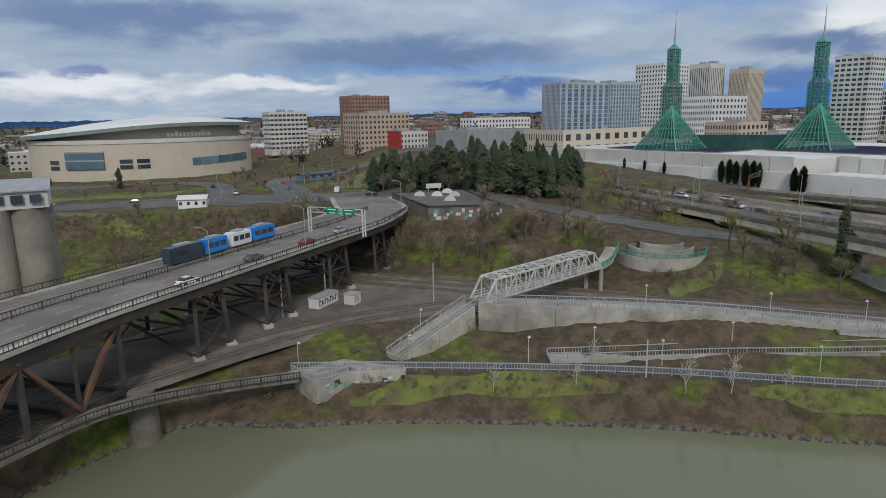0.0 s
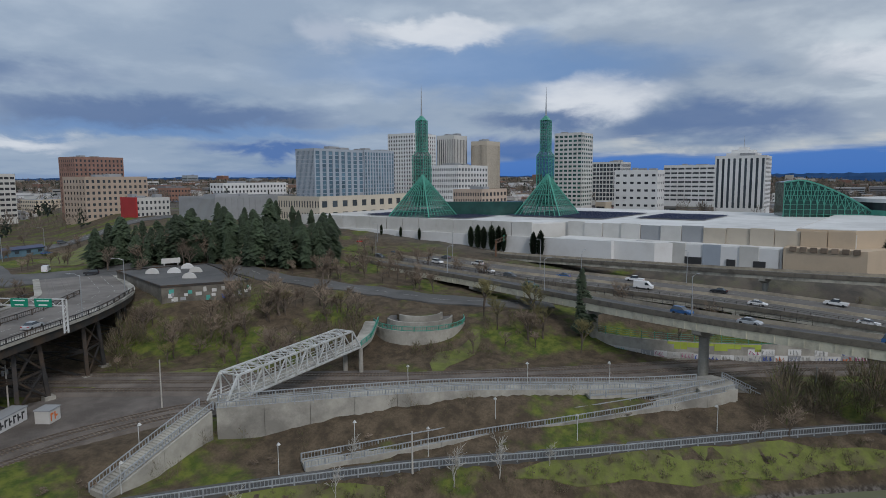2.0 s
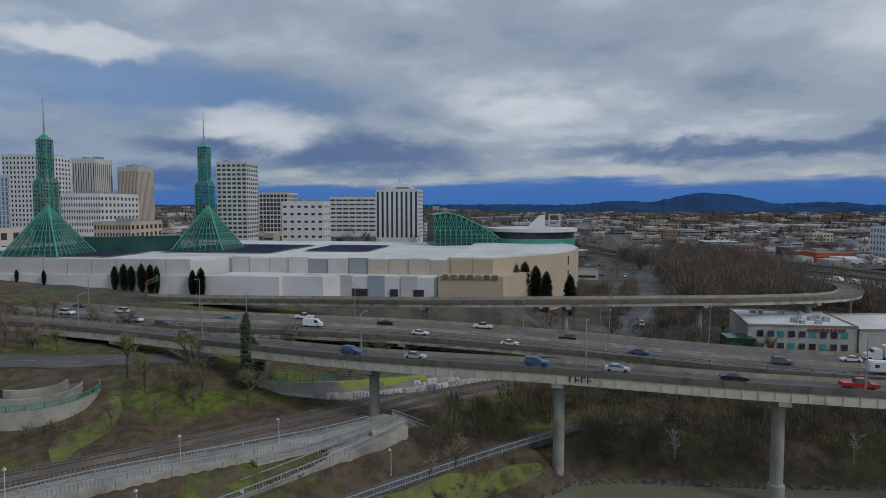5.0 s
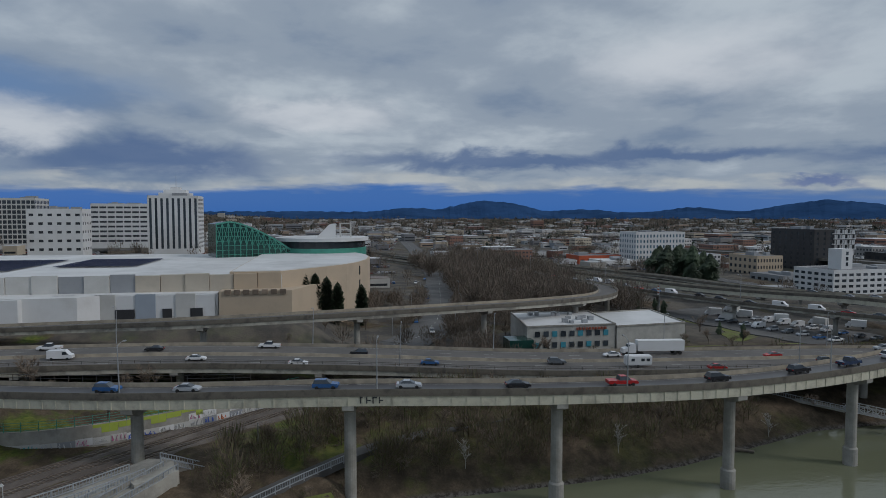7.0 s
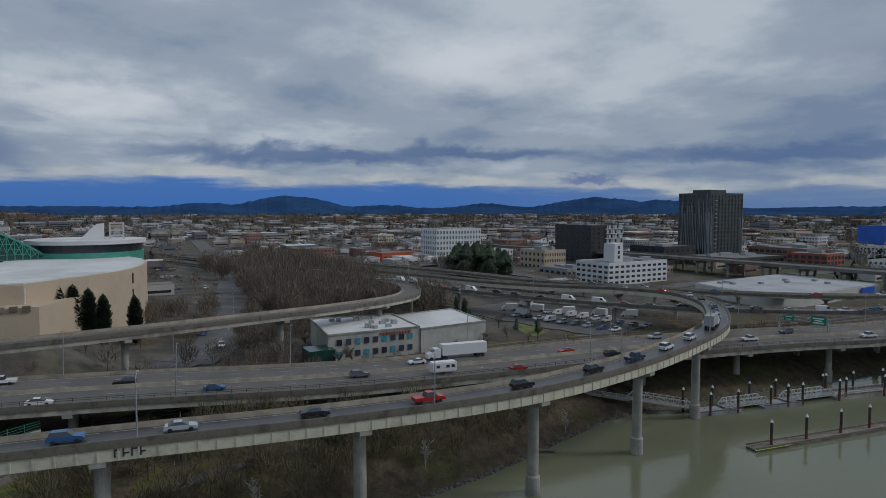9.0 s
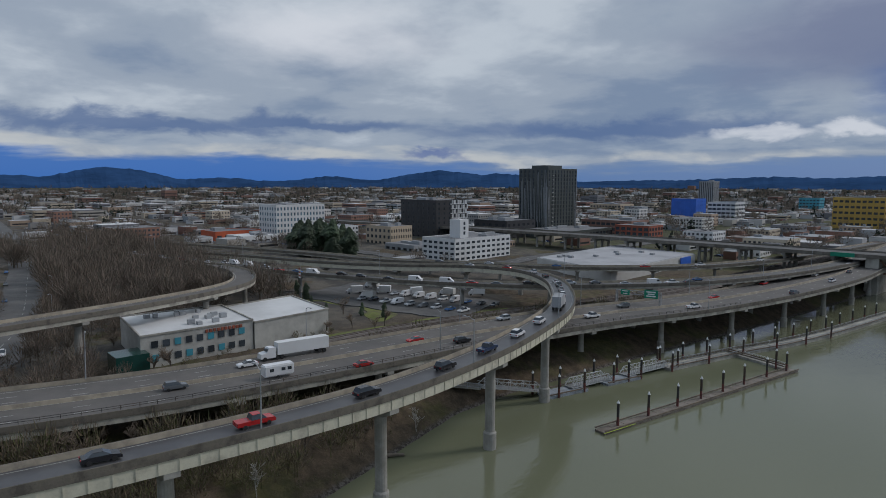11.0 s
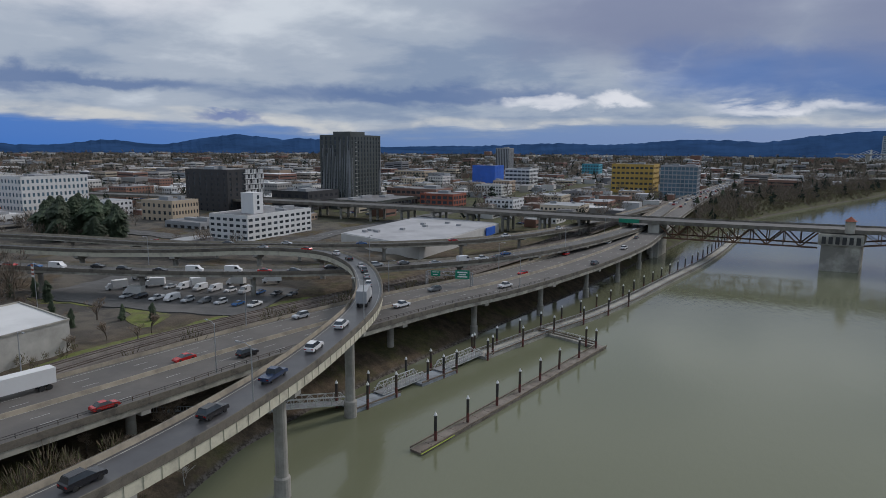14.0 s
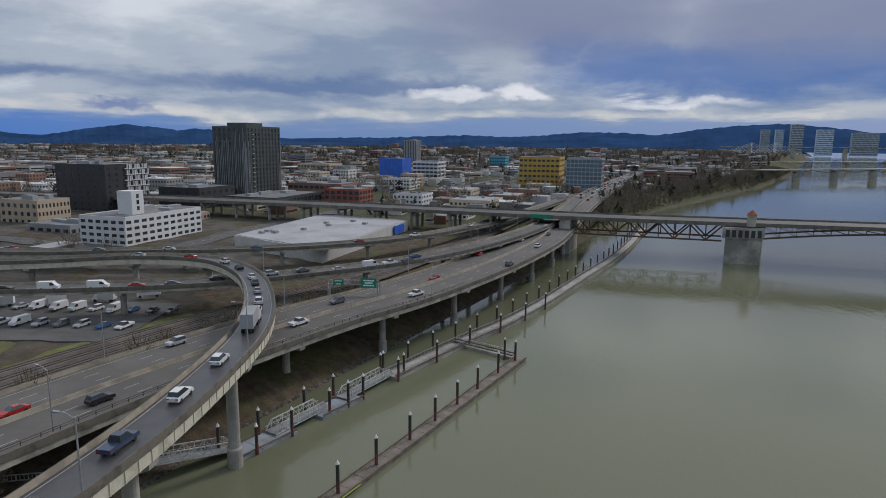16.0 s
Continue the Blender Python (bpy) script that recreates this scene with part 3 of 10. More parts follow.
def stretch(lo, a, b, hi, near, far_n):
    inner = np.arange(a, b + near, near)
    g1 = a - np.geomspace(near, a - lo, far_n)[::-1]
    g2 = b + np.geomspace(near, hi - b, far_n)
    return np.r_[g1, inner, g2]


def bumpy(gx, gy):
    z = ground_z(gx, gy)
    n = np.sin(gx * 0.31 + 2 * np.sin(gy * 0.13)) * np.sin(gy * 0.27 + 1.7 * np.sin(gx * 0.11))
    s = inland(gx, gy)
    return z + 0.35 * n * smooth01(s, 1, 6) * (s < 400) + np.where(s > 0, 0, 0)


tagged(sheet("ground", np.r_[stretch(-4700, -200, -190, -40, 10.0, 24)[:26], np.arange(-178, -40, 9.0), stretch(-4700, -40, 340, 4700, 3.0, 36)[36:]], np.r_[-1700 - np.geomspace(20, 3000, 20)[::-1], np.arange(-1700, -260, 11.0), stretch(-4700, -260, 330, 4700, 3.0, 36)[36:]], bumpy, "ground"),
       "muddy riverbank and winter ground with patchy green grass", "ground", kind="structure")
tagged(sheet("water", np.linspace(-4700, 1500, 3), np.linspace(-4700, 4700, 3), lambda a, b: a * 0, "water"),
       "calm grey-green river water", "river", kind="structure")


# ---- elevated roads ----
def viaduct(name, label, pts, width, bents=(), material="road_concrete", girder="girder", depth=1.7, lanes=(), col=1.0, cap=1.6, base=None, tall=0.85, step=5.0, two_col=False):
    e = empty(name, None, label, "viaduct", kind="structure")
    line = spline(pts, step)
    w = width / 2
    bm = bmesh.new()
    sweep(bm, line, [(w - 0.25, 0), (-w + 0.25, 0), (-w + 0.25, -0.35), (w - 0.25, -0.35)])
    part("roadway", bm, material, e)
    for sgn in (1, -1):
        bm = bmesh.new()
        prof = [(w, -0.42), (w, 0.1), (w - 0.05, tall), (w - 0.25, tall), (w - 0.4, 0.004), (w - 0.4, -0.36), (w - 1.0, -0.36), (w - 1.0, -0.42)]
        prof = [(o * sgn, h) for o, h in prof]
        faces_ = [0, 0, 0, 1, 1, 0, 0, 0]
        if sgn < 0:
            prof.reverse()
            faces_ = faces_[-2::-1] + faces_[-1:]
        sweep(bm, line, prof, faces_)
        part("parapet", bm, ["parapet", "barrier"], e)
        bm = bmesh.new()
        prof = [(w - 0.16, -depth), (w - 0.16, -0.424), (w - 0.6, -0.424), (w - 0.6, -depth)]
        prof = [(o * sgn, h) for o, h in prof]
        if sgn < 0:
            prof.reverse()
        sweep(bm, line, prof)
        part("edge_girder", bm, girder, e)
    # inner girders
    n = max(2, int(width / 4))
    for k in range(1, n):
        o = -w + width * k / n
        bm = bmesh.new()
        sweep(bm, line, [(o - 0.3, -0.36), (o - 0.3, -depth), (o + 0.3, -depth), (o + 0.3, -0.36)])
        part("girder", bm, girder, e)
    s = np.r_[0, np.cumsum(np.linalg.norm(np.diff(line[:, :2], axis=0), axis=1))]
    nrm = sides_of(line)
    for o, dash in lanes:
        bm = bmesh.new()
        u = 0.0
        while u < s[-1] - 3.2:
            v = min(u + (3.0 if dash else 6.0), s[-1])
            a = [np.interp(u, s, line[:, k]) for k in range(3)]
            b = [np.interp(v, s, line[:, k]) for k in range(3)]
            i = int(np.searchsorted(s, u).clip(0, len(nrm) - 1))
            nx, ny = nrm[i]
            q = [bm.verts.new((p[0] + nx * (o + d), p[1] + ny * (o + d), p[2] + 0.006)) for p, d in ((a, -0.08), (b, -0.08), (b, 0.08), (a, 0.08))]
            f = bm.faces.new(q)
            f.normal_update()
            if f.normal.z < 0:
                f.normal_flip()
            u += 12.0 if dash else 6.0
        part("lane_line", bm, "paint", e)
    for u in bents:
        if isinstance(u, tuple):
            fine_u = np.linspace(0, s[-1], 3000)
            u = fine_u[int(np.argmin(np.hypot(np.interp(fine_u, s, line[:, 0]) - u[0], np.interp(fine_u, s, line[:, 1]) - u[1])))]
        i = int(np.searchsorted(s, u).clip(0, len(nrm) - 1))
        x, y, z = (float(np.interp(u, s, line[:, k])) for k in range(3))
        nx, ny = nrm[i]
        ang = math.degrees(math.atan2(ny, nx))
        z0 = (base if base is not None else gz(x, y) - 0.6)
        z0 = max(z0, -3.0)
        g = pose(x, y, 0, 0, 0, ang)
        cw = w - 0.2
        bm = bmesh.new()
        zt = z - depth + 0.05
        for vs in (((-cw, -cap * 0.55), (cw, -cap * 0.55)),):
            a = [(-cw, zt), (cw, zt), (cw, zt - cap * 0.5), (col * 1.4, zt - cap), (-col * 1.4, zt - cap), (-cw, zt - cap * 0.5)]
            lo = [bm.verts.new(g @ Vector((p, -col * 0.95, q))) for p, q in a]
            hi = [bm.verts.new(g @ Vector((p, col * 0.95, q))) for p, q in a]
            m_ = len(a)
            for k in range(m_):
                bm.faces.new((lo[k], lo[(k + 1) % m_], hi[(k + 1) % m_], hi[k]))
            bm.faces.new(list(reversed(lo)))
            bm.faces.new(hi)
        bmesh.ops.recalc_face_normals(bm, faces=bm.faces)
        part("bent_cap", bm, "column", e)
        for off in ((-cw * 0.55, cw * 0.55) if two_col else (0.0,)):
            bm = bmesh.new()
            c = Vector((x + nx * off, y + ny * off, 0))
            pts_ = [c + Vector((0, 0, h)) for h in (z0, z0 + 0.01, zt - cap * 0.9)]
            tube(bm, pts_, [col * 1.02, col, col * 0.97], 16)
            part("column", bm, "column", e, smooth=False)
            if inland(np.array([c.x]), np.array([c.y]))[0] < 1:
                bm = bmesh.new()
                tube(bm, [c + Vector((0, 0, -3)), c + Vector((0, 0, 3.6)), c + Vector((0, 0, 3.9))], [col * 1.28, col * 1.28, col * 1.05], 16)
                part("column_footing", bm, "column", e)
    return e, line, s, nrm


RAMP = [(200, 264, 23.0), (194, 215, 21.3), (185, 170, 20.5), (172.8, 106, 20.8), (160.2, 66, 21.5), (148.6, 30, 22.4), (141.6, -8, 23.2), (137.6, -44, 22.8), (137.2, -80, 22.3), (142.8, -113.5, 22), (153, -144, 22), (164, -166, 21.6), (181.4, -189, 20.8), (204.5, -212, 20), (235, -229, 18.8), (268, -227, 17.6), (298, -209, 16.6), (335, -191, 16), (400, -171, 15.5), (520, -131, 13.5), (800, -21, 11.5)]
RAMP_BENTS = [(186, 160), (172, 105), (165, 84), (158.5, 59), (149.8, 29), (141.2, -9.1), (137.8, -46.8), (137.4, -82.6), (143.6, -115.5), (154.5, -147), (181, -188.5), (205, -212), (235, -229), (268, -227), (298, -209), (335, -191), (375, -179), (420, -165), (470, -148)]
ramp_mid = np.array(RAMP)
ramp_mid[:, :2] += sides_of(ramp_mid)[:, :2] * 0.8
ramp_mid[:, 2] -= np.interp(ramp_mid[:, 1], [-150, -110, -70, 60, 150, 220], [0.2, 0.5, 1.1, 1.1, 0.8, 0.0])
ramp = viaduct("flyover_ramp", "curved concrete flyover ramp on tall round columns in the river", [tuple(p) for p in ramp_mid], 7.4, RAMP_BENTS,
               "wet_asphalt", lanes=((2.7, False), (-2.7, False)), col=1.1, depth=2.2, cap=1.7)
rib = bmesh.new()
box(rib, -0.1, -0.12, -2.15, 0.1, 0.1, -0.44)
rib_src, k_ = None, 0
for u in np.arange(150, 440, 2.6):
    i_ = int(np.searchsorted(ramp[2], u).clip(0, len(ramp[3]) - 1))
    x, y, z = (float(np.interp(u, ramp[2], ramp[1][:, c])) for c in range(3))
    n = ramp[3][i_]
    m_ = pose(x - n[0] * 3.56, y - n[1] * 3.56, z, 0, 0, math.degrees(math.atan2(n[1], n[0])) + 90)
    if rib_src is None:
        rib_src = part("stiffener_rib", rib, "girder", ramp[0])
        rib_src.matrix_basis = m_
    else:
        share("stiffener_rib", rib_src, m_, ramp[0])
I5 = [(216, 264, 22.6), (210, 214, 20.8), (202, 165, 19.8), (194, 110, 19.2), (196, 71, 18.4), (197, 30, 17.5), (192.8, -12, 16.3), (185.6, -57, 14.9), (181.6, -100, 14.4), (178.8, -140, 14.2), (176, -170, 13.8), (171, -200, 13.5), (162, -235, 13.4), (154, -290, 13.4), (151, -350, 13.4), (154, -400, 13.5), (160, -470, 13.5), (166, -560, 13.5), (172, -700, 13.5), (172, -900, 14), (160, -1150, 15), (118, -1400, 17), (40, -1800, 20), (-30, -2300, 22)]
i5 = viaduct("freeway", "wide concrete freeway viaduct with traffic beside the river", I5, 25.0, [130, 165, 200, 235, 270, 305, 340, 375, 412, 448, 484, 520, 556, 592, 628, 664, 700, 736, 772, 810],
             "road_concrete", lanes=((-0.4, False), (0.4, False), (-4.0, True), (-7.6, True), (4.0, True), (7.6, True), (-11.0, False), (11.0, False)), col=0.95, depth=1.5, cap=1.6, two_col=True, girder="ramp_fascia")
bm = bmesh.new()
sweep(bm, i5[1] + np.array([0, 0, 0.004]), [(0.35, 0), (0.1, 0.8), (-0.1, 0.8), (-0.35, 0)])
part("median_barrier", bm, "barrier", i5[0])
for deck_, lo_u, hi_u, o_, h_, nm_ in ((i5, 40, 520, -11.85, 0.75, "edge_rail"), (ramp, 60, 262, 3.5, 1.3, "mesh_fence")):
    us_ = np.arange(lo_u, hi_u, 3.0)
    bm = bmesh.new()
    prev = None
    for u in us_:
        i_ = int(np.searchsorted(deck_[2], u).clip(0, len(deck_[3]) - 1))
        p = Vector([float(np.interp(u, deck_[2], deck_[1][:, c])) for c in range(3)]) + Vector((*(deck_[3][i_] * o_), 0.84))
        beam(bm, p, p + Vector((0, 0, h_)), 0.09)
        if prev is not None:
            for f in (0.5, 1.0):
                beam(bm, prev + Vector((0, 0, h_ * f)), p + Vector((0, 0, h_ * f)), 0.07)
        prev = p
    part(nm_, bm, "steel_dark", deck_[0])["kind"] = "stuff"
EAST = [(230, 215, 20.4), (233, 185, 19.6), (236, 150, 19.0), (233, 111, 19.5), (227, 62, 21.0), (222, 39, 22.0), (221, 14, 22.7), (223, -12, 23.1), (232, -45, 22.8), (244, -80, 22.2), (262, -110, 21.4), (290, -126, 20.4), (325, -134, 18.6), (365, -134, 17), (420, -122, 15), (600, -60, 11.5), (900, 40, 10)]
eastramp = viaduct("elevated_ramp", "slender elevated concrete ramp bending eastwards on single columns", EAST, 8.4, [185, 230, 275, 318, 362, 402, 440, 480, 520, 560, 620, 680],
                   "road_concrete", girder="ramp_fascia", lanes=((3.2, False), (-3.2, False)), col=0.95, depth=1.4, cap=1.6)
WEST = [(900, 10, 10), (600, -85, 12.5), (420, -128, 16), (335, -146, 17.4), (292, -161, 17.2), (253, -180, 17), (218, -205, 16.8), (197, -232, 16.6), (179, -262, 16.5), (167, -300, 16.4), (160, -350, 16), (158, -410, 15.5), (163, -470, 14.8), (172, -560, 14)]
westramp = viaduct("westbound_viaduct", "concrete viaduct deck carrying a queue of cars", WEST, 9.6, [330, 370, 512, 548, 584, 622, 660, 698, 736, 774, 812, 850], "asphalt", girder="ramp_fascia",
                   lanes=((4.0, False), (-4.0, False), (0, True)), col=0.9, depth=1.15, cap=1.4)
LOOP = [(520, -160, 15), (400, -205, 14.8), (330, -222, 15), (285, -243, 15.6), (250, -262, 15.8), (222, -290, 15.6), (202, -330, 15.2), (190, -390, 14.8), (186, -470, 14.2), (184, -560, 13.8)]
loopramp = viaduct("connector_ramp", "low concrete connector ramp joining the freeway", LOOP, 8.4, [150, 190, 230, 268, 306, 344, 382, 420, 460], "asphalt", girder="ramp_fascia",
                   lanes=((3.2, False), (-3.2, False)), col=0.8, depth=1.1, cap=1.3)


# ---- buildings ----
def facade(bm_l, panes, w, h, cols, floors, fw, fh, m, base, crown, t=0.35):
    """One face in local x (0..w), z (0..h), facing -y: lattice goes to bm_l, pane poses to panes."""
    gx, gz_ = w / cols, (h - base - crown) / floors
    pw, ph = gx * fw, gz_ * fh
    for i in range(cols + 1):
        a, b = max(0, i * gx - (gx - pw) / 2), min(w, i * gx + (gx - pw) / 2)
        if b - a > 0.01:
            box(bm_l, a, -0.004, base, b, t, h - crown, 0, m)
    for j in range(floors + 1):
        a, b = base + j * gz_ - (gz_ - ph) / 2, base + j * gz_ + (gz_ - ph) / 2
        if j == 0:
            a = 0
        if j == floors:
            b = h
        box(bm_l, 0, 0, a, w, t, b, 0, m)
    for i in range(cols):
        for j in range(floors):
            panes.append(m @ Matrix.Translation((i * gx + gx / 2, t * 0.72, base + j * gz_ + gz_ / 2)))
    return pw, ph


def building(name, label, cx, cy, w, d, z0, z1, wall, faces, glass="glass_far", rot=CITY, roof="roof_grey", base=0.0, crown=1.2, category="building", roofbox=True, group="", t=0.35, join=False, parapet=True):
    """faces: side -> (cols, floors, width share, height share)."""
    e = empty(name, pose(cx, cy, z0, 0, 0, rot), label, category, group)
    h = z1 - z0
    bm = bmesh.new()
    box(bm, -w / 2 + t, -d / 2 + t, -4, w / 2 - t, d / 2 - t, h - 0.5)
    blank = [k for k in "wsne" if k not in faces]
    place = {"s": (Matrix.Translation((-w / 2, -d / 2, 0)), w), "n": (Matrix.Translation((w / 2, d / 2, 0)) @ Matrix.Rotation(math.pi, 4, "Z"), w),
             "w": (Matrix.Translation((-w / 2, d / 2, 0)) @ Matrix.Rotation(-math.pi / 2, 4, "Z"), d), "e": (Matrix.Translation((w / 2, -d / 2, 0)) @ Matrix.Rotation(math.pi / 2, 4, "Z"), d)}
    for k in blank:
        m, wid = place[k]
        box(bm, 0, 0, -4, wid, t, h, 0, m)
    box(bm, -w / 2, -d / 2, -4, w / 2, d / 2, 0.0 if not base else -0.01)
    part("wall", bm, wall, e)
    for k, (cols, floors, fw, fh) in faces.items():
        m, wid = place[k]
        bm, panes = bmesh.new(), []
        pw, ph = facade(bm, panes, wid, h, cols, floors, fw, fh, m, base, crown, t)
        part("facade_frame", bm, wall, e)
        pb = bmesh.new()
        box(pb, -pw / 2 - 0.05, -0.02, -ph / 2 - 0.05, pw / 2 + 0.05, 0.06, ph / 2 + 0.05)
        if join:
            pj = bmesh.new()
            for pm in panes:
                box(pj, -pw / 2 - 0.05, -0.02, -ph / 2 - 0.05, pw / 2 + 0.05, 0.06, ph / 2 + 0.05, 0, pm)
            pb.free()
            o = part("glazing", pj, glass, e)
            o["kind"] = "stuff"
        else:
            src = part("window", pb, glass, e)
            src.matrix_basis = panes[0]
            for pm in panes[1:]:
                share("window", src, pm, e)
    bm = bmesh.new()
    box(bm, -w / 2 + t, -d / 2 + t, h - 0.5, w / 2 - t, d / 2 - t, h - 0.35)
    part("roof", bm, roof, e)
    if roofbox:
        rnd = random.Random(int(cx * 7 + cy))
        for k in range(3):
            bx, by = rnd.uniform(-w * 0.3, w * 0.3), rnd.uniform(-d * 0.3, d * 0.3)
            sw, sd, sh = rnd.uniform(1.5, max(2, w * 0.14)), rnd.uniform(1.5, max(2, d * 0.16)), rnd.uniform(1.0, 2.6)
            bm = bmesh.new()
            box(bm, bx - sw, by - sd, h - 0.35, bx + sw, by + sd, h - 0.35 + sh)
            part("roof_plant", bm, "grey", e)
    return e


# north district
building("apartment_tower", "brown brick apartment tower with balconies in columns", 212, 466, 34, 22, 27, 68, "brick", {"w": (8, 13, 0.45, 0.55), "s": (12, 13, 0.45, 0.55)}, join=True)
building("office_block", "pinkish tan concrete office block with square windows", 206, 432, 42, 28, 27, 54.2, "pinktan", {"w": (7, 7, 0.5, 0.5), "s": (12, 7, 0.5, 0.5)}, "glass", join=True)
building("low_apartment", "low white apartment block with red end wall", 203, 374, 22, 16, 26, 41.3, "offwhite", {"w": (5, 4, 0.5, 0.5), "s": (8, 4, 0.5, 0.5)}, join=True)
bm = bmesh.new()
box(bm, -11.3, -8.3, 0, -10.2, 8.3, 15.6)
part("end_wall", bm, "redend", bpy.data.objects["low_apartment"], "bright red end wall")
building("grey_office", "grey concrete office slab with ribbon windows", 164, 527, 33, 18, 25, 57, "offwhite", {"w": (4, 8, 0.8, 0.45), "s": (9, 8, 0.8, 0.45)}, join=True)
building("white_apartments", "long white apartment block behind the garage", 352, 480, 70, 18, 27, 49, "white", {"w": (4, 5, 0.5, 0.5), "s": (18, 5, 0.5, 0.5)}, join=True)
building("parking_garage", "parking garage wrapped in grey vertical metal slats", 236, 326, 58, 34, 25, 42.2, "grey", {"w": (34, 1, 0.35, 0.9), "s": (14, 1, 0.35, 0.9)}, "grey", crown=0.5)
building("hotel", "tall blue-grey hotel with vertical window bands", 268, 278, 42, 15, 41, 69, "hotel", {"w": (15, 11, 0.55, 0.86), "s": (8, 11, 0.6, 0.86)}, "glass_blue")
building("hotel_wing", "set-back blue-grey glazed hotel wing", 303, 282, 29, 20, 41, 69.5, "hotel", {"w": (9, 11, 0.62, 0.8), "s": (11, 11, 0.62, 0.8)}, "glass_blue")
building("hotel_podium", "tan hotel podium with tall square windows", 286, 283, 84, 34, 21, 42, "cream", {"w": (16, 3, 0.5, 0.55), "s": (10, 3, 0.5, 0.55)}, "glass")
building("white_tower", "white office tower with a regular grid of windows", 412, 338, 32, 26, 30, 88, "white", {"w": (10, 18, 0.5, 0.55), "s": (10, 18, 0.5, 0.55)}, join=True)
building("cream_tower", "pale office tower with narrow vertical windows", 464, 336, 22, 18, 30, 89.3, "offwhite", {"w": (9, 1, 0.4, 0.98), "s": (9, 1, 0.4, 0.98)}, crown=3, join=True)
building("cream_slab", "cream office slab with fine vertical fins", 482, 312, 24, 16, 30, 84, "cream", {"w": (14, 1, 0.35, 0.98), "s": (14, 1, 0.35, 0.98)}, crown=3, join=True)
building("chequered_block", "white apartment block with a chequered window pattern", 396, 278, 42, 26, 28, 61.2, "white", {"w": (16, 8, 0.55, 0.5), "s": (10, 8, 0.55, 0.5)}, "glass", join=True)
building("low_lodge", "low tan and white building with a red brick end", 364, 236, 34, 22, 26, 44.5, "pinktan", {"w": (12, 4, 0.6, 0.55), "s": (7, 4, 0.6, 0.55)}, join=True)
building("green_tower", "white apartment tower with green glass and balconies", 456, 213, 22, 22, 30, 85, "offwhite", {"w": (6, 17, 0.72, 0.5), "s": (6, 17, 0.72, 0.5)}, "glass_green")
building("ribbon_office", "dark office block with white frame", 584, 240, 30, 33, 30, 66, "offwhite", {"w": (10, 9, 0.8, 0.7), "s": (10, 9, 0.8, 0.7)}, "glass", join=True)
building("white_cubes", "plain white office cubes", 480, 170, 20, 32, 28, 57, "white", {"w": (6, 5, 0.5, 0.3), "s": (4, 5, 0.5, 0.3)}, join=True)
building("white_slab", "white office slab with ribbon windows", 590, 164, 30, 42, 30, 62, "white", {"w": (7, 8, 0.86, 0.4), "s": (6, 8, 0.86, 0.4)}, join=True)
crown_e = building("crown_tower", "white office tower with a stepped crown and dark ribbon windows", 522, 107, 30, 34, 28, 66.8, "white", {"w": (9, 1, 0.45, 0.96), "s": (7, 12, 0.9, 0.5)}, "glass")
for k, (s_, h0, h1) in enumerate(((0.62, 38.4, 41.0), (0.45, 41.0, 43.2), (0.2, 43.2, 45.2))):
    bm = bmesh.new()
    box(bm, -15 * s_, -17 * s_, h0, 15 * s_, 17 * s_, h1)
    part("crown_step", bm, "white", crown_e)
bm = bmesh.new()
tube(bm, [(0, 0, 45), (0, 0, 54)], [0.18, 0.1], 6)
part("flagpole", bm, "galv", crown_e)

# south district
building("pale_hotel", "pale blue and white hotel slab with many windows", 552, -288, 28, 48, 9, 38, "white", {"w": (15, 6, 0.5, 0.55), "n": (7, 6, 0.5, 0.55)}, "glass_blue")
building("black_apartments", "black-clad apartment block with a white latticed corner", 474, -384, 44, 38, 9, 42, "black", {"w": (6, 8, 0.3, 0.5), "n": (7, 8, 0.3, 0.5)}, "glass")
building("white_office", "white five-storey warehouse office with square windows", 345, -301, 28, 53, 5, 23, "white", {"w": (11, 5, 0.66, 0.48), "n": (6, 5, 0.66, 0.48)}, "glass", base=1.0)
building("tan_block", "tan brick block with paired windows", 452, -318, 30, 22, 8, 23.4, "tan", {"w": (9, 3, 0.5, 0.5), "n": (6, 3, 0.5, 0.5)}, "glass")
building("dark_tower", "tall dark green-black apartment tower with random windows", 428, -484, 32, 46, 6, 69.5, "dark", {"w": (10, 18, 0.42, 0.75), "n": (7, 18, 0.42, 0.75)}, "glass")
building("blue_building", "bright blue building under scaffold netting", 430, -756, 30, 30, 12, 38.2, "blue", {"w": (6, 6, 0.6, 0.4), "n": (6, 6, 0.6, 0.4)}, "blue", join=True)
building("yellow_building", "ochre yellow block with ribbon windows", 256, -790, 46, 42, 12, 42.4, "yellow", {"w": (7, 5, 0.7, 0.4), "n": (9, 5, 0.7, 0.4)}, "glass_far", join=True)
building("glass_building", "blue-grey glass office block", 197, -740, 36, 34, 12, 43, "grey", {"w": (9, 7, 0.85, 0.75), "n": (9, 7, 0.85, 0.75)}, "glass_blue", join=True)
building("brick_shop", "red brick loft with large grid windows", 352, -516, 32, 26, 7, 20.5, "redbrick", {"w": (5, 3, 0.7, 0.65), "n": (6, 3, 0.7, 0.65)}, "glass", join=True)
building("dark_loft", "long dark flat-roofed loft building", 392, -540, 52, 34, 7, 22.5, "brick", {"w": (8, 3, 0.8, 0.5), "n": (10, 3, 0.8, 0.5)}, "glass_far", join=True)
building("grey_tower", "distant grey residential tower", 585, -1130, 26, 26, 14, 60, "grey", {"w": (8, 1, 0.5, 0.97), "n": (8, 1, 0.5, 0.97)}, join=True)
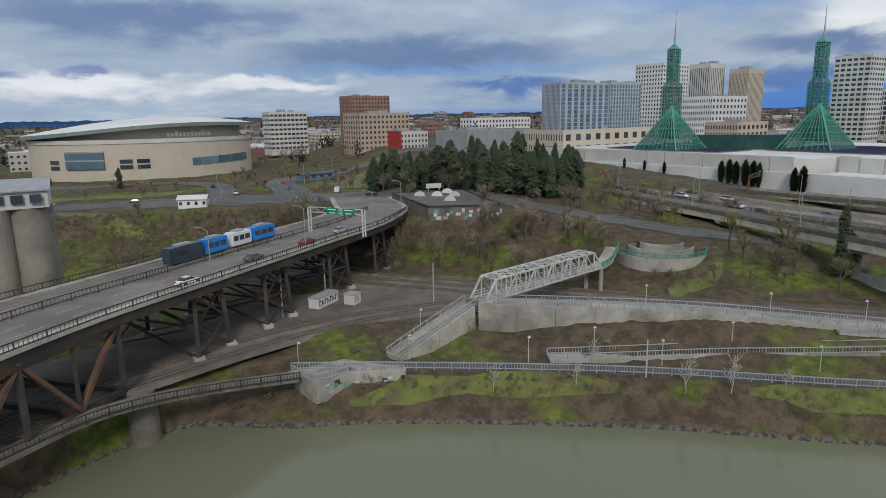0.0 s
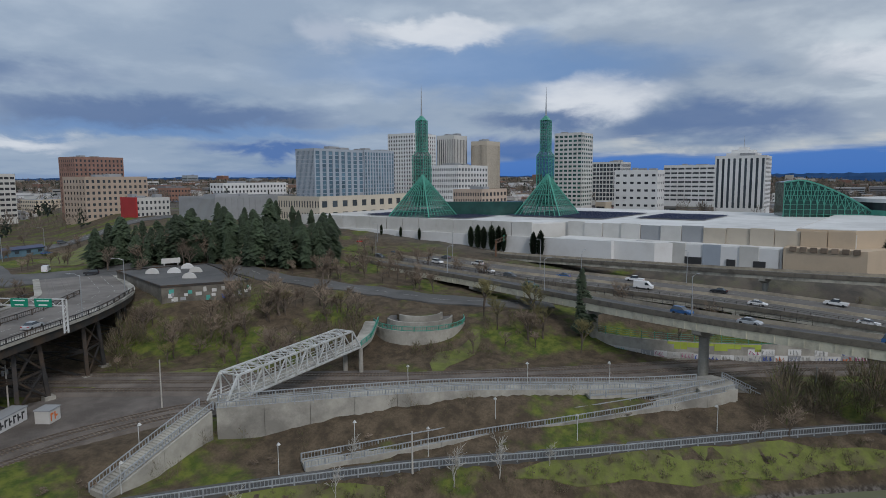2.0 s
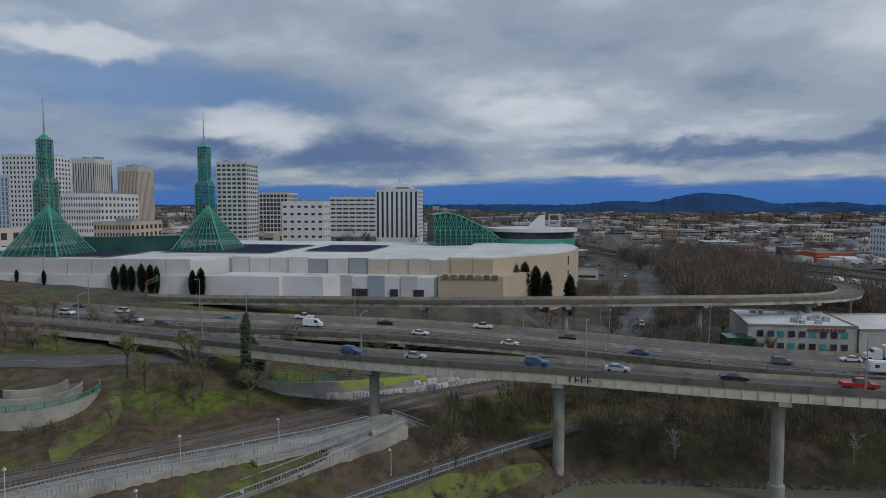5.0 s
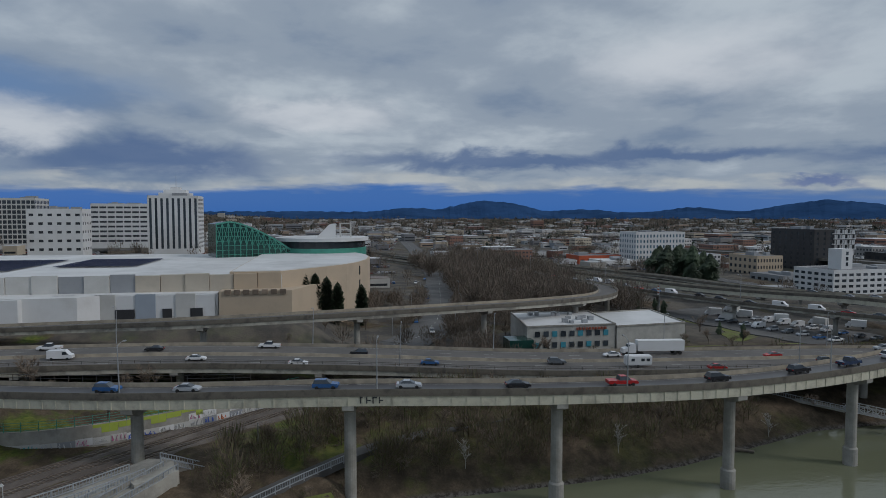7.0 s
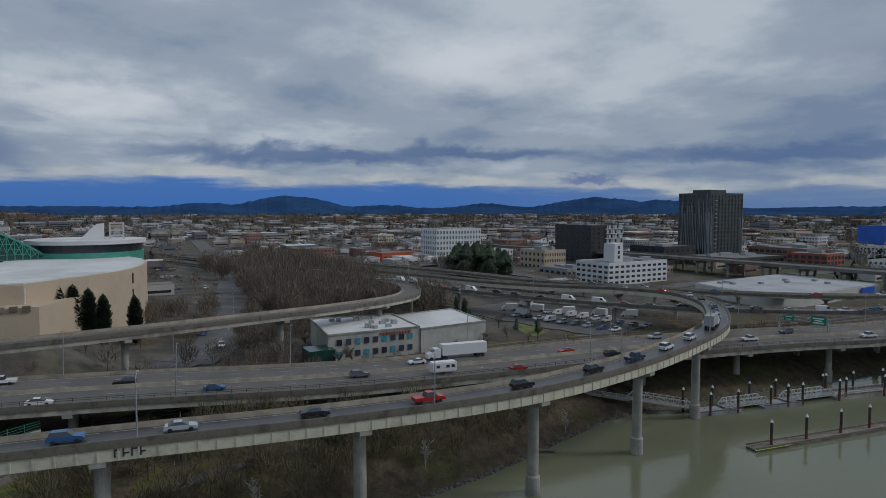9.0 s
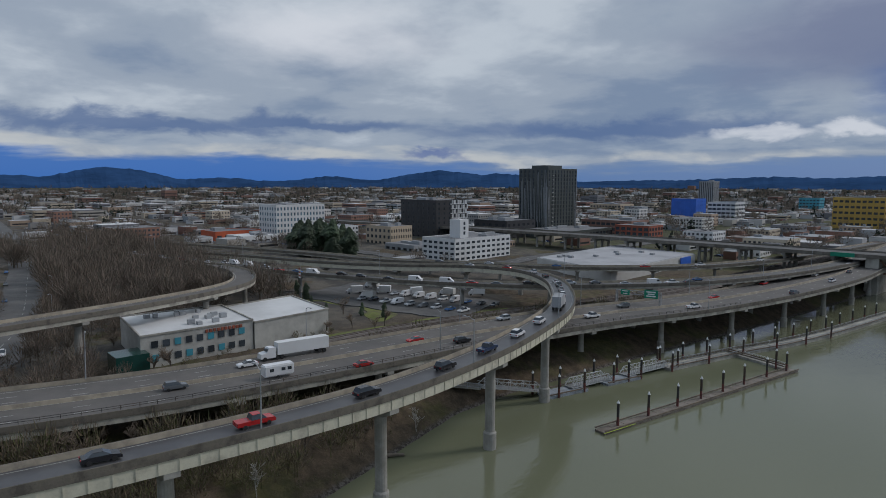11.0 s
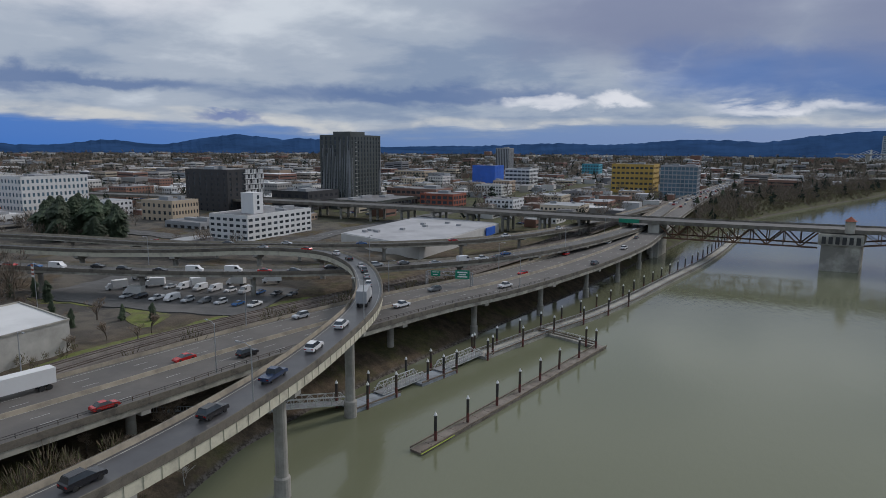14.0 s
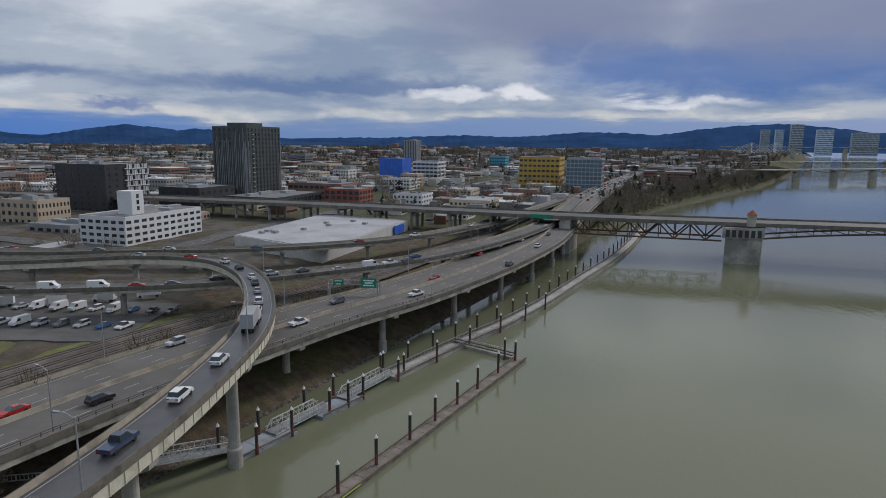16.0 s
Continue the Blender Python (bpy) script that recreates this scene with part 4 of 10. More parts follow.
building("white_block", "white apartment block with dark ribbons", 415, -825, 34, 34, 12, 33, "white", {"w": (6, 4, 0.85, 0.5), "n": (6, 4, 0.85, 0.5)}, join=True)
building("teal_building", "teal blue building under netting far off", 405, -1095, 28, 28, 14, 34.5, "teal", {"w": (6, 4, 0.6, 0.4), "n": (6, 4, 0.6, 0.4)}, join=True)
building("orange_store", "low orange-red store with flat roof", 560, -236, 26, 40, 9, 17.5, "orange", {"w": (6, 1, 0.6, 0.4)}, join=True)

# far towers: the wall colours are paled and blued to carry distance haze
for k, (az_, d_, w_, top_) in enumerate(((184.1, 3500, 40, 126), (185.1, 3560, 36, 126), (186.3, 3500, 54, 150), (188.2, 3550, 70, 126), (190.8, 3600, 110, 112))):
    building("riverside_tower", "far glass tower by the river, haze painted in as pale blue", 78 + d_ * math.sin(radians(az_)), -61 + d_ * math.cos(radians(az_)), w_, 30, 8, top_, "lightblue" if k % 2 else "hotel", {"n": (max(4, int(w_ / 5)), 12, 0.8, 0.6), "w": (5, 12, 0.8, 0.6)}, "glass_blue", join=True, group="riverside towers")
wt = empty("stair_tower", pose(341, -290, 22.6, 0, 0, CITY), "small white stair tower on the office roof", "stair tower")
bm = bmesh.new()
box(bm, -4.5, -3.8, 0, 4.5, 3.8, 11.5)
part("shaft", bm, "white", wt)
for k in range(3):
    bm = bmesh.new()
    box(bm, -4.6, -0.8, 2 + 3 * k, -4.4, 0.8, 4 + 3 * k)
    part("window", bm, "glass", wt)
rdk = random.Random(8)
for k in range(10):  # pale strips gathered at the tower's corners
    y0 = rdk.choice((-22.6, -21.2, -19.8, 20.4, 21.6)) + rdk.uniform(-0.3, 0.3)
    z0 = rdk.uniform(2, 30)
    strip = bmesh.new()
    box(strip, -16.3, y0, z0, -15.9, y0 + 0.28, min(62, z0 + rdk.uniform(16, 40)))
    part("light_strip", strip, "grey", bpy.data.objects["dark_tower"], "pale vertical metal strip")
for k in range(16):
    x0 = rdk.choice((-15.4, -14.2, -12.8, -11.5, 12.6, 14.0)) + rdk.uniform(-0.3, 0.3)
    z0 = rdk.uniform(2, 34)
    strip = bmesh.new()
    box(strip, x0, 22.9, z0, x0 + 0.28, 23.3, min(62, z0 + rdk.uniform(14, 36)))
    part("light_strip", strip, "grey", bpy.data.objects["dark_tower"], "pale vertical metal strip")
for k in range(17):
    x0 = -14.8 + 1.75 * k + rdk.uniform(-0.35, 0.35)
    z0 = rdk.uniform(1, 16)
    strip = bmesh.new()
    box(strip, x0, 22.9, z0, x0 + 0.3, 23.35, rdk.uniform(44, 62.5))
    part("light_strip", strip, "grey", bpy.data.objects["dark_tower"], "pale vertical metal strip")
for k in range(15):  # balcony slot up the corner
    bm = bmesh.new()
    box(bm, -16.4, 14.2, 5 + 3.7 * k, -15.9, 16.2, 5.5 + 3.7 * k)
    part("balcony_slab", bm, "offwhite", bpy.data.objects["dark_tower"], "pale balcony slab")
building("tower_podium", "low dark podium with a planted roof", 392, -470, 46, 66, 5, 17.5, "dark", {"w": (12, 2, 0.8, 0.6), "n": (9, 2, 0.8, 0.6)}, "glass", join=True)
building("tan_lofts", "long tan brick loft block", 592, -837, 50, 40, 10, 26, "tan", {"w": (9, 3, 0.6, 0.5), "n": (10, 3, 0.6, 0.5)}, join=True)
building("dark_block", "low charcoal block with pale mural wall", 430, -428, 36, 40, 7, 25, "black", {"w": (6, 3, 0.5, 0.4), "n": (5, 3, 0.5, 0.4)}, join=True)
building("grey_shop", "low grey workshop with a flat roof", 402, -300, 30, 22, 8, 14, "grey", {"w": (5, 1, 0.6, 0.5), "n": (5, 1, 0.6, 0.5)}, join=True)
building("white_shop", "low white shop with a flat roof", 520, -236, 26, 30, 9, 16, "white", {"w": (5, 1, 0.6, 0.4), "n": (5, 1, 0.6, 0.4)}, roof="roof_white", join=True)
bm = bmesh.new()
box(bm, -8, -10, 63.5, 10, 12, 66.5)
part("penthouse", bm, "dark", bpy.data.objects["dark_tower"])
for j in range(8):
    for i in range(6):
        y0 = -18.9 + i * 3.5 + (1.2 if j % 2 else 0)
        bm = bmesh.new()
        z0 = 1.2 + 4.0 * j
        box(bm, -23.0, y0, z0, -21.9, y0 + 2.9, z0 + 0.7)
        box(bm, -23.0, y0, z0 + 0.7, -21.9, y0 + 0.6, z0 + 3.6)
        if (i + j) % 2:
            box(bm, -22.6, y0 + 0.6, z0 + 0.7, -21.9, y0 + 2.0, z0 + 3.4)
        part("white_frame", bm, "white", bpy.data.objects["black_apartments"], "white balcony frame")


M["store_roof"] = mat("pale_grey_roof", (0.40, 0.40, 0.41), 0.7, var=0.15, scale=0.06, dirt=(0.28, 0.28, 0.29), dirt_scale=0.05)


# ---- convention centre ----
def wall_run(name, pts, z0, z1, thick, material, parent, cap=None):
    """A wall along a line of points, thickness to the left."""
    bm = bmesh.new()
    line = np.array([(x, y, 0.0) for x, y in pts])
    sweep(bm, line, [(0, z0), (0, z1), (thick, z1), (thick, z0)])
    bmesh.ops.recalc_face_normals(bm, faces=bm.faces)
    return part(name, bm, material, parent)


occ = empty("convention_centre", pose(0, 0, 1.4), "large white convention hall with flat roof, solar panels and glass towers", "convention hall")
bm = bmesh.new()
prism(bm, [(262, 12), (262, 120), (247, 128), (236.6, 268), (390, 278), (384, -2)], 12, 30.3)
bmesh.ops.recalc_face_normals(bm, faces=bm.faces)
part("hall_body", bm, "offwhite", occ)
bm = bmesh.new()
prism(bm, [(262.6, 12.4), (262.6, 120.6), (247.6, 128.6), (237.2, 267.4), (389.4, 277.4), (383.4, -1.4)], 30.3, 30.8)
part("roof", bm, "roof_white", occ)
# parapet panels of the upper tier, each proud of the wall
for k in range(13):
    y0 = 12.2 + k * 8.2
    bm = bmesh.new()
    box(bm, 261.4 - 0.5 * (k % 2), y0, 24.2, 262.0, y0 + 8.0, 31.3 - 0.25 * (k % 3))
    part("wall_panel", bm, "grey" if k in (6, 8) else "tan" if k < 2 else "cream" if k < 6 else "offwhite", occ)
for k in range(14):
    f0, f1 = k / 14, (k + 0.97) / 14
    a = Vector((247, 128, 0)).lerp(Vector((236.6, 268, 0)), f0)
    b = Vector((247, 128, 0)).lerp(Vector((236.6, 268, 0)), f1)
    bm = bmesh.new()
    prism(bm, [(a.x, a.y), (b.x, b.y), (b.x - 0.5, b.y), (a.x - 0.5, a.y)], 25.0, 31.2)
    bmesh.ops.recalc_face_normals(bm, faces=bm.faces)
    part("wall_panel", bm, "offwhite", occ)
# lower tier with loading docks
bm = bmesh.new()
prism(bm, [(256, 33), (255.5, 70), (250, 76), (248, 118), (262.5, 118), (262.5, 33)], 10, 25.0)
bmesh.ops.recalc_face_normals(bm, faces=bm.faces)
part("dock_block", bm, "white", occ)
bm = bmesh.new()
prism(bm, [(246.5, 92), (245.5, 128), (234.6, 269), (238, 269), (248, 128), (250, 92)], 12, 25.0)
bmesh.ops.recalc_face_normals(bm, faces=bm.faces)
part("lower_tier", bm, "white", occ)
for k in range(8):
    y0 = 97 + k * 3.2
    bm = bmesh.new()
    box(bm, 246.6, y0, 19.2, 249.6, y0 + 2.5, 22.6)
    part("dock_door", bm, "black", occ, "dark loading dock opening")
for k in range(9):
    bm = bmesh.new()
    y0 = 34 + k * 6.4
    box(bm, 255.2 - 0.35 * (k % 2), y0, 14, 256.3, y0 + 6.4, 24.6 + 0.4 * (k % 2))
    part("wall_panel", bm, ("white", "offwhite", "white", "hotel")[k % 4], occ)
for y0, y1 in ((38, 42), (48, 51), (60, 66), (74, 79)):
    bm = bmesh.new()
    box(bm, 254.7, y0, 15, 255.6, y1, 20)
    part("service_door", bm, "black", occ)
# solar panels on the roof, in fields
for fx, fy, nx_, ny_ in ((252, 205, 22, 4), (254, 168, 12, 4), (292, 186, 18, 7), (284, 112, 24, 7), (300, 72, 18, 4)):
    for i in range(nx_):
        bm = bmesh.new()
        box(bm, -0.95, 0, 0, 0.95, ny_ * 7.6, 0.12, 0, pose(fx + i * 2.4, fy, 31.3, 0, 8, 0))
        for k in range(1, ny_ * 2):
            box(bm, -0.98, k * 3.8 - 0.06, 0.1, 0.98, k * 3.8 + 0.06, 0.16, 0, pose(fx + i * 2.4, fy, 31.3, 0, 8, 0))
        part("solar_panel", bm, "solar", occ)
# tan south wing with its curved corner
bm = bmesh.new()
arc = [(262, 12.5), (270, 5), (280, -4), (291, -12), (303, -18), (318, -22), (335, -24), (352, -23), (368, -18), (378, -10), (383, 0), (383, 30), (262, 30)]
prism(bm, arc, 8, 31.6)
bmesh.ops.recalc_face_normals(bm, faces=bm.faces)
part("south_wing", bm, "tan", occ)
bm = bmesh.new()
prism(bm, [(322 + (x - 322) * 0.985, 3 + (y - 3) * 0.97) for x, y in arc], 31.6, 31.9)
part("south_roof", bm, "roof_white", occ)
for k in range(9):
    a = Vector((303, -18, 0)).lerp(Vector((335, -24, 0)), k / 8)
    for zc in (22.0, 28.0):
        bm = bmesh.new()
        box(bm, -1.2, -0.2, zc - 1.9, 1.2, 0.6, zc + 1.9, 0, pose(a.x, a.y + 0.2, 0, 0, 0, -10.6))
        part("window", bm, "glass", occ)
bm = bmesh.new()
prism(bm, [(254.5, 8), (254.5, 32.5), (262, 32.5), (284, 8), (284, -8), (268, 2)], 8, 25.6)
bmesh.ops.recalc_face_normals(bm, faces=bm.faces)
part("terrace", bm, "tan", occ)
for k in range(7):
    bm = bmesh.new()
    box(bm, 254.0, 10 + k * 3.1, 24.4, 255.2, 12 + k * 3.1, 26.0)
    part("planter", bm, "twig", occ, "trailing brown plants on the terrace edge")


def lattice_tower(name, x, y, zb, half, ztip, zapex, shaft, zcap, zmast):
    """Glass pyramid with a stepped glass shaft and a mast."""
    e = empty(name, pose(x, y, zb, 0, 0, CITY), "tall green steel and glass lattice tower rising from a glass pyramid", "glass tower", "twin glass towers")
    h = zapex - zb
    gl = bmesh.new()
    base = [gl.verts.new(v) for v in ((-half, -half, 0), (half, -half, 0), (half, half, 0), (-half, half, 0))]
    k = 0.12 / half
    top = [gl.verts.new((v.co.x * k, v.co.y * k, h)) for v in base]
    for i in range(4):
        gl.faces.new((base[i], base[(i + 1) % 4], top[(i + 1) % 4], top[i]))
    part("pyramid_glass", gl, "glass_lattice", e)
    n = 9
    for i in range(4):
        a, b = Vector(base_pts(half)[i]), Vector(base_pts(half)[(i + 1) % 4])
        a2, b2 = Vector((a.x * k, a.y * k, h)), Vector((b.x * k, b.y * k, h))
        bm = bmesh.new()
        beam(bm, a, a2, 0.6)
        part("corner_rib", bm, "greensteel", e)
        bm = bmesh.new()
        for j in range(1, n):
            beam(bm, a.lerp(b, j / n) * 1.005, a2.lerp(b2, j / n) * 1.01, 0.22)
        for j in range(1, 8):
            f = j / 8
            beam(bm, a.lerp(a2, f) * 1.004, b.lerp(b2, f) * 1.004, 0.26)
        for j in range(0, n, 2):
            beam(bm, a.lerp(b, j / n) * 1.006, a2.lerp(b2, min(1, (j + 3) / n)) * 1.006, 0.2)
        part("glazing_grid", bm, "greensteel", e)
    # shaft in two steps, standing just behind the pyramid's tip
    ox, oy = 3.2, 2.8
    mid_ = shaft * 1.58
    zs = zapex - zb + 9.5
    for sw, z0, z1, wide_top in ((mid_, h * 0.25, zs, mid_), (shaft, zs + 2.4, zcap - zb, shaft)):
        bm = bmesh.new()
        box(bm, ox - sw + 0.2, oy - sw + 0.2, z0, ox + sw - 0.2, oy + sw - 0.2, z1)
        part("shaft_glass", bm, "glass_lattice", e)
        for i in range(4):
            q = base_pts(sw)
            bm = bmesh.new()
            a, b = Vector(q[i]) + Vector((ox, oy, 0)), Vector(q[(i + 1) % 4]) + Vector((ox, oy, 0))
            for f in (0, 0.25, 0.5, 0.75):
                p = a.lerp(b, f)
                beam(bm, (p.x, p.y, z0), (p.x, p.y, z1), 0.3 if f == 0 else 0.2)
            m_ = int((z1 - z0) / 1.5)
            for j in range(m_ + 1):
                zz = z0 + (z1 - z0) * j / m_
                beam(bm, (a.x, a.y, zz), (b.x, b.y, zz), 0.2)
                if j < m_ and j % 2 == 0:
                    z2 = z0 + (z1 - z0) * (j + 1) / m_
                    beam(bm, (a.x, a.y, zz), (b.x, b.y, z2), 0.14)
            part("shaft_frame", bm, "greensteel", e)
    for i in range(4):
        bm = bmesh.new()
        lo_, hi_ = [Vector(v) + Vector((ox, oy, zs)) for v in base_pts(mid_)], [Vector(v) + Vector((ox, oy, zs + 2.4)) for v in base_pts(shaft)]
        beam(bm, lo_[i], hi_[i], 0.3)
        beam(bm, lo_[i].lerp(lo_[(i + 1) % 4], 0.5), hi_[i].lerp(hi_[(i + 1) % 4], 0.5), 0.2)
        part("shoulder_frame", bm, "greensteel", e)
        bm = bmesh.new()
        bm.faces.new([bm.verts.new(v) for v in (lo_[i], lo_[(i + 1) % 4], hi_[(i + 1) % 4], hi_[i])])
        part("shoulder_glass", bm, "glass_lattice", e)
    bm = bmesh.new()
    q = [bm.verts.new((px_ + ox, py_ + oy, zcap - zb)) for px_, py_, _ in base_pts(shaft)]
    t_ = bm.verts.new((ox, oy, zcap - zb + 3.0))
    for i in range(4):
        bm.faces.new((q[i], q[(i + 1) % 4], t_))
    part("cap", bm, "greensteel", e)
    bm = bmesh.new()
    tube(bm, [(ox, oy, zcap - zb + 2.4), (ox, oy, zcap - zb + 8), (ox, oy, zmast - zb)], [0.45, 0.28, 0.08], 8)
    part("mast", bm, "galv", e)
    return e


def base_pts(hf):
    return [(-hf, -hf, 0), (hf, -hf, 0), (hf, hf, 0), (-hf, hf, 0)]


lattice_tower("glass_tower", 260, 200, 32.6, 12.5, 0, 53.5, 2.15, 81.2, 99)
lattice_tower("glass_tower", 302, 151, 32.6, 12.5, 0, 53.5, 2.15, 81.2, 98)
bm = bmesh.new()
prism(bm, [(272, 196), (276, 200), (300, 166), (296, 162)], 30.5, 38)
bmesh.ops.recalc_face_normals(bm, faces=bm.faces)
part("link_gallery", bm, "glass_green", occ, "low green glass gallery between the towers")

# curved glass hall and drum
wedge = empty("glass_hall", Matrix.Translation((22 * 0.2, -36 * 0.2, 52.5 * 0.2)) @ Matrix.Diagonal((0.8, 0.8, 0.8, 1)), "green glass hall with a sloping curved roof beside a low drum", "glass hall")
prof = [(f, 27.5 + 23 * (1 - f ** 1.7) * (1 - 0.12 * math.exp(-((f - 0.0) / 0.12) ** 2))) for f in np.linspace(0, 1, 15)]
A0, A1, back = Vector((433, 71, 0)), Vector((452, 24, 0)), Vector((22, 9, 0))
bm = bmesh.new()
fr = [bm.verts.new((*(A0.lerp(A1, f)).xy, z)) for f, z in prof]
fb_ = [bm.verts.new((*(A0.lerp(A1, f)).xy, 26)) for f, z in prof]
bk = [bm.verts.new((*(A0.lerp(A1, f) + back).xy, z)) for f, z in prof]
for i in range(len(prof) - 1):
    bm.faces.new((fb_[i], fb_[i + 1], fr[i + 1], fr[i]))
    bm.faces.new((fr[i], fr[i + 1], bk[i + 1], bk[i]))
bm.faces.new((fb_[0], fr[0], bk[0], bm.verts.new((*(A0 + back).xy, 26))))
part("glass_wall", bm, "glass_green", wedge)
for i in range(len(prof)):
    bm = bmesh.new()
    p = A0.lerp(A1, prof[i][0])
    beam(bm, (p.x - 0.3, p.y, 26), (p.x - 0.3, p.y, prof[i][1]), 0.45)
    part("mullion", bm, "greensteel", wedge)
    if i < len(prof) - 1:
        q = A0.lerp(A1, prof[i + 1][0])
        bm = bmesh.new()
        beam(bm, (p.x - 0.3, p.y, prof[i][1]), (q.x - 0.3, q.y, prof[i + 1][1]), 0.9)
        part("roof_edge", bm, "greensteel", wedge)
        bm = bmesh.new()
        beam(bm, (p.x - 0.3, p.y, 26 + (prof[i][1] - 26) * 0.4), (q.x - 0.3, q.y, prof[i + 1][1]), 0.3)
        beam(bm, (p.x - 0.3, p.y, prof[i][1]), (q.x - 0.3, q.y, 26 + (prof[i + 1][1] - 26) * 0.4), 0.3)
        part("truss_brace", bm, "greensteel", wedge)
for k in range(1, 8):
    z = 26 + k * 2.8
    ok = [f for f, zz in prof if zz > z]
    if len(ok) > 1:
        p, q = A0.lerp(A1, ok[0]), A0.lerp(A1, ok[-1])
        bm = bmesh.new()
        beam(bm, (p.x - 0.35, p.y, z), (q.x - 0.35, q.y, z), 0.25)
        part("transom", bm, "greensteel", wedge)
for nm, r, z0, z1, mt in (("drum_base", 30, 26, 31.5, "greensteel"), ("drum_window_band", 29.3, 31.5, 36, "glass"), ("drum_roof", 31.5, 36, 38.2, "roof_white")):
    bm = bmesh.new()
    prism(bm, [(472 + r * math.cos(a), 8 + r * math.sin(a)) for a in np.linspace(0, 2 * math.pi, 48, endpoint=False)], z0, z1)
    part(nm, bm, mt, wedge)
bm = bmesh.new()
prism(bm, [(462, -2), (462, 6), (474, 6), (474, -2)], 38.2, 39)
vs = [bm.verts.new(v) for v in ((459, 12, 38), (459.5, -1, 38), (459.5, -1, 47.5), (459.3, 3, 47), (466, 12, 38), (466, -1, 38), (466, -1, 47.5), (466, 3, 47))]
for f in ((0, 1, 2, 3), (4, 7, 6, 5), (1, 5, 6, 2), (0, 3, 7, 4), (3, 2, 6, 7)):
    bm.faces.new([vs[i] for i in f])
part("white_fin", bm, "white", wedge)
bm = bmesh.new()
for dx, dy in ((0, 0), (5, 0), (5, 7), (0, 7)):
    beam(bm, (460 + dx, -11 + dy, 38), (460 + dx, -11 + dy, 48), 0.9)
for zz in (40.5, 43.5, 47.6):
    beam(bm, (460, -11, zz), (460, -4, zz), 0.8)
    beam(bm, (460, -11, zz), (465, -11, zz), 0.8)
part("frame_tower", bm, "offwhite", wedge)

# ---- arena ----
arena = empty("arena", pose(43.5, 424, 22.4, 0, 0, 0) @ Matrix.Diagonal((0.77, 0.77, 0.77, 1)), "large cream oval arena with a sweeping white roof", "arena")
AR, AB = 82, 66


def oval(r, n=64, sx=AR, sy=AB):
    return [(sx * r * math.cos(t), sy * r * math.sin(t)) for t in np.linspace(0, 2 * math.pi, n, endpoint=False)]


bm = bmesh.new()
prism(bm, oval(1.0), -12, 24)
part("lower_wall", bm, "cream", arena)
bm = bmesh.new()
prism(bm, oval(1.008), 21.5, 24.4)
part("cornice", bm, "offwhite", arena)


def arena_roof(x, y):
    u, r = x / AR, math.hypot(x / AR, y / AB)
    return 28.5 + 12.0 * math.sin(math.pi * 0.4 * (u + 1.0)) - 4.5 * (y / AB) ** 2 - 1.5 * max(0.0, r - 0.9)


bm = bmesh.new()
rings = []
for r in np.linspace(0.0, 1.05, 12):
    rings.append([bm.verts.new((AR * r * math.cos(t), AB * r * math.sin(t), arena_roof(AR * r * math.cos(t), AB * r * math.sin(t)))) for t in np.linspace(0, 2 * math.pi, 64, endpoint=False)])
for a, b in zip(rings[1:], rings[2:]):
    for i in range(64):
        bm.faces.new((a[i], b[i], b[(i + 1) % 64], a[(i + 1) % 64]))
for i in range(64):
    bm.faces.new((rings[0][0], rings[1][i], rings[1][(i + 1) % 64])) if i == 0 else None
edge = rings[-1]
lo = [bm.verts.new(v.co + Vector((0, 0, -2.6))) for v in edge]
for i in range(64):
    f = bm.faces.new((edge[i], lo[i], lo[(i + 1) % 64], edge[(i + 1) % 64]))
    f.material_index = 1
bmesh.ops.holes_fill(bm, edges=[e_ for e_ in bm.edges if e_.is_boundary], sides=70)
part("roof", bm, ["white", "roof_rim"], arena, smooth=False)
bm = bmesh.new()
ring_lo = [bm.verts.new((x, y, 23.5)) for x, y in oval(0.9)]
ring_hi = [bm.verts.new((x, y, max(24.0, arena_roof(x, y) - 0.6))) for x, y in oval(0.9)]
for i in range(64):
    bm.faces.new((ring_lo[i], ring_lo[(i + 1) % 64], ring_hi[(i + 1) % 64], ring_hi[i]))
part("upper_wall", bm, "cream", arena)


def on_oval(name, t0, t1, z0, z1, material, off=1.006, label=""):
    bm = bmesh.new()
    ts = np.linspace(radians(t0), radians(t1), 10)
    out = [(AR * off * math.cos(t), AB * off * math.sin(t)) for t in ts]
    inn = [(AR * 0.97 * math.cos(t), AB * 0.97 * math.sin(t)) for t in ts]
    prism(bm, out + inn[::-1], z0, z1)
    bmesh.ops.recalc_face_normals(bm, faces=bm.faces)
    return part(name, bm, material, arena, label)


for z0, z1, mt in ((4, 9.5, "glass_blue"), (9.5, 10.6, "galv"), (10.6, 15.5, "glass_blue"), (15.5, 16.5, "galv")):
    on_oval("entrance_glass" if mt == "glass_blue" else "canopy", 225, 245, z0, z1, mt, 1.02)
for t0 in (214, 252, 260):
    for z0 in (3.5, 7.5):
        on_oval("window_bay", t0, t0 + 6, z0, z0 + 2.8, "glass")
for k in range(8):
    on_oval("window_bay", 287 + k * 5.4, 292 + k * 5.4, 4 + k * 0.2, 9.5 + k * 0.2, "glass_blue")
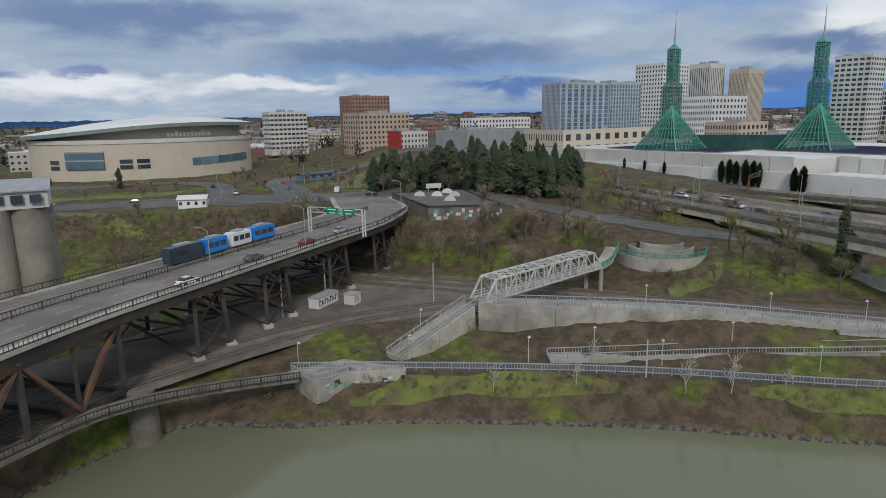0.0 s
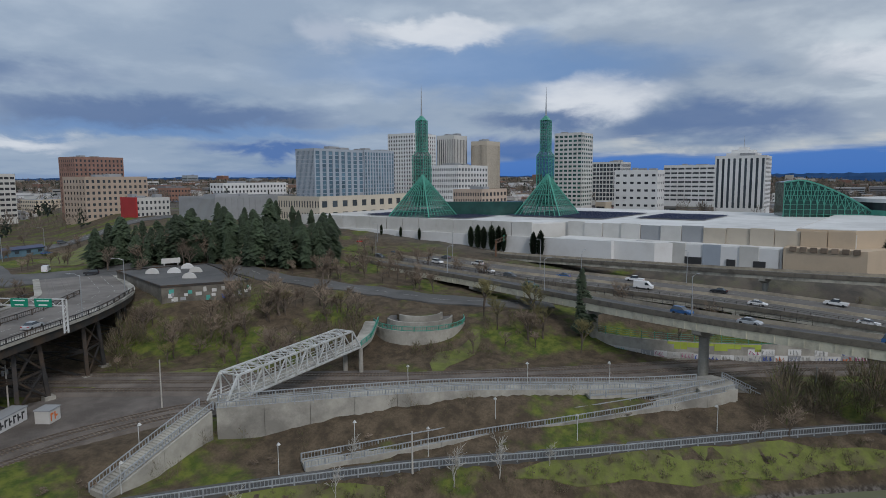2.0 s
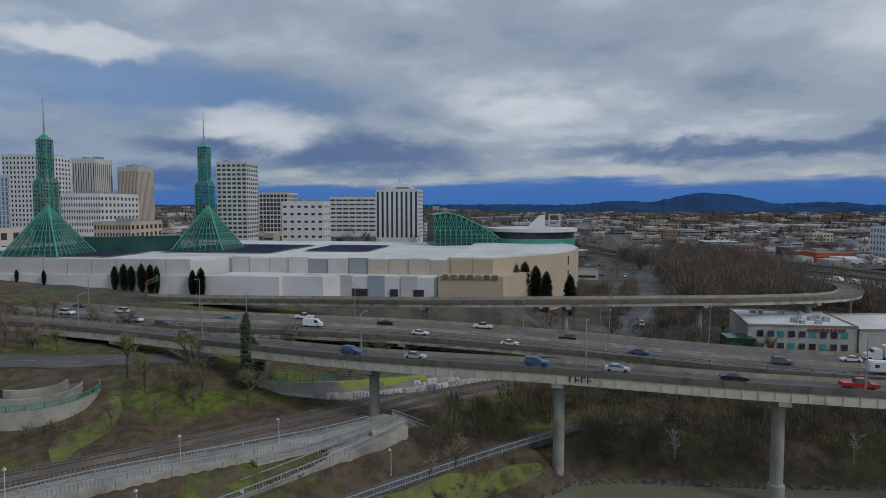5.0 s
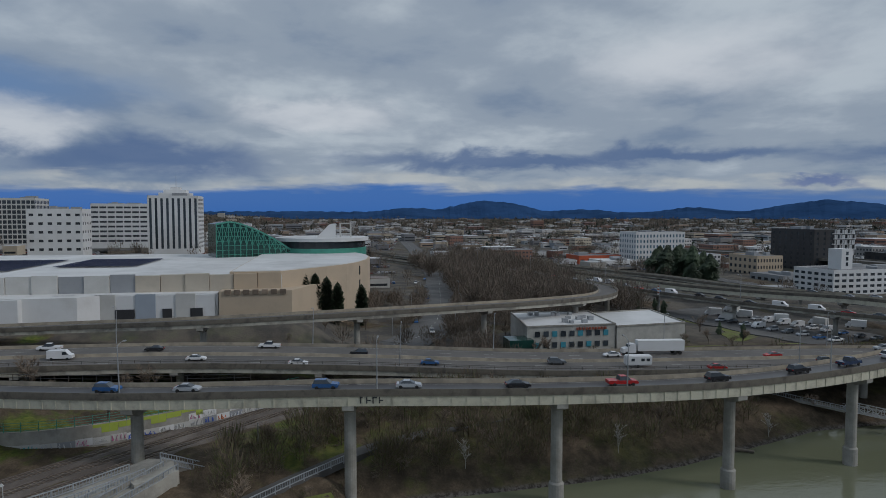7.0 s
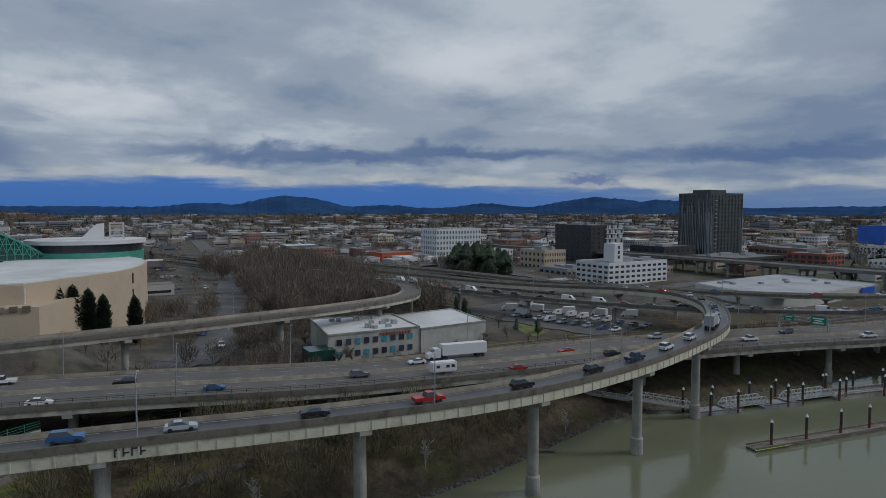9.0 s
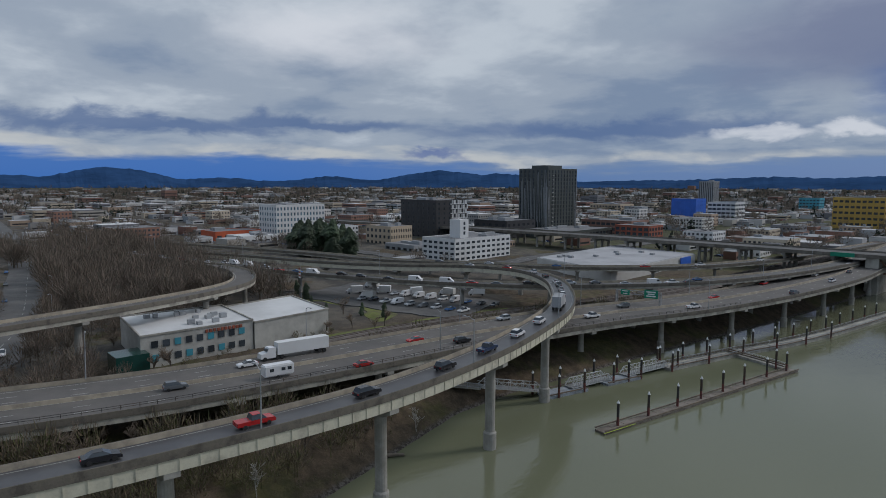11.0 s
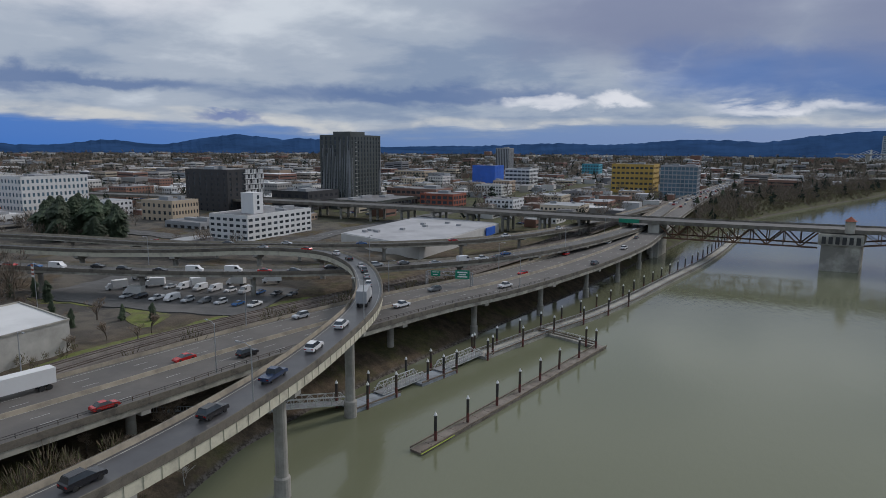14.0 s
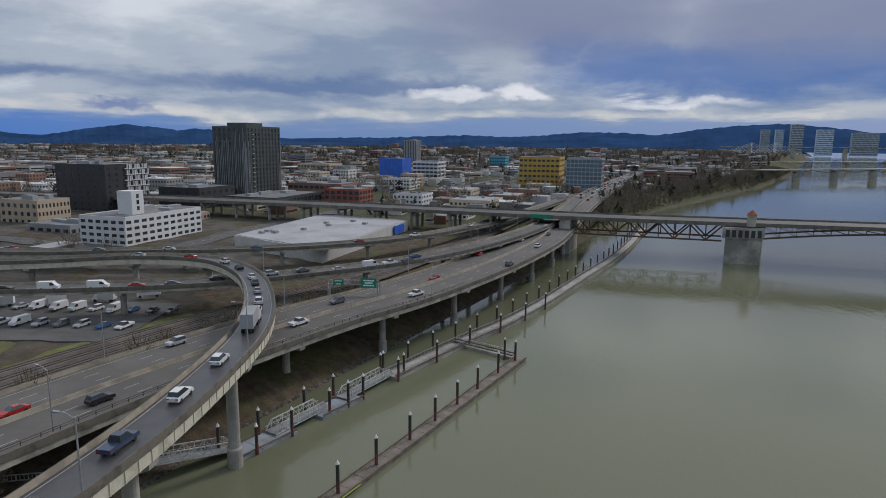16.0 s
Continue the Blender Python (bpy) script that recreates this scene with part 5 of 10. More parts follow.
for k in range(12):
    t = radians(277 + 2.3 * k)
    bm = bmesh.new()
    c = (AR * 0.915 * math.cos(t), AB * 0.915 * math.sin(t))
    h_ = 2.8 if k not in (2, 6, 9) else 3.8
    box(bm, c[0] - 1.1, c[1] - 0.3, 25.6, c[0] + 0.9, c[1] + 0.6, 25.6 + h_)
    part("sign_bar", bm, "sign_white", arena)

# ---- concrete riverside warehouse ----
M["ware_wall"] = mat("pale_stained_concrete", (0.42, 0.41, 0.375), 0.85, var=0.2, scale=0.3, fine=3.0, dirt=(0.30, 0.29, 0.26), dirt_scale=0.12)
wh = empty("warehouse", None, "grey concrete warehouse office with flat white roof and rows of windows", "warehouse")
OFF = [(226, -69), (226, -100), (254, -102), (256, -72)]
STO = [(225.6, -100.3), (228.5, -127), (258, -129.5), (254, -102.3)]
for nm, poly, z in (("office_body", OFF, 16.4), ("store_body", STO, 15.7)):
    bm = bmesh.new()
    prism(bm, poly, 6.5, z)
    bmesh.ops.recalc_face_normals(bm, faces=bm.faces)
    part(nm, bm, "ware_wall", wh)
    bm = bmesh.new()
    c_ = Vector((sum(p[0] for p in poly) / 4, sum(p[1] for p in poly) / 4))
    prism(bm, [tuple(c_.lerp(Vector(p), 0.985)) for p in poly], z, z + 0.12)
    bmesh.ops.recalc_face_normals(bm, faces=bm.faces)
    part("roof", bm, "roof_white", wh)
    for p, q in zip(poly, poly[1:] + poly[:1]):
        bm = bmesh.new()
        beam(bm, (*p, z + 0.25), (*q, z + 0.25), 0.4, 0.5)
        part("parapet", bm, "concrete", wh)
for r_ in range(2):
    for k in range(9):
        bm = bmesh.new()
        y = -72.5 - k * 3.0
        box(bm, 225.8, y - 0.85, 9.4 + r_ * 3.7, 226.2, y + 0.85, 11.2 + r_ * 3.7)
        part("window", bm, "glass" if (k + r_) % 3 else "teal", wh)
for k in range(14):
    rx, ry = 230 + random.random() * 20, -76 - random.random() * 22
    bm = bmesh.new()
    box(bm, rx, ry, 16.5, rx + 0.8 + random.random(), ry + 1 + random.random(), 17.2 + random.random() * 0.8)
    part("roof_vent", bm, "galv", wh)
bm = bmesh.new()
prism(bm, [(222, -62), (222, -70), (230, -70), (230, -62)], 7, 13)
bmesh.ops.recalc_face_normals(bm, faces=bm.faces)
part("porch", bm, "glass_green", wh)
bm = bmesh.new()
for k in range(10):
    box(bm, 225.6, -86 - k * 1.1, 15.1, 226.1, -86.7 - k * 1.1, 15.9)
part("wall_sign", bm, "redbrick", wh)

# dark-roofed shop above the slope
shop = empty("flat_roofed_shop", None, "low shop with a dark flat roof, white vents and painted walls", "shop")
SHOP = [(104, 199), (131, 191), (118, 147), (97, 158)]
bm = bmesh.new()
prism(bm, SHOP, 14, 22.2)
bmesh.ops.recalc_face_normals(bm, faces=bm.faces)
part("wall", bm, "old_concrete", shop)
bm = bmesh.new()
c_ = Vector((112.5, 173.8))
prism(bm, [tuple(c_.lerp(Vector(p), 0.975)) for p in SHOP], 22.2, 22.4)
bmesh.ops.recalc_face_normals(bm, faces=bm.faces)
part("roof", bm, "asphalt", shop)
for p, q in zip(SHOP, SHOP[1:] + SHOP[:1]):
    bm = bmesh.new()
    beam(bm, (*p, 22.4), (*q, 22.4), 0.35, 0.6)
    part("parapet", bm, "steel_dark", shop)
for k, (x, y) in enumerate(((108, 184), (113, 180), (118, 176), (121, 186), (110, 166))):  # barrel vents
    bm = bmesh.new()
    arc_ = [(2.0 * math.cos(t), 1.7 * math.sin(t)) for t in np.linspace(0, math.pi, 9)]
    g_ = pose(x, y, 22.4, 0, 0, -50)
    lo_ = [bm.verts.new(g_ @ Vector((p, -0.5, q))) for p, q in arc_]
    hi_ = [bm.verts.new(g_ @ Vector((p, 0.5, q))) for p, q in arc_]
    for i in range(8):
        bm.faces.new((lo_[i], lo_[i + 1], hi_[i + 1], hi_[i]))
    bm.faces.new(lo_)
    bm.faces.new(hi_[::-1])
    part("roof_vent", bm, "white" if k % 2 else "offwhite", shop)
rs = random.Random(14)
for k in range(22):  # painted patches on the wall towards the river
    f = rs.random()
    p = Vector((97, 158, 0)).lerp(Vector((118, 147, 0)), f)
    w_, h_ = rs.uniform(0.6, 1.6), rs.uniform(0.6, 1.5)
    bm = bmesh.new()
    box(bm, -w_ / 2, -0.06, 0, w_ / 2, 0.1, h_, 0, pose(p.x, p.y, rs.uniform(17.5, 20.4), 0, 0, -27.6))
    part("painted_patch", bm, rs.choice(("offwhite", "g_blue", "g_green", "white", "grey")), shop)
bm = bmesh.new()
box(bm, -3, -0.2, 0, 3, 0.2, 1.7, 0, pose(120, 194.6, 23.6, 0, 0, -16))
for sx in (-2.2, 2.2):
    box(bm, sx - 0.12, -0.15, -1.6, sx + 0.12, 0.15, 0.1, 0, pose(120, 194.6, 23.6, 0, 0, -16))
part("roof_sign", bm, "offwhite", shop)

# flat-roofed store
store = empty("flat_store", None, "low flat-roofed store with a wide pale roof", "store")
bm = bmesh.new()
prism(bm, [(236, -388), (226, -284), (286, -300), (297, -396)], 6, 14)
bmesh.ops.recalc_face_normals(bm, faces=bm.faces)
part("body", bm, "offwhite", store)
bm = bmesh.new()
prism(bm, [(236.5, -387), (226.8, -285), (285.5, -300.6), (296.3, -395)], 14, 14.3)
bmesh.ops.recalc_face_normals(bm, faces=bm.faces)
part("roof", bm, "store_roof", store)
for k in range(9):
    bm = bmesh.new()
    cx_, cy_ = 240 + random.random() * 40, -375 + random.random() * 70
    box(bm, cx_, cy_, 14.3, cx_ + 2.5, cy_ + 2, 15.4)
    part("roof_unit", bm, "grey", store)
bm = bmesh.new()
box(bm, -0.3, -7, 9, 0.3, 7, 13.6, 0, pose(233.6, -372, 0, 0, 0, 5.5))
part("blue_mural", bm, "blue", store, "blue painted end wall")


# ---- riverside park: paths, rails, walls ----
def railing(name, pts, label="grey steel pedestrian railing along the path", h=1.15, gap=3.2, material="rail_grey", sub=5):
    """Posts, two rails and thin bars along a line of x, y, z."""
    line = spline(pts, gap)
    e = empty(name, None, label, "railing", "path railings")
    for z, nm in ((h, "top_rail"), (0.15, "bottom_rail")):
        bm = bmesh.new()
        lift_ = line + np.array([0, 0, z])
        sweep(bm, lift_, [(0.075, 0.075), (-0.075, 0.075), (-0.075, -0.075), (0.075, -0.075)])
        bmesh.ops.recalc_face_normals(bm, faces=bm.faces)
        part(nm, bm, material, e)
    post_me = bmesh.new()
    box(post_me, -0.1, -0.1, -0.3, 0.1, 0.1, h)
    first = None
    for p in line:
        if first is None:
            first = part("post", post_me, material, e)
            first.matrix_basis = pose(*p)
        else:
            share("post", first, pose(*p), e)
    bm = bmesh.new()
    for a, b in zip(line, line[1:]):
        for k in range(1, sub + 1):
            p = a + (b - a) * k / (sub + 1)
            beam(bm, (p[0], p[1], p[2] + 0.15), (p[0], p[1], p[2] + h), 0.07)
    o = part("infill", bm, material, e)
    o["kind"] = "stuff"
    return e


def slab_path(name, label, pts, width, material, thick=0.5, step=3.0, kind="structure", category="path"):
    line = spline(pts, step)
    bm = bmesh.new()
    w = width / 2
    sweep(bm, line, [(w, 0), (-w, 0), (-w, -thick), (w, -thick)])
    bmesh.ops.recalc_face_normals(bm, faces=bm.faces)
    return tagged(link(name, bm, material), label, category, kind=kind), line


def offset(line, o, dz=0.0):
    n = sides_of(np.asarray(line, float))
    return [(p[0] + q[0] * o, p[1] + q[1] * o, p[2] + dz) for p, q in zip(np.asarray(line, float), n)]


ESP = [(30, 90, 6.6), (38, 86, 6.4), (47, 80.5, 6.2), (62, 70.5, 6.1), (83, 55, 6.0), (101, 38.5, 6.0), (118, 23.5, 6.0), (131, 12, 6.0), (144, -1, 6.2), (157, -18, 6.6), (168, -50, 7.2)]
path, esp = slab_path("riverside_path", "grey asphalt riverside walking path", ESP, 3.4, "asphalt", 1.2)
esp_c = spline(ESP, 12)
railing("railing", offset(esp_c[:14], -1.7))
wall_e = empty("path_abutment", None, "graffiti-covered concrete abutment at the end of the path", "abutment")
bm = bmesh.new()
prism(bm, [(28.5, 88), (31, 80.5), (38, 81), (46, 76.5), (47, 78), (39, 88)], 2.5, 6.55)
bmesh.ops.recalc_face_normals(bm, faces=bm.faces)
part("abutment_wall", bm, "concrete", wall_e)
rg = random.Random(5)
for k in range(26):
    f = rg.random()
    bm = bmesh.new()
    w_, h_ = rg.uniform(0.3, 1.0), rg.uniform(0.25, 0.9)
    p = Vector((31.0, 80.45, 0)).lerp(Vector((38, 80.95, 0)), f / 0.45) if f < 0.45 else Vector((38, 80.95, 0)).lerp(Vector((46, 76.45, 0)), (f - 0.45) / 0.55)
    prism(bm, [(-w_ / 2, -0.04), (w_ / 2, -0.04), (w_ / 2, 0.1), (-w_ / 2, 0.1)], 0, h_)
    o = part("graffiti_patch", bm, rg.choice(("offwhite", "grey", "black", "greensteel", "offwhite", "column")), wall_e)
    o.matrix_basis = pose(p.x, p.y, rg.uniform(3.6, 5.4), 0, rg.uniform(-12, 12), 4 if f < 0.45 else -29)
railing("railing", [(29, 87.5, 6.6), (31.3, 81, 6.6), (38, 81.6, 6.5), (46, 77.2, 6.3)])
# lower deck walkway towards the big bridge
slab_path("bridge_walkway", "concrete walkway on the bridge's lower deck", [(-70, 34, 9.3), (-28, 64, 9.3), (-13, 74.5, 9.3), (-3, 81.5, 9.2), (6, 84.5, 8.6), (16, 85.5, 7.8), (29, 85, 6.8)], 3.6, "old_concrete", 0.7)
railing("railing", [(-14, 72, 9.3), (-3, 79.2, 9.2), (6, 82.3, 8.6), (16, 83.4, 7.8), (29, 83, 6.8)], "dark steel railing along the low walkway", material="steel_dark")

# upper ramp on its retaining wall
UP = [(68.5, 86.5, 13.0), (75, 81.5, 12.9), (84, 75.5, 12.6), (103, 60.5, 12.0), (118, 45.5, 11.2), (130, 34, 10.5), (139.5, 26.5, 10.1)]
slab_path("upper_ramp", "concrete pedestrian ramp on a retaining wall", UP, 4.2, "concrete", 0.6)
up = spline(UP, 4)


def tall_wall(name, label, top, drop, thick=0.7, seg=7.5, material="concrete"):
    """Retaining wall of separate concrete panels under a line."""
    e = empty(name, None, label, "retaining wall", kind="structure")
    line = spline(top, seg)
    for a, b in zip(line, line[1:]):
        d = (b - a)[:2] / np.linalg.norm((b - a)[:2])
        n = np.array([-d[1], d[0]]) * thick
        a2, b2 = a[:2] + d * 0.03, b[:2] - d * 0.03
        bm = bmesh.new()
        za, zb = min(gz(*a[:2]), a[2]) - drop, min(gz(*b[:2]), b[2]) - drop
        q = [(a2[0], a2[1], za), (b2[0], b2[1], zb), (b2[0], b2[1], b[2]), (a2[0], a2[1], a[2])]
        lo = [bm.verts.new(v) for v in q]
        hi = [bm.verts.new((v[0] + n[0], v[1] + n[1], v[2])) for v in q]
        for k in range(4):
            bm.faces.new((lo[k], lo[(k + 1) % 4], hi[(k + 1) % 4], hi[k]))
        bm.faces.new(lo[::-1])
        bm.faces.new(hi)
        bmesh.ops.recalc_face_normals(bm, faces=bm.faces)
        part("panel", bm, material, e)
    return e


tall_wall("retaining_wall", "tall pale concrete retaining wall with joints", offset(up, -2.2, 0.25), 2.0)
tall_wall("retaining_wall", "concrete wall beside the tracks", offset(up, 2.9, 0.1), 2.0)
railing("railing", offset(spline(UP, 10), -2.0, 0.05))
railing("railing", offset(spline(UP, 10), 2.0, 0.05))
LOW = [(141, 21.5, 9.8), (127, 30, 8.9), (111, 41.5, 8.0), (98, 52, 7.2), (84, 61.5, 6.4), (72, 68.5, 6.2)]
slab_path("lower_ramp", "concrete switchback ramp below the wall", LOW, 3.4, "concrete", 0.6)
lowl = spline(LOW, 4)
tall_wall("retaining_wall", "low concrete wall under the ramp", offset(lowl, 1.9, 0.2), 1.5, -0.5)
railing("railing", offset(spline(LOW, 10), 1.6, 0.05))
railing("railing", offset(spline(LOW, 10), -1.6, 0.05))
MIDR = [(118, 41.5, 10.7), (127, 34.2, 10.2), (136, 28.5, 10.0)]
slab_path("middle_ramp", "concrete landing between the ramps", MIDR, 2.8, "concrete", 0.6)
railing("railing", offset(spline(MIDR, 10), -1.4, 0.05))
tw = empty("ramp_landing", None, "concrete end landing of the switchback ramp", "landing", kind="structure")
bm = bmesh.new()
prism(bm, [(134.5, 25.5), (139, 20), (144.5, 22), (146, 26.5), (141, 30)], 4.5, 10.15)
bmesh.ops.recalc_face_normals(bm, faces=bm.faces)
part("landing_block", bm, "concrete", tw)


def stairs(name, label, a, b, width, n, material="concrete"):
    e = empty(name, None, label, "stairs")
    a, b = Vector(a), Vector(b)
    d = (b - a).xy.normalized()
    s_ = Vector((-d.y, d.x)) * width / 2
    for k in range(n):
        p, q = a.lerp(b, k / n), a.lerp(b, (k + 1) / n)
        bm = bmesh.new()
        prism(bm, [(p.x + s_.x, p.y + s_.y), (p.x - s_.x, p.y - s_.y), (q.x - s_.x, q.y - s_.y), (q.x + s_.x, q.y + s_.y)], q.z - 0.9, p.z)
        bmesh.ops.recalc_face_normals(bm, faces=bm.faces)
        part("step", bm, material, e)
    return e


stairs("stairs", "long concrete stair with landings and railings", (66.5, 87.5, 13.0), (47.5, 84.8, 6.4), 3.4, 36, "concrete")
for o in (1.75, -1.75):
    railing("railing", offset(np.array([(67, 87.6, 13.0), (57, 86.2, 9.7), (47.5, 84.8, 6.4)]), o))
tall_wall("retaining_wall", "sloping concrete wall beside the stair", [(66.5, 85.4, 12.9), (57, 84.1, 9.6), (48, 82.9, 6.5)], 1.0, 0.4)
stairs("stairs", "concrete corner stair with grey railings", (144.5, 24.0, 10.1), (147.5, 16.5, 6.4), 2.2, 20)
railing("railing", [(143.4, 23.7, 10.1), (146.4, 16.2, 6.4)])
railing("railing", [(145.6, 24.3, 10.1), (148.6, 16.8, 6.4)])


# ---- truss footbridge ----
def truss_side(bm, a, b, h, n, w, ends=True):
    a, b = Vector(a), Vector(b)
    up_ = Vector((0, 0, h))
    P = [a.lerp(b, k / n) for k in range(n + 1)]
    beam(bm, a, b, w)
    beam(bm, P[1] + up_, P[n - 1] + up_, w)
    beam(bm, P[0], P[1] + up_, w)
    beam(bm, P[n], P[n - 1] + up_, w)
    for k in range(1, n):
        beam(bm, P[k], P[k] + up_, w * 0.7)
        if k < n - 1:
            beam(bm, P[k] + up_ if k % 2 else P[k], P[k + 1] if k % 2 else P[k + 1] + up_, w * 0.6)


fb = empty("footbridge", None, "white steel truss footbridge over the railway", "footbridge")
fa, fe = Vector((69.5, 85.6, 13.0)), Vector((108.5, 92.4, 13.6))
side = Vector((-0.17, 0.985, 0)) * 4.4
for o in (Vector((0, 0, 0)), side):
    bm = bmesh.new()
    truss_side(bm, fa + o, fe + o, 4.3, 13, 0.34)
    part("truss", bm, "steel_white", fb)
    bm = bmesh.new()
    for k in range(1, 40):
        p = (fa + o).lerp(fe + o, k / 40)
        beam(bm, p, p + Vector((0, 0, 1.3)), 0.06)
    for z in (0.7, 1.3):
        beam(bm, fa + o + Vector((0, 0, z)), fe + o + Vector((0, 0, z)), 0.1)
    part("guard_rail", bm, "steel_white", fb)
for k in range(1, 13):
    p = fa.lerp(fe, k / 13) + Vector((0, 0, 4.3))
    bm = bmesh.new()
    beam(bm, p, p + side, 0.26)
    if k < 12:
        q = fa.lerp(fe, (k + 1) / 13) + Vector((0, 0, 4.3))
        beam(bm, p, q + side, 0.14)
        beam(bm, p + side, q, 0.14)
    part("top_bracing", bm, "steel_white", fb)
bm = bmesh.new()
vs = [bm.verts.new(v) for v in (fa, fe, fe + side, fa + side)]
lo = [bm.verts.new(v.co - Vector((0, 0, 0.35))) for v in vs]
bm.faces.new(vs)
bm.faces.new(lo[::-1])
for k in range(4):
    bm.faces.new((vs[k], lo[k], lo[(k + 1) % 4], vs[(k + 1) % 4]))
bmesh.ops.recalc_face_normals(bm, faces=bm.faces)
part("deck", bm, "concrete", fb)
for p in (fe, fe + side):
    bm = bmesh.new()
    tube(bm, [(p.x, p.y, 5), (p.x, p.y, 13.2)], [0.55, 0.5], 12)
    part("pier", bm, "column", fb)
OVR = [(108.6, 94.6, 13.6), (114, 97, 13.8), (120, 101.5, 14.0), (127, 107, 14.2)]
slab_path("overlook_ramp", "concrete ramp up to the overlook", OVR, 3.6, "concrete", 0.8)
railing("railing", offset(np.array(OVR), -1.7), "green-grey steel railing on the ramp", material="greensteel")
ov = empty("overlook", None, "round lawn overlook with low curved concrete walls", "overlook", kind="structure")
OX, OY = 137.5, 99.5
for r, z0, z1, a0, a1 in ((12.5, 8, 13.4, 140, 318), (9.0, 9, 14.9, 150, 310), (6.4, 10, 16.0, 165, 300)):
    ts = np.radians(np.linspace(a0, a1, 22))
    for t0, t1 in zip(ts, ts[1:]):
        bm = bmesh.new()
        prism(bm, [(OX + q * math.cos(t), OY + q * math.sin(t)) for q, t in ((r, t0), (r, t1), (r - 0.5, t1), (r - 0.5, t0))], z0, z1)
        bmesh.ops.recalc_face_normals(bm, faces=bm.faces)
        part("wall_panel", bm, "concrete", ov)
for r, z in ((12.1, 12.6), (8.6, 14.2)):
    bm = bmesh.new()
    prism(bm, [(OX + r * math.cos(t), OY + r * math.sin(t)) for t in np.linspace(0, 2 * math.pi, 40, endpoint=False)], 8, z)
    part("terrace", bm, "road_concrete", ov)
bm = bmesh.new()
prism(bm, [(OX + 6 * math.cos(t), OY + 6 * math.sin(t)) for t in np.linspace(0, 2 * math.pi, 40, endpoint=False)], 8, 15.7)
part("lawn", bm, "ground", ov)
railing("railing", [(OX + 12.2 * math.cos(t), OY + 12.2 * math.sin(t), 13.4) for t in np.radians(np.linspace(140, 318, 12))], "green steel railing round the overlook", material="greensteel")

# ---- graffiti wall ----
gw = empty("graffiti_wall", None, "long concrete wall covered with bright graffiti below a green fence", "graffiti wall", kind="structure")
gpts = [(159, 64), (157.5, 52), (160, 40), (165.5, 28), (173, 16), (183, 2)]
gl = spline([(x, y, 12.6) for x, y in gpts], 3.0)
for a, b in zip(gl, gl[1:]):
    bm = bmesh.new()
    prism(bm, [(a[0], a[1]), (b[0], b[1]), (b[0] + 0.6, b[1]), (a[0] + 0.6, a[1])], 6, 12.4)
    bmesh.ops.recalc_face_normals(bm, faces=bm.faces)
    part("wall_panel", bm, "concrete", gw)
rg = random.Random(5)
for i, (a, b) in enumerate(zip(gl, gl[1:])):
    m_ = pose(a[0], a[1], 0, 0, 0, math.degrees(math.atan2(b[1] - a[1], b[0] - a[0])))
    L_ = float(np.linalg.norm((b - a)[:2]))
    if 8 <= i <= 14:  # stepped yellow-green blocks along the top
        for j in range(2):
            z0 = 10.6 + 0.55 * ((i + j) % 3)
            bm = bmesh.new()
            box(bm, j * L_ / 2 + 0.03, -0.05, z0, (j + 1) * L_ / 2 - 0.03, -0.01, 12.3, 0, m_)
            part("graffiti_block", bm, "g_yellow", gw)
    for row in range(2 if i > 13 else 1):
        z0 = 8.3 + 1.5 * row + rg.uniform(-0.1, 0.15)
        if row and rg.random() < 0.3:
            continue
        pale = bmesh.new()
        box(pale, 0.02, -0.05, z0, L_ - 0.02, -0.01, z0 + 1.45, 0, m_)
        part("graffiti_ground", pale, rg.choice(("white", "offwhite", "white", "offwhite", "grey")), gw)
        rim_, fill = bmesh.new(), bmesh.new()
        u = 0.1
        while u < L_ - 0.7:  # fat slanting bars, each over a wider dark one
            w_ = rg.uniform(0.5, 0.8)
            for k in range(rg.randint(2, 4)):
                p, q = Vector((u + rg.uniform(0.1, w_), -0.08, z0 + rg.uniform(0.2, 0.5))), Vector((u + rg.uniform(0.1, w_), -0.08, z0 + rg.uniform(0.8, 1.3)))
                if k % 2:
                    q = Vector((u + w_, -0.08, p.z + rg.uniform(-0.25, 0.25)))
                t_ = rg.uniform(0.12, 0.2)
                beam(rim_, m_ @ p, m_ @ q, t_ + 0.13, 0.1)
                off_ = Vector((0, -0.07, 0))
                beam(fill, m_ @ (p + off_), m_ @ (q + off_), t_, 0.1)
            u += w_ + 0.1
        part("graffiti_outline", rim_, rg.choice(("black", "black", "black", "g_blue")), gw)["kind"] = "stuff"
        part("graffiti_fill", fill, rg.choice(("white", "offwhite", "g_orange", "g_blue", "g_pink", "white", "g_green", "white")), gw)["kind"] = "stuff"
bm = bmesh.new()
for a, b in zip(gl, gl[1:]):
    beam(bm, (a[0], a[1], 12.4), (a[0], a[1], 14.4), 0.1)
    for z in (12.7, 13.2, 13.7, 14.2):
        beam(bm, (a[0], a[1], z), (b[0], b[1], z), 0.06)
part("fence", bm, "greensteel", gw, "green chain fence")


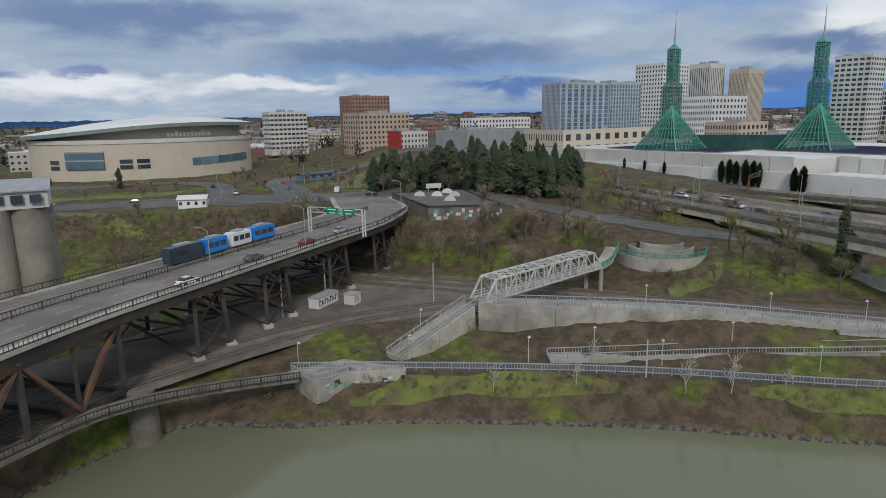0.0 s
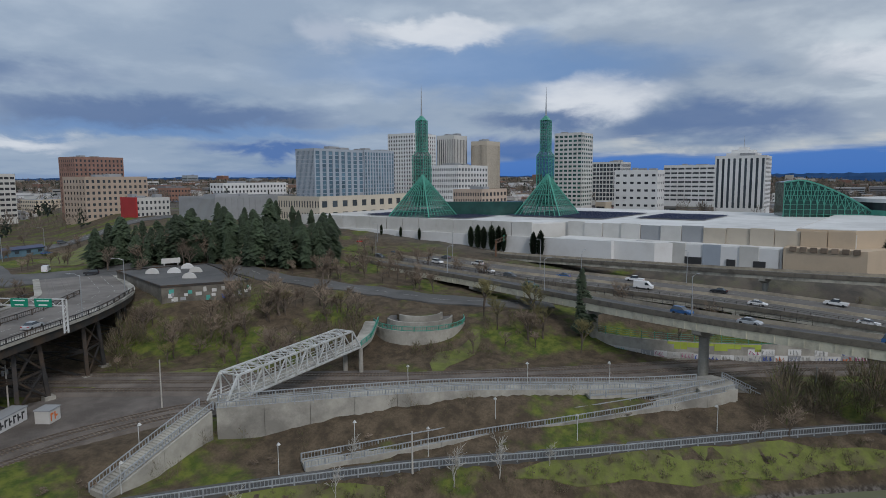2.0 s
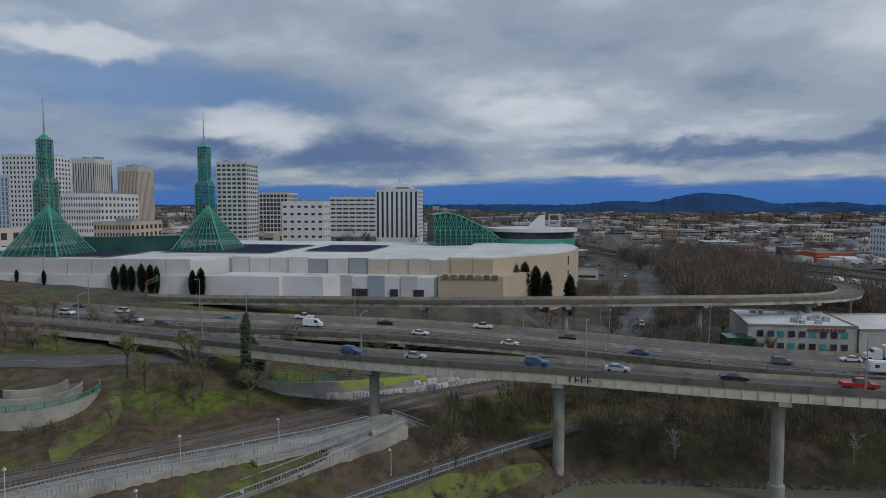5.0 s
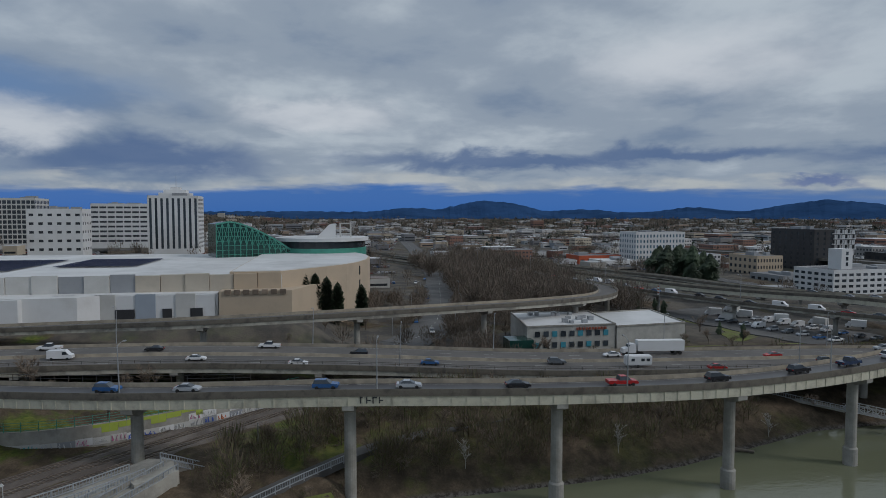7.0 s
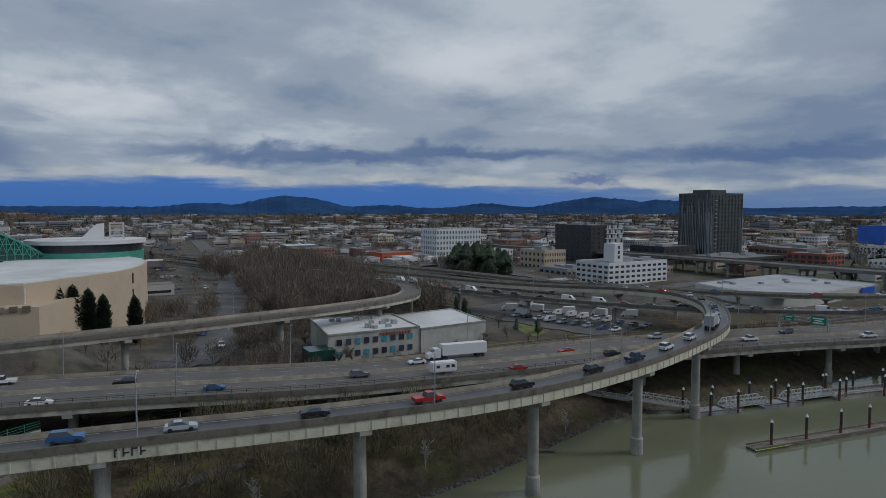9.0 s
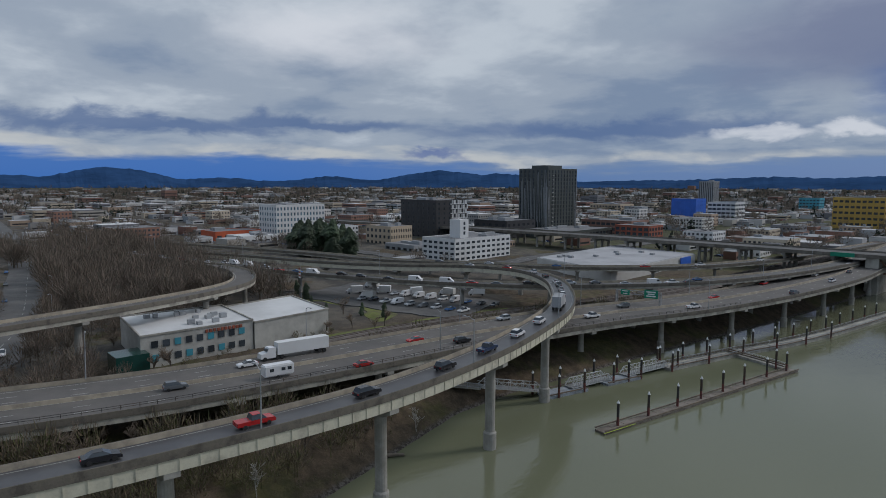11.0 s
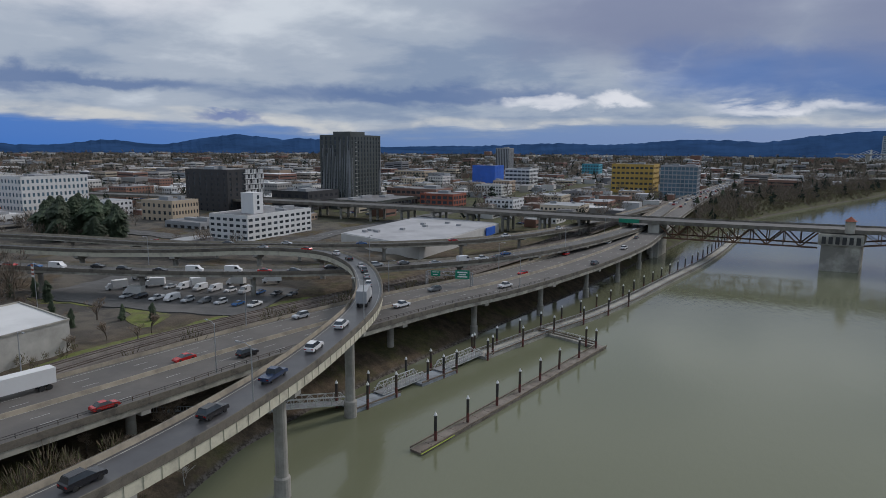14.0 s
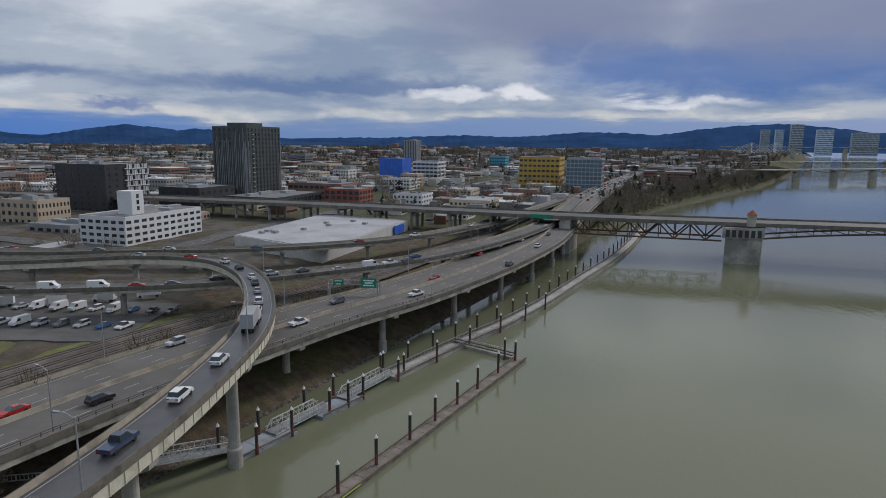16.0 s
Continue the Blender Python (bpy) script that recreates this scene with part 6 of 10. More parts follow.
# ---- railway ----
def railway(name, pts, z_off=0.0):
    e = empty(name, None, "railway track on dark ballast with worn sleepers", "railway", "railway tracks", "structure")
    line = spline(pts, 6.0)
    bm = bmesh.new()
    sweep(bm, line, [(2.4, -0.7), (1.7, 0), (-1.7, 0), (-2.4, -0.7)])
    bmesh.ops.recalc_face_normals(bm, faces=bm.faces)
    part("ballast", bm, "ballast", e)
    for o in (0.72, -0.72):
        bm = bmesh.new()
        sweep(bm, line, [(o + 0.05, 0.02), (o + 0.05, 0.24), (o - 0.05, 0.24), (o - 0.05, 0.02)])
        bmesh.ops.recalc_face_normals(bm, faces=bm.faces)
        part("rail", bm, "rail", e)
    fine_line = spline(pts, 0.75)
    nrm = sides_of(fine_line)
    bm = bmesh.new()
    for p, n in zip(fine_line[:420], nrm[:420]):
        beam(bm, (p[0] + n[0] * 1.25, p[1] + n[1] * 1.25, p[2] + 0.04), (p[0] - n[0] * 1.25, p[1] - n[1] * 1.25, p[2] + 0.04), 0.24, 0.16)
    o_ = part("sleepers", bm, "wood", e)
    o_["kind"] = "stuff"
    return e


MAIN = [(-20, 250, 8.6), (18, 195, 8.5), (50, 146, 8.4), (78, 110, 8.4), (101, 79, 8.4), (126, 52, 8.4), (146, 33, 8.4), (167, 13, 8.5), (184, -12, 8.6), (198, -50, 9.0), (206, -100, 9.2), (208, -142, 9.2), (202, -193, 9.2), (190, -260, 9.4), (186, -360, 9.5), (190, -520, 9.6), (196, -800, 10)]
for o in (0, 5.0, 10.0):
    railway("railway_track", offset(spline(MAIN, 20), o))
railway("railway_track", [(-60, 52, 8.0), (-12, 84, 8.0), (12, 95, 8.0), (36, 101.5, 8.0), (58, 102.5, 8.1), (80, 95, 8.2), (103, 76, 8.3)])
railway("railway_track", [(-62, 57, 8.0), (-14, 89, 8.0), (10, 100, 8.0), (34, 106.5, 8.0), (56, 107, 8.1), (80, 99, 8.2), (106, 74.5, 8.3)])
slab_path("rail_yard", "bare dark dirt and gravel rail yard", [(-44, 80, 7.75), (-8, 100, 7.75), (24, 114, 7.75), (48, 119, 7.75), (80, 106, 7.8), (104, 80, 7.8)], 25, "ballast", 0.8, 6)


# ---- old steel bridge and its approach ----
sb = empty("steel_bridge", None, "old dark steel railway and road bridge with rusty trusses", "steel bridge", kind="structure")
DK = [(-90, 24, 22), (-50, 54, 22), (-12, 91, 22), (8, 106.5, 22), (24, 118.5, 22), (45, 134, 22), (64, 148, 22), (82, 170, 21.2), (91, 194, 20.2), (99, 218, 19.4)]
dk = spline(DK, 5)
for nm, o0, o1, h0, h1, mt in (("roadway", 10.4, -10.4, 0, -0.6, "bridge_deck"), ("sidewalk", -10.4, -12.2, 0.25, -0.4, "concrete"), ("sidewalk", 12.2, 10.4, 0.25, -0.4, "concrete")):
    bm = bmesh.new()
    sweep(bm, dk, [(o0, h0), (o1, h0), (o1, h1), (o0, h1)])
    bmesh.ops.recalc_face_normals(bm, faces=bm.faces)
    part(nm, bm, mt, sb)
for o in (-11.5, -6, 0, 6, 11.5):
    bm = bmesh.new()
    sweep(bm, dk, [(o + 0.25, -0.6), (o + 0.25, -2.2), (o - 0.25, -2.2), (o - 0.25, -0.6)])
    bmesh.ops.recalc_face_normals(bm, faces=bm.faces)
    part("girder", bm, "steel_dark", sb)
for o in (-12.1, 12.1, 1.0):
    railing("railing", offset(spline(DK[1:8], 10), o, 0.2), "dark steel bridge railing beside the road", 1.1, 5.0, "steel_dark", 6)
for o in (3.0, 4.5, 7.2, 8.7):
    bm = bmesh.new()
    sweep(bm, dk, [(o + 0.06, 0.01), (o - 0.06, 0.01), (o - 0.06, 0.05), (o + 0.06, 0.05)])
    bmesh.ops.recalc_face_normals(bm, faces=bm.faces)
    part("tram_rail", bm, "rail", sb)
for o in (-3.3, -7.0):
    bm = bmesh.new()
    for a, b in zip(dk[::2], dk[1::2]):
        d = (b - a)[:2] / np.linalg.norm((b - a)[:2])
        n = (-d[1], d[0])
        q = [bm.verts.new((p[0] + n[0] * (o + w_), p[1] + n[1] * (o + w_), p[2] + 0.008)) for p, w_ in ((a, -0.08), (b, -0.08), (b, 0.08), (a, 0.08))]
        bm.faces.new(q)
    part("lane_line", bm, "paint", sb)
du = Vector((DK[2][0] - DK[1][0], DK[2][1] - DK[1][1], 0)).normalized()
dn = Vector((-du.y, du.x, 0))
for o in (-11.5, 11.5):
    st = Vector((-5.5, 97.5, 0)) + dn * o * 1.0
    for k in range(9):
        p = st - du * (8.6 * k)
        q = st - du * (8.6 * (k + 1))
        bm = bmesh.new()
        beam(bm, (p.x, p.y, 9.5), (p.x, p.y, 20), 0.9 if k % 2 == 0 else 0.6)
        part("post", bm, "steel_dark", sb)
        bm = bmesh.new()
        a, b = ((p.x, p.y, 9.5), (q.x, q.y, 20)) if k % 2 else ((p.x, p.y, 20), (q.x, q.y, 9.5))
        beam(bm, a, b, 0.95, 0.6)
        part("diagonal", bm, "steel_rust", sb)
        bm = bmesh.new()
        beam(bm, (p.x, p.y, 8.9), (q.x, q.y, 8.9), 1.1, 0.7)
        part("bottom_chord", bm, "steel_dark", sb)
        bm = bmesh.new()
        beam(bm, (p.x, p.y, 19.6), (q.x, q.y, 19.6), 1.1, 0.7)
        part("top_chord", bm, "steel_dark", sb)
        if o < 0:
            r_ = dn * 23
            for zz in (8.8, 19.4):
                bm = bmesh.new()
                beam(bm, (p.x, p.y, zz), (p.x + r_.x, p.y + r_.y, zz), 0.8)
                part("floor_beam", bm, "steel_dark", sb)
bm = bmesh.new()
pr = Vector((-3, 96, 0))
for o in (-11, 11):
    c = pr + dn * o
    tube(bm, [(c.x, c.y, -3), (c.x, c.y, 4), (c.x, c.y, 8.6)], [2.6, 2.3, 2.0], 20)
part("pier", bm, "old_concrete", sb)


def tower(u, half=3.4, hw=10.5, zb=8.0):
    i = int(np.argmin(np.abs(np.cumsum(np.r_[0, np.linalg.norm(np.diff(dk[:, :2], axis=0), axis=1)]) - u)))
    p, n = Vector(dk[i]), Vector((*sides_of(dk)[i], 0))
    d = Vector((n.y, -n.x, 0))
    legs = []
    for a in (-1, 1):
        for b in (-1, 1):
            base = Vector((p.x, p.y, zb)) + d * half * a * 1.25 + n * hw * b * 1.02
            topp = Vector((p.x, p.y, 19.9)) + d * half * a + n * hw * b * 0.95
            legs.append((base, topp))
            bm = bmesh.new()
            beam(bm, base, topp, 0.75)
            part("tower_leg", bm, "steel_dark", sb)
            bm = bmesh.new()
            box(bm, base.x - 1, base.y - 1, zb - 1.5, base.x + 1, base.y + 1, zb + 0.5)
            part("footing", bm, "concrete", sb)
    for (i0, i1) in ((0, 1), (2, 3), (0, 2), (1, 3)):
        (a0, a1), (b0, b1) = legs[i0], legs[i1]
        for f0, f1 in ((0.02, 0.5), (0.5, 0.98)):
            bm = bmesh.new()
            beam(bm, a0.lerp(a1, f0), b0.lerp(b1, f1), 0.35)
            part("brace", bm, "steel_dark", sb)
            bm = bmesh.new()
            beam(bm, b0.lerp(b1, f0), a0.lerp(a1, f1), 0.35)
            part("brace", bm, "steel_dark", sb)
            bm = bmesh.new()
            beam(bm, a0.lerp(a1, f1), b0.lerp(b1, f1), 0.4)
            part("strut", bm, "steel_dark", sb)


s_dk = np.cumsum(np.r_[0, np.linalg.norm(np.diff(dk[:, :2], axis=0), axis=1)])
for u in (132, 156, 178, 198, 216):
    tower(u)


def sign_gantry(name, a, b, z0, z1, signs, label, material="steel_white"):
    e = empty(name, None, label, "sign gantry")
    a, b = Vector(a), Vector(b)
    for p in (a, b):
        bm = bmesh.new()
        for q in (Vector((0.35, 0, 0)), Vector((-0.35, 0, 0))):
            tube(bm, [(p.x + q.x, p.y, z0), (p.x + q.x, p.y, z1 + 1.2)], [0.2, 0.18], 8)
        for k in range(6):
            z = z0 + (z1 - z0) * k / 6
            beam(bm, (p.x - 0.35, p.y, z), (p.x + 0.35, p.y, z + 1), 0.1)
        part("upright", bm, material, e)
    bm = bmesh.new()
    for dz in (0, 1.3):
        beam(bm, (a.x, a.y, z1 + dz), (b.x, b.y, z1 + dz), 0.22)
    n = 9
    for k in range(n):
        p, q = a.lerp(b, k / n), a.lerp(b, (k + 1) / n)
        beam(bm, (p.x, p.y, z1 + (1.3 if k % 2 else 0)), (q.x, q.y, z1 + (0 if k % 2 else 1.3)), 0.12)
    part("truss", bm, material, e)
    d = (b - a).normalized()
    for f, w, h, words in signs:
        p = a.lerp(b, f)
        ang = math.degrees(math.atan2(d.y, d.x))
        bm = bmesh.new()
        box(bm, -w / 2, -0.45, -h / 2, w / 2, -0.33, h / 2, 0, pose(p.x, p.y, z1 + 0.6, 0, 0, ang))
        sg = part("sign_panel", bm, "green_sign", e, "green road sign")
        for r_ in range(words):
            bm = bmesh.new()
            ww = w * (0.7 - 0.2 * (r_ % 2))
            zc = h * (0.25 - 0.5 * r_ / max(1, words - 1) if words > 1 else 0)
            box(bm, -ww / 2, -0.49, zc - h * 0.07, ww / 2, -0.452, zc + h * 0.07, 0, pose(p.x, p.y, z1 + 0.6, 0, 0, ang))
            part("lettering_bar", bm, "sign_white", sg)
    return e


sign_gantry("sign_gantry", (51, 138.5, 0), (60, 124.5, 0), 21.8, 27.2, ((0.45, 3.6, 1.7, 2), (0.75, 3.6, 1.7, 2)), "white lattice gantry with green road signs over the road")

# ---- tram on the bridge ----
M["tram_blue"] = mat("tram_blue", (0.02, 0.22, 0.62), 0.35, var=0.1)
M["tram_navy"] = mat("tram_navy", (0.03, 0.055, 0.085), 0.35, var=0.1)


def tram(name, pts, mats, label):
    e = empty(name, None, label, "tram", "coupled trams")
    for k, (a, b) in enumerate(zip(pts, pts[1:])):
        a, b = Vector(a), Vector(b)
        d = (b - a).normalized()
        ang = math.degrees(math.atan2(d.y, d.x))
        L = (b - a).length - 0.5
        g = pose(a.x, a.y, a.z, 0, 0, ang)
        bm = bmesh.new()
        box(bm, 0.2, -1.32, 0.35, L, 1.32, 3.5)
        bmesh.ops.bevel(bm, geom=bm.edges[:], offset=0.22, segments=2, affect="EDGES")
        bmesh.ops.transform(bm, matrix=g, verts=bm.verts)
        body = part("body", bm, mats[k % len(mats)], e)
        for sy in (-1, 1):
            n = max(3, int(L / 2.2))
            for j in range(n):
                bm = bmesh.new()
                x0 = 0.7 + (L - 1.2) * j / n
                box(bm, x0, sy * 1.325 - 0.03, 1.6, x0 + (L - 1.2) / n * 0.82, sy * 1.325 + 0.03, 2.75, 0, g)
                part("window", bm, "glass", body)
        bm = bmesh.new()
        box(bm, L * 0.3, -0.8, 3.5, L * 0.7, 0.8, 3.9, 0, g)
        part("roof_unit", bm, "grey", e)
        bm = bmesh.new()
        for x0 in (1.5, L - 2.5):
            box(bm, x0, -1.0, 0.02, x0 + 1.6, 1.0, 0.5, 0, g)
        part("bogie", bm, "tyre", e)
    return e


tram("tram", [(13.6, 117.2, 22.05), (21.5, 123.2, 22.05), (27.5, 127.8, 22.05)], ["tram_navy", "tram_blue"], "navy and blue articulated light rail tram")
tram("tram", [(28, 128.2, 22.05), (34, 132.7, 22.05), (41, 138, 22.05)], ["white", "tram_blue"], "white and blue articulated light rail tram")

# grain silo
silo = empty("grain_silo", None, "tall pale concrete grain silo with a metal head house", "silo")
for k, (x, y) in enumerate(((-16, 140), (-9.5, 141.5), (-15, 147), (-8.5, 148.5))):
    bm = bmesh.new()
    tube(bm, [(x, y, 5), (x, y, 33.4)], [3.7, 3.7], 28)
    part("silo_drum", bm, "silo", silo)
bm = bmesh.new()
prism(bm, [(-20, 137), (-5.4, 138.0), (-5, 150), (-19, 151)], 33.4, 37.3)
bmesh.ops.recalc_face_normals(bm, faces=bm.faces)
part("head_house", bm, "offwhite", silo)
bm = bmesh.new()
for q in ([(-20.6, 136.4, 37.2), (-4.8, 137.4, 37.2), (-4.6, 144, 39.2), (-19.8, 144, 39.2)], [(-19.8, 144, 39.2), (-4.6, 144, 39.2), (-4.4, 150.6, 37.2), (-19.4, 151.6, 37.2)]):
    up4 = [bm.verts.new(v) for v in q]
    lo4 = [bm.verts.new((v[0], v[1], v[2] - 0.3)) for v in q]
    bm.faces.new(up4)
    bm.faces.new(lo4[::-1])
    for k in range(4):
        bm.faces.new((up4[k], lo4[k], lo4[(k + 1) % 4], up4[(k + 1) % 4]))
bmesh.ops.recalc_face_normals(bm, faces=bm.faces)
part("house_roof", bm, "galv", silo)
for k in range(4):
    bm = bmesh.new()
    box(bm, -18.5 + 3.3 * k, 136.9, 34.6, -16.4 + 3.3 * k, 137.4, 36.3)
    part("window", bm, "glass", silo)


# ---- road bridge to the south ----
rb = empty("road_bridge", None, "long road bridge with rusty deck truss and stone pier", "road bridge", kind="structure")
BR = [(700, -352, 17), (480, -380, 19), (400, -388, 19.5), (298, -399, 19.6), (145, -409.5, 19.6), (60, -419.5, 19.8), (-20, -430, 20), (-200, -453, 20), (-420, -482, 20)]
br = spline(BR, 8)
for nm, prof, mt in (("roadway", [(11, 0), (-11, 0), (-11, -0.8), (11, -0.8)], "asphalt"), ("parapet", [(12, -1.0), (12, 0.9), (11.7, 0.9), (11.4, -1.0)], "old_concrete"), ("parapet", [(-11.4, -1.0), (-11.7, 0.9), (-12, 0.9), (-12, -1.0)], "old_concrete")):
    bm = bmesh.new()
    sweep(bm, br, prof)
    bmesh.ops.recalc_face_normals(bm, faces=bm.faces)
    part(nm, bm, mt, rb)
for sy in (-9, 9):
    a, b = Vector((145, -409.5 - sy, 11.0)), Vector((69, -418.5 - sy, 10.6))
    n = 10
    P = [a.lerp(b, k / n) for k in range(n + 1)]
    for k in range(n):
        bm = bmesh.new()
        beam(bm, P[k], P[k + 1], 0.8)
        part("bottom_chord", bm, "steel_rust", rb)
        bm = bmesh.new()
        p0, p1 = (P[k], P[k + 1] + Vector((0, 0, 7.6))) if k % 2 else (P[k] + Vector((0, 0, 7.6)), P[k + 1])
        beam(bm, p0, p1, 0.7)
        part("diagonal", bm, "steel_rust", rb)
        bm = bmesh.new()
        beam(bm, P[k], P[k] + Vector((0, 0, 7.8)), 0.5)
        part("post", bm, "steel_rust", rb)
    for k in range(12):
        f0, f1 = k / 12, (k + 1) / 12
        q0, q1 = Vector((50, -421.5 - sy, 0)).lerp(Vector((-40, -432.5 - sy, 0)), f0), Vector((50, -421.5 - sy, 0)).lerp(Vector((-40, -432.5 - sy, 0)), f1)
        z0, z1 = 12.5 + 5.6 * (1 - (1 - f0) ** 2), 12.5 + 5.6 * (1 - (1 - f1) ** 2)
        bm = bmesh.new()
        beam(bm, (q0.x, q0.y, z0), (q1.x, q1.y, z1), 0.8)
        beam(bm, (q0.x, q0.y, z0), (q0.x, q0.y, 18.5), 0.4)
        beam(bm, (q0.x, q0.y, 18.5), (q1.x, q1.y, z1), 0.35)
        part("arch_rib", bm, "steel_rust", rb)
bm = bmesh.new()
prism(bm, [(67.5, -404), (51, -406.5), (48, -436), (64.5, -434)], -4, 13)
bmesh.ops.recalc_face_normals(bm, faces=bm.faces)
part("pier", bm, "concrete", rb)
bm = bmesh.new()
prism(bm, [(69, -403), (50, -405.5), (47, -437), (66, -435)], 13, 18.3)
bmesh.ops.recalc_face_normals(bm, faces=bm.faces)
part("pier_house", bm, "concrete", rb)
# black blocks on the wall stand in for the shade inside the arches
for k in range(6):
    bm = bmesh.new()
    x = 66.5 - k * 2.9
    box(bm, x - 0.9, -404.2 - k * 0.42, 13.6, x + 0.9, -403.0 - k * 0.42, 17.2)
    part("arch_recess", bm, "black", rb)
bm = bmesh.new()
prism(bm, [(56 + 2.2 * math.cos(t), -407 + 2.2 * math.sin(t)) for t in np.linspace(0, 2 * math.pi, 8, endpoint=False)], 19, 25)
part("control_tower", bm, "concrete", rb)
bm = bmesh.new()
q = [bm.verts.new((56 + 2.8 * math.cos(t), -407 + 2.8 * math.sin(t), 25)) for t in np.linspace(0, 2 * math.pi, 8, endpoint=False)]
t_ = bm.verts.new((56, -407, 27.4))
for k in range(8):
    bm.faces.new((q[k], q[(k + 1) % 8], t_))
part("tower_roof", bm, "redbrick", rb)
for k in range(10):
    x = 165 + k * 24
    y = float(np.interp(x, [145, 298, 400, 480, 700], [-409.5, -399, -388, -380, -352]))
    for sy in (-8, 0, 8):
        bm = bmesh.new()
        tube(bm, [(x, y - sy, 3), (x, y - sy, 18)], [1.0, 0.9], 10)
        part("column", bm, "column", rb)
    bm = bmesh.new()
    box(bm, x - 1, y - 10.5, 16.8, x + 1, y + 10.5, 18.8)
    part("bent_cap", bm, "column", rb)
bm = bmesh.new()
prism(bm, [(144, -398), (150, -398.6), (150, -421), (144, -420)], -3, 18.6)
bmesh.ops.recalc_face_normals(bm, faces=bm.faces)
part("abutment", bm, "concrete", rb)
bm = bmesh.new()
box(bm, -5.5, -0.2, -1.1, 5.5, 0.2, 1.1, 0, pose(160, -396.2, 19.6, 0, 0, 4))
part("sign_panel", bm, "green_sign", rb, "green road sign on the parapet")


def far_bridge(name, label, a, b, z, piers, arch=0.0):
    e = empty(name, None, label, "bridge", kind="structure")
    a, b = Vector((*a, z)), Vector((*b, z))
    bm = bmesh.new()
    sweep(bm, np.array([tuple(a.lerp(b, k / 12)) for k in range(13)]), [(9, 0), (-9, 0), (-9, -2), (9, -2)])
    bmesh.ops.recalc_face_normals(bm, faces=bm.faces)
    part("deck", bm, "concrete", e)
    for f in piers:
        p = a.lerp(b, f)
        bm = bmesh.new()
        box(bm, p.x - 5, p.y - 9, -3, p.x + 5, p.y + 9, z - 2)
        part("pier", bm, "concrete", e)
    for k in range(16):
        p, q = a.lerp(b, 0.1 + 0.05 * k), a.lerp(b, 0.15 + 0.05 * k)
        bm = bmesh.new()
        beam(bm, (p.x, p.y + 9, z - 2 - 4 * (k % 2)), (q.x, q.y + 9, z - 2 - 4 * ((k + 1) % 2)), 0.9)
        part("truss_member", bm, "steel_dark", e)
    return e


far_bridge("river_bridge", "distant road bridge on stone piers", (60, -1165), (-420, -1560), 18, (0.25, 0.38, 0.52, 0.7))
far_bridge("river_bridge", "distant low truss bridge over the river", (-20, -1690), (-620, -2080), 19, (0.2, 0.35, 0.5, 0.66))
far_bridge("high_bridge", "distant high grey steel bridge over the river", (40, -2300), (-620, -2150), 50, (0.12, 0.3, 0.5, 0.7))
cb = empty("cable_bridge", None, "distant white cable-stayed bridge", "bridge", kind="structure")
for x, y in ((-60, -2540), (-140, -2600)):
    bm = bmesh.new()
    beam(bm, (x, y, 0), (x, y, 62), 5)
    part("pylon", bm, "white", cb)
    bm = bmesh.new()
    for k in range(1, 9):
        for sg in (-1, 1):
            beam(bm, (x, y, 22 + 5 * k), (x + sg * 13 * k, y + sg * 10 * k, 20), 0.7)
    part("cable_fan", bm, "white", cb)

# ---- floating walkway, docks and piles ----
M["dock_deck"] = mat("wet_dock_boards", (0.15, 0.125, 0.10), 0.7, var=0.35, scale=0.4, fine=3.0, dirt=(0.24, 0.21, 0.18), dirt_scale=0.25)
M["float_grey"] = mat("blue_grey_float", (0.30, 0.33, 0.36), 0.7, var=0.2, scale=0.4, dirt=(0.2, 0.21, 0.22), dirt_scale=0.3)
M["pile_red"] = mat("rusted_pile", (0.16, 0.05, 0.04), 0.7, 0.1, var=0.35, scale=0.8, dirt=(0.06, 0.045, 0.04), dirt_scale=0.6)


def pile(x, y, top=6.3):
    e = empty("mooring_pile", pose(x, y, 0), "dark rusty steel mooring pile with a white conical cap", "pile", "mooring piles")
    bm = bmesh.new()
    tube(bm, [(0, 0, -3), (0, 0, 2.6)], [0.32, 0.32], 10)
    part("lower_shaft", bm, "pile_red", e)
    bm = bmesh.new()
    tube(bm, [(0, 0, 2.6), (0, 0, top - 0.5)], [0.315, 0.315], 10)
    part("upper_shaft", bm, "steel_dark", e)
    bm = bmesh.new()
    tube(bm, [(0, 0, top - 0.5), (0, 0, top - 0.35), (0, 0, top + 0.3)], [0.36, 0.36, 0.04], 10)
    part("cap", bm, "sign_white", e)
    return e


def float_dock(name, label, pts, width, material="concrete", step=4.0, ztop=0.75):
    e = empty(name, None, label, "dock")
    line = spline([(x, y, ztop) for x, y in pts], step)
    nrm = sides_of(line)
    for a, b, n0, n1 in zip(line, line[1:], nrm, nrm[1:]):
        w = width / 2
        a2, b2 = a + (b - a) * 0.012, b - (b - a) * 0.012
        bm = bmesh.new()
        poly = [(a2[0] + n0[0] * w, a2[1] + n0[1] * w), (a2[0] - n0[0] * w, a2[1] - n0[1] * w), (b2[0] - n1[0] * w, b2[1] - n1[1] * w), (b2[0] + n1[0] * w, b2[1] + n1[1] * w)]
        prism(bm, poly, -0.5, ztop)
        bmesh.ops.recalc_face_normals(bm, faces=bm.faces)
        part("float_section", bm, material, e)
    for o in (width / 2, -width / 2):
        bm = bmesh.new()
        sweep(bm, line, [(o + 0.1, ztop - 0.3), (o + 0.1, ztop + 0.05), (o - 0.1, ztop + 0.05), (o - 0.1, ztop - 0.3)])
        bmesh.ops.recalc_face_normals(bm, faces=bm.faces)
        part("edge_timber", bm, "wood", e)
    return e


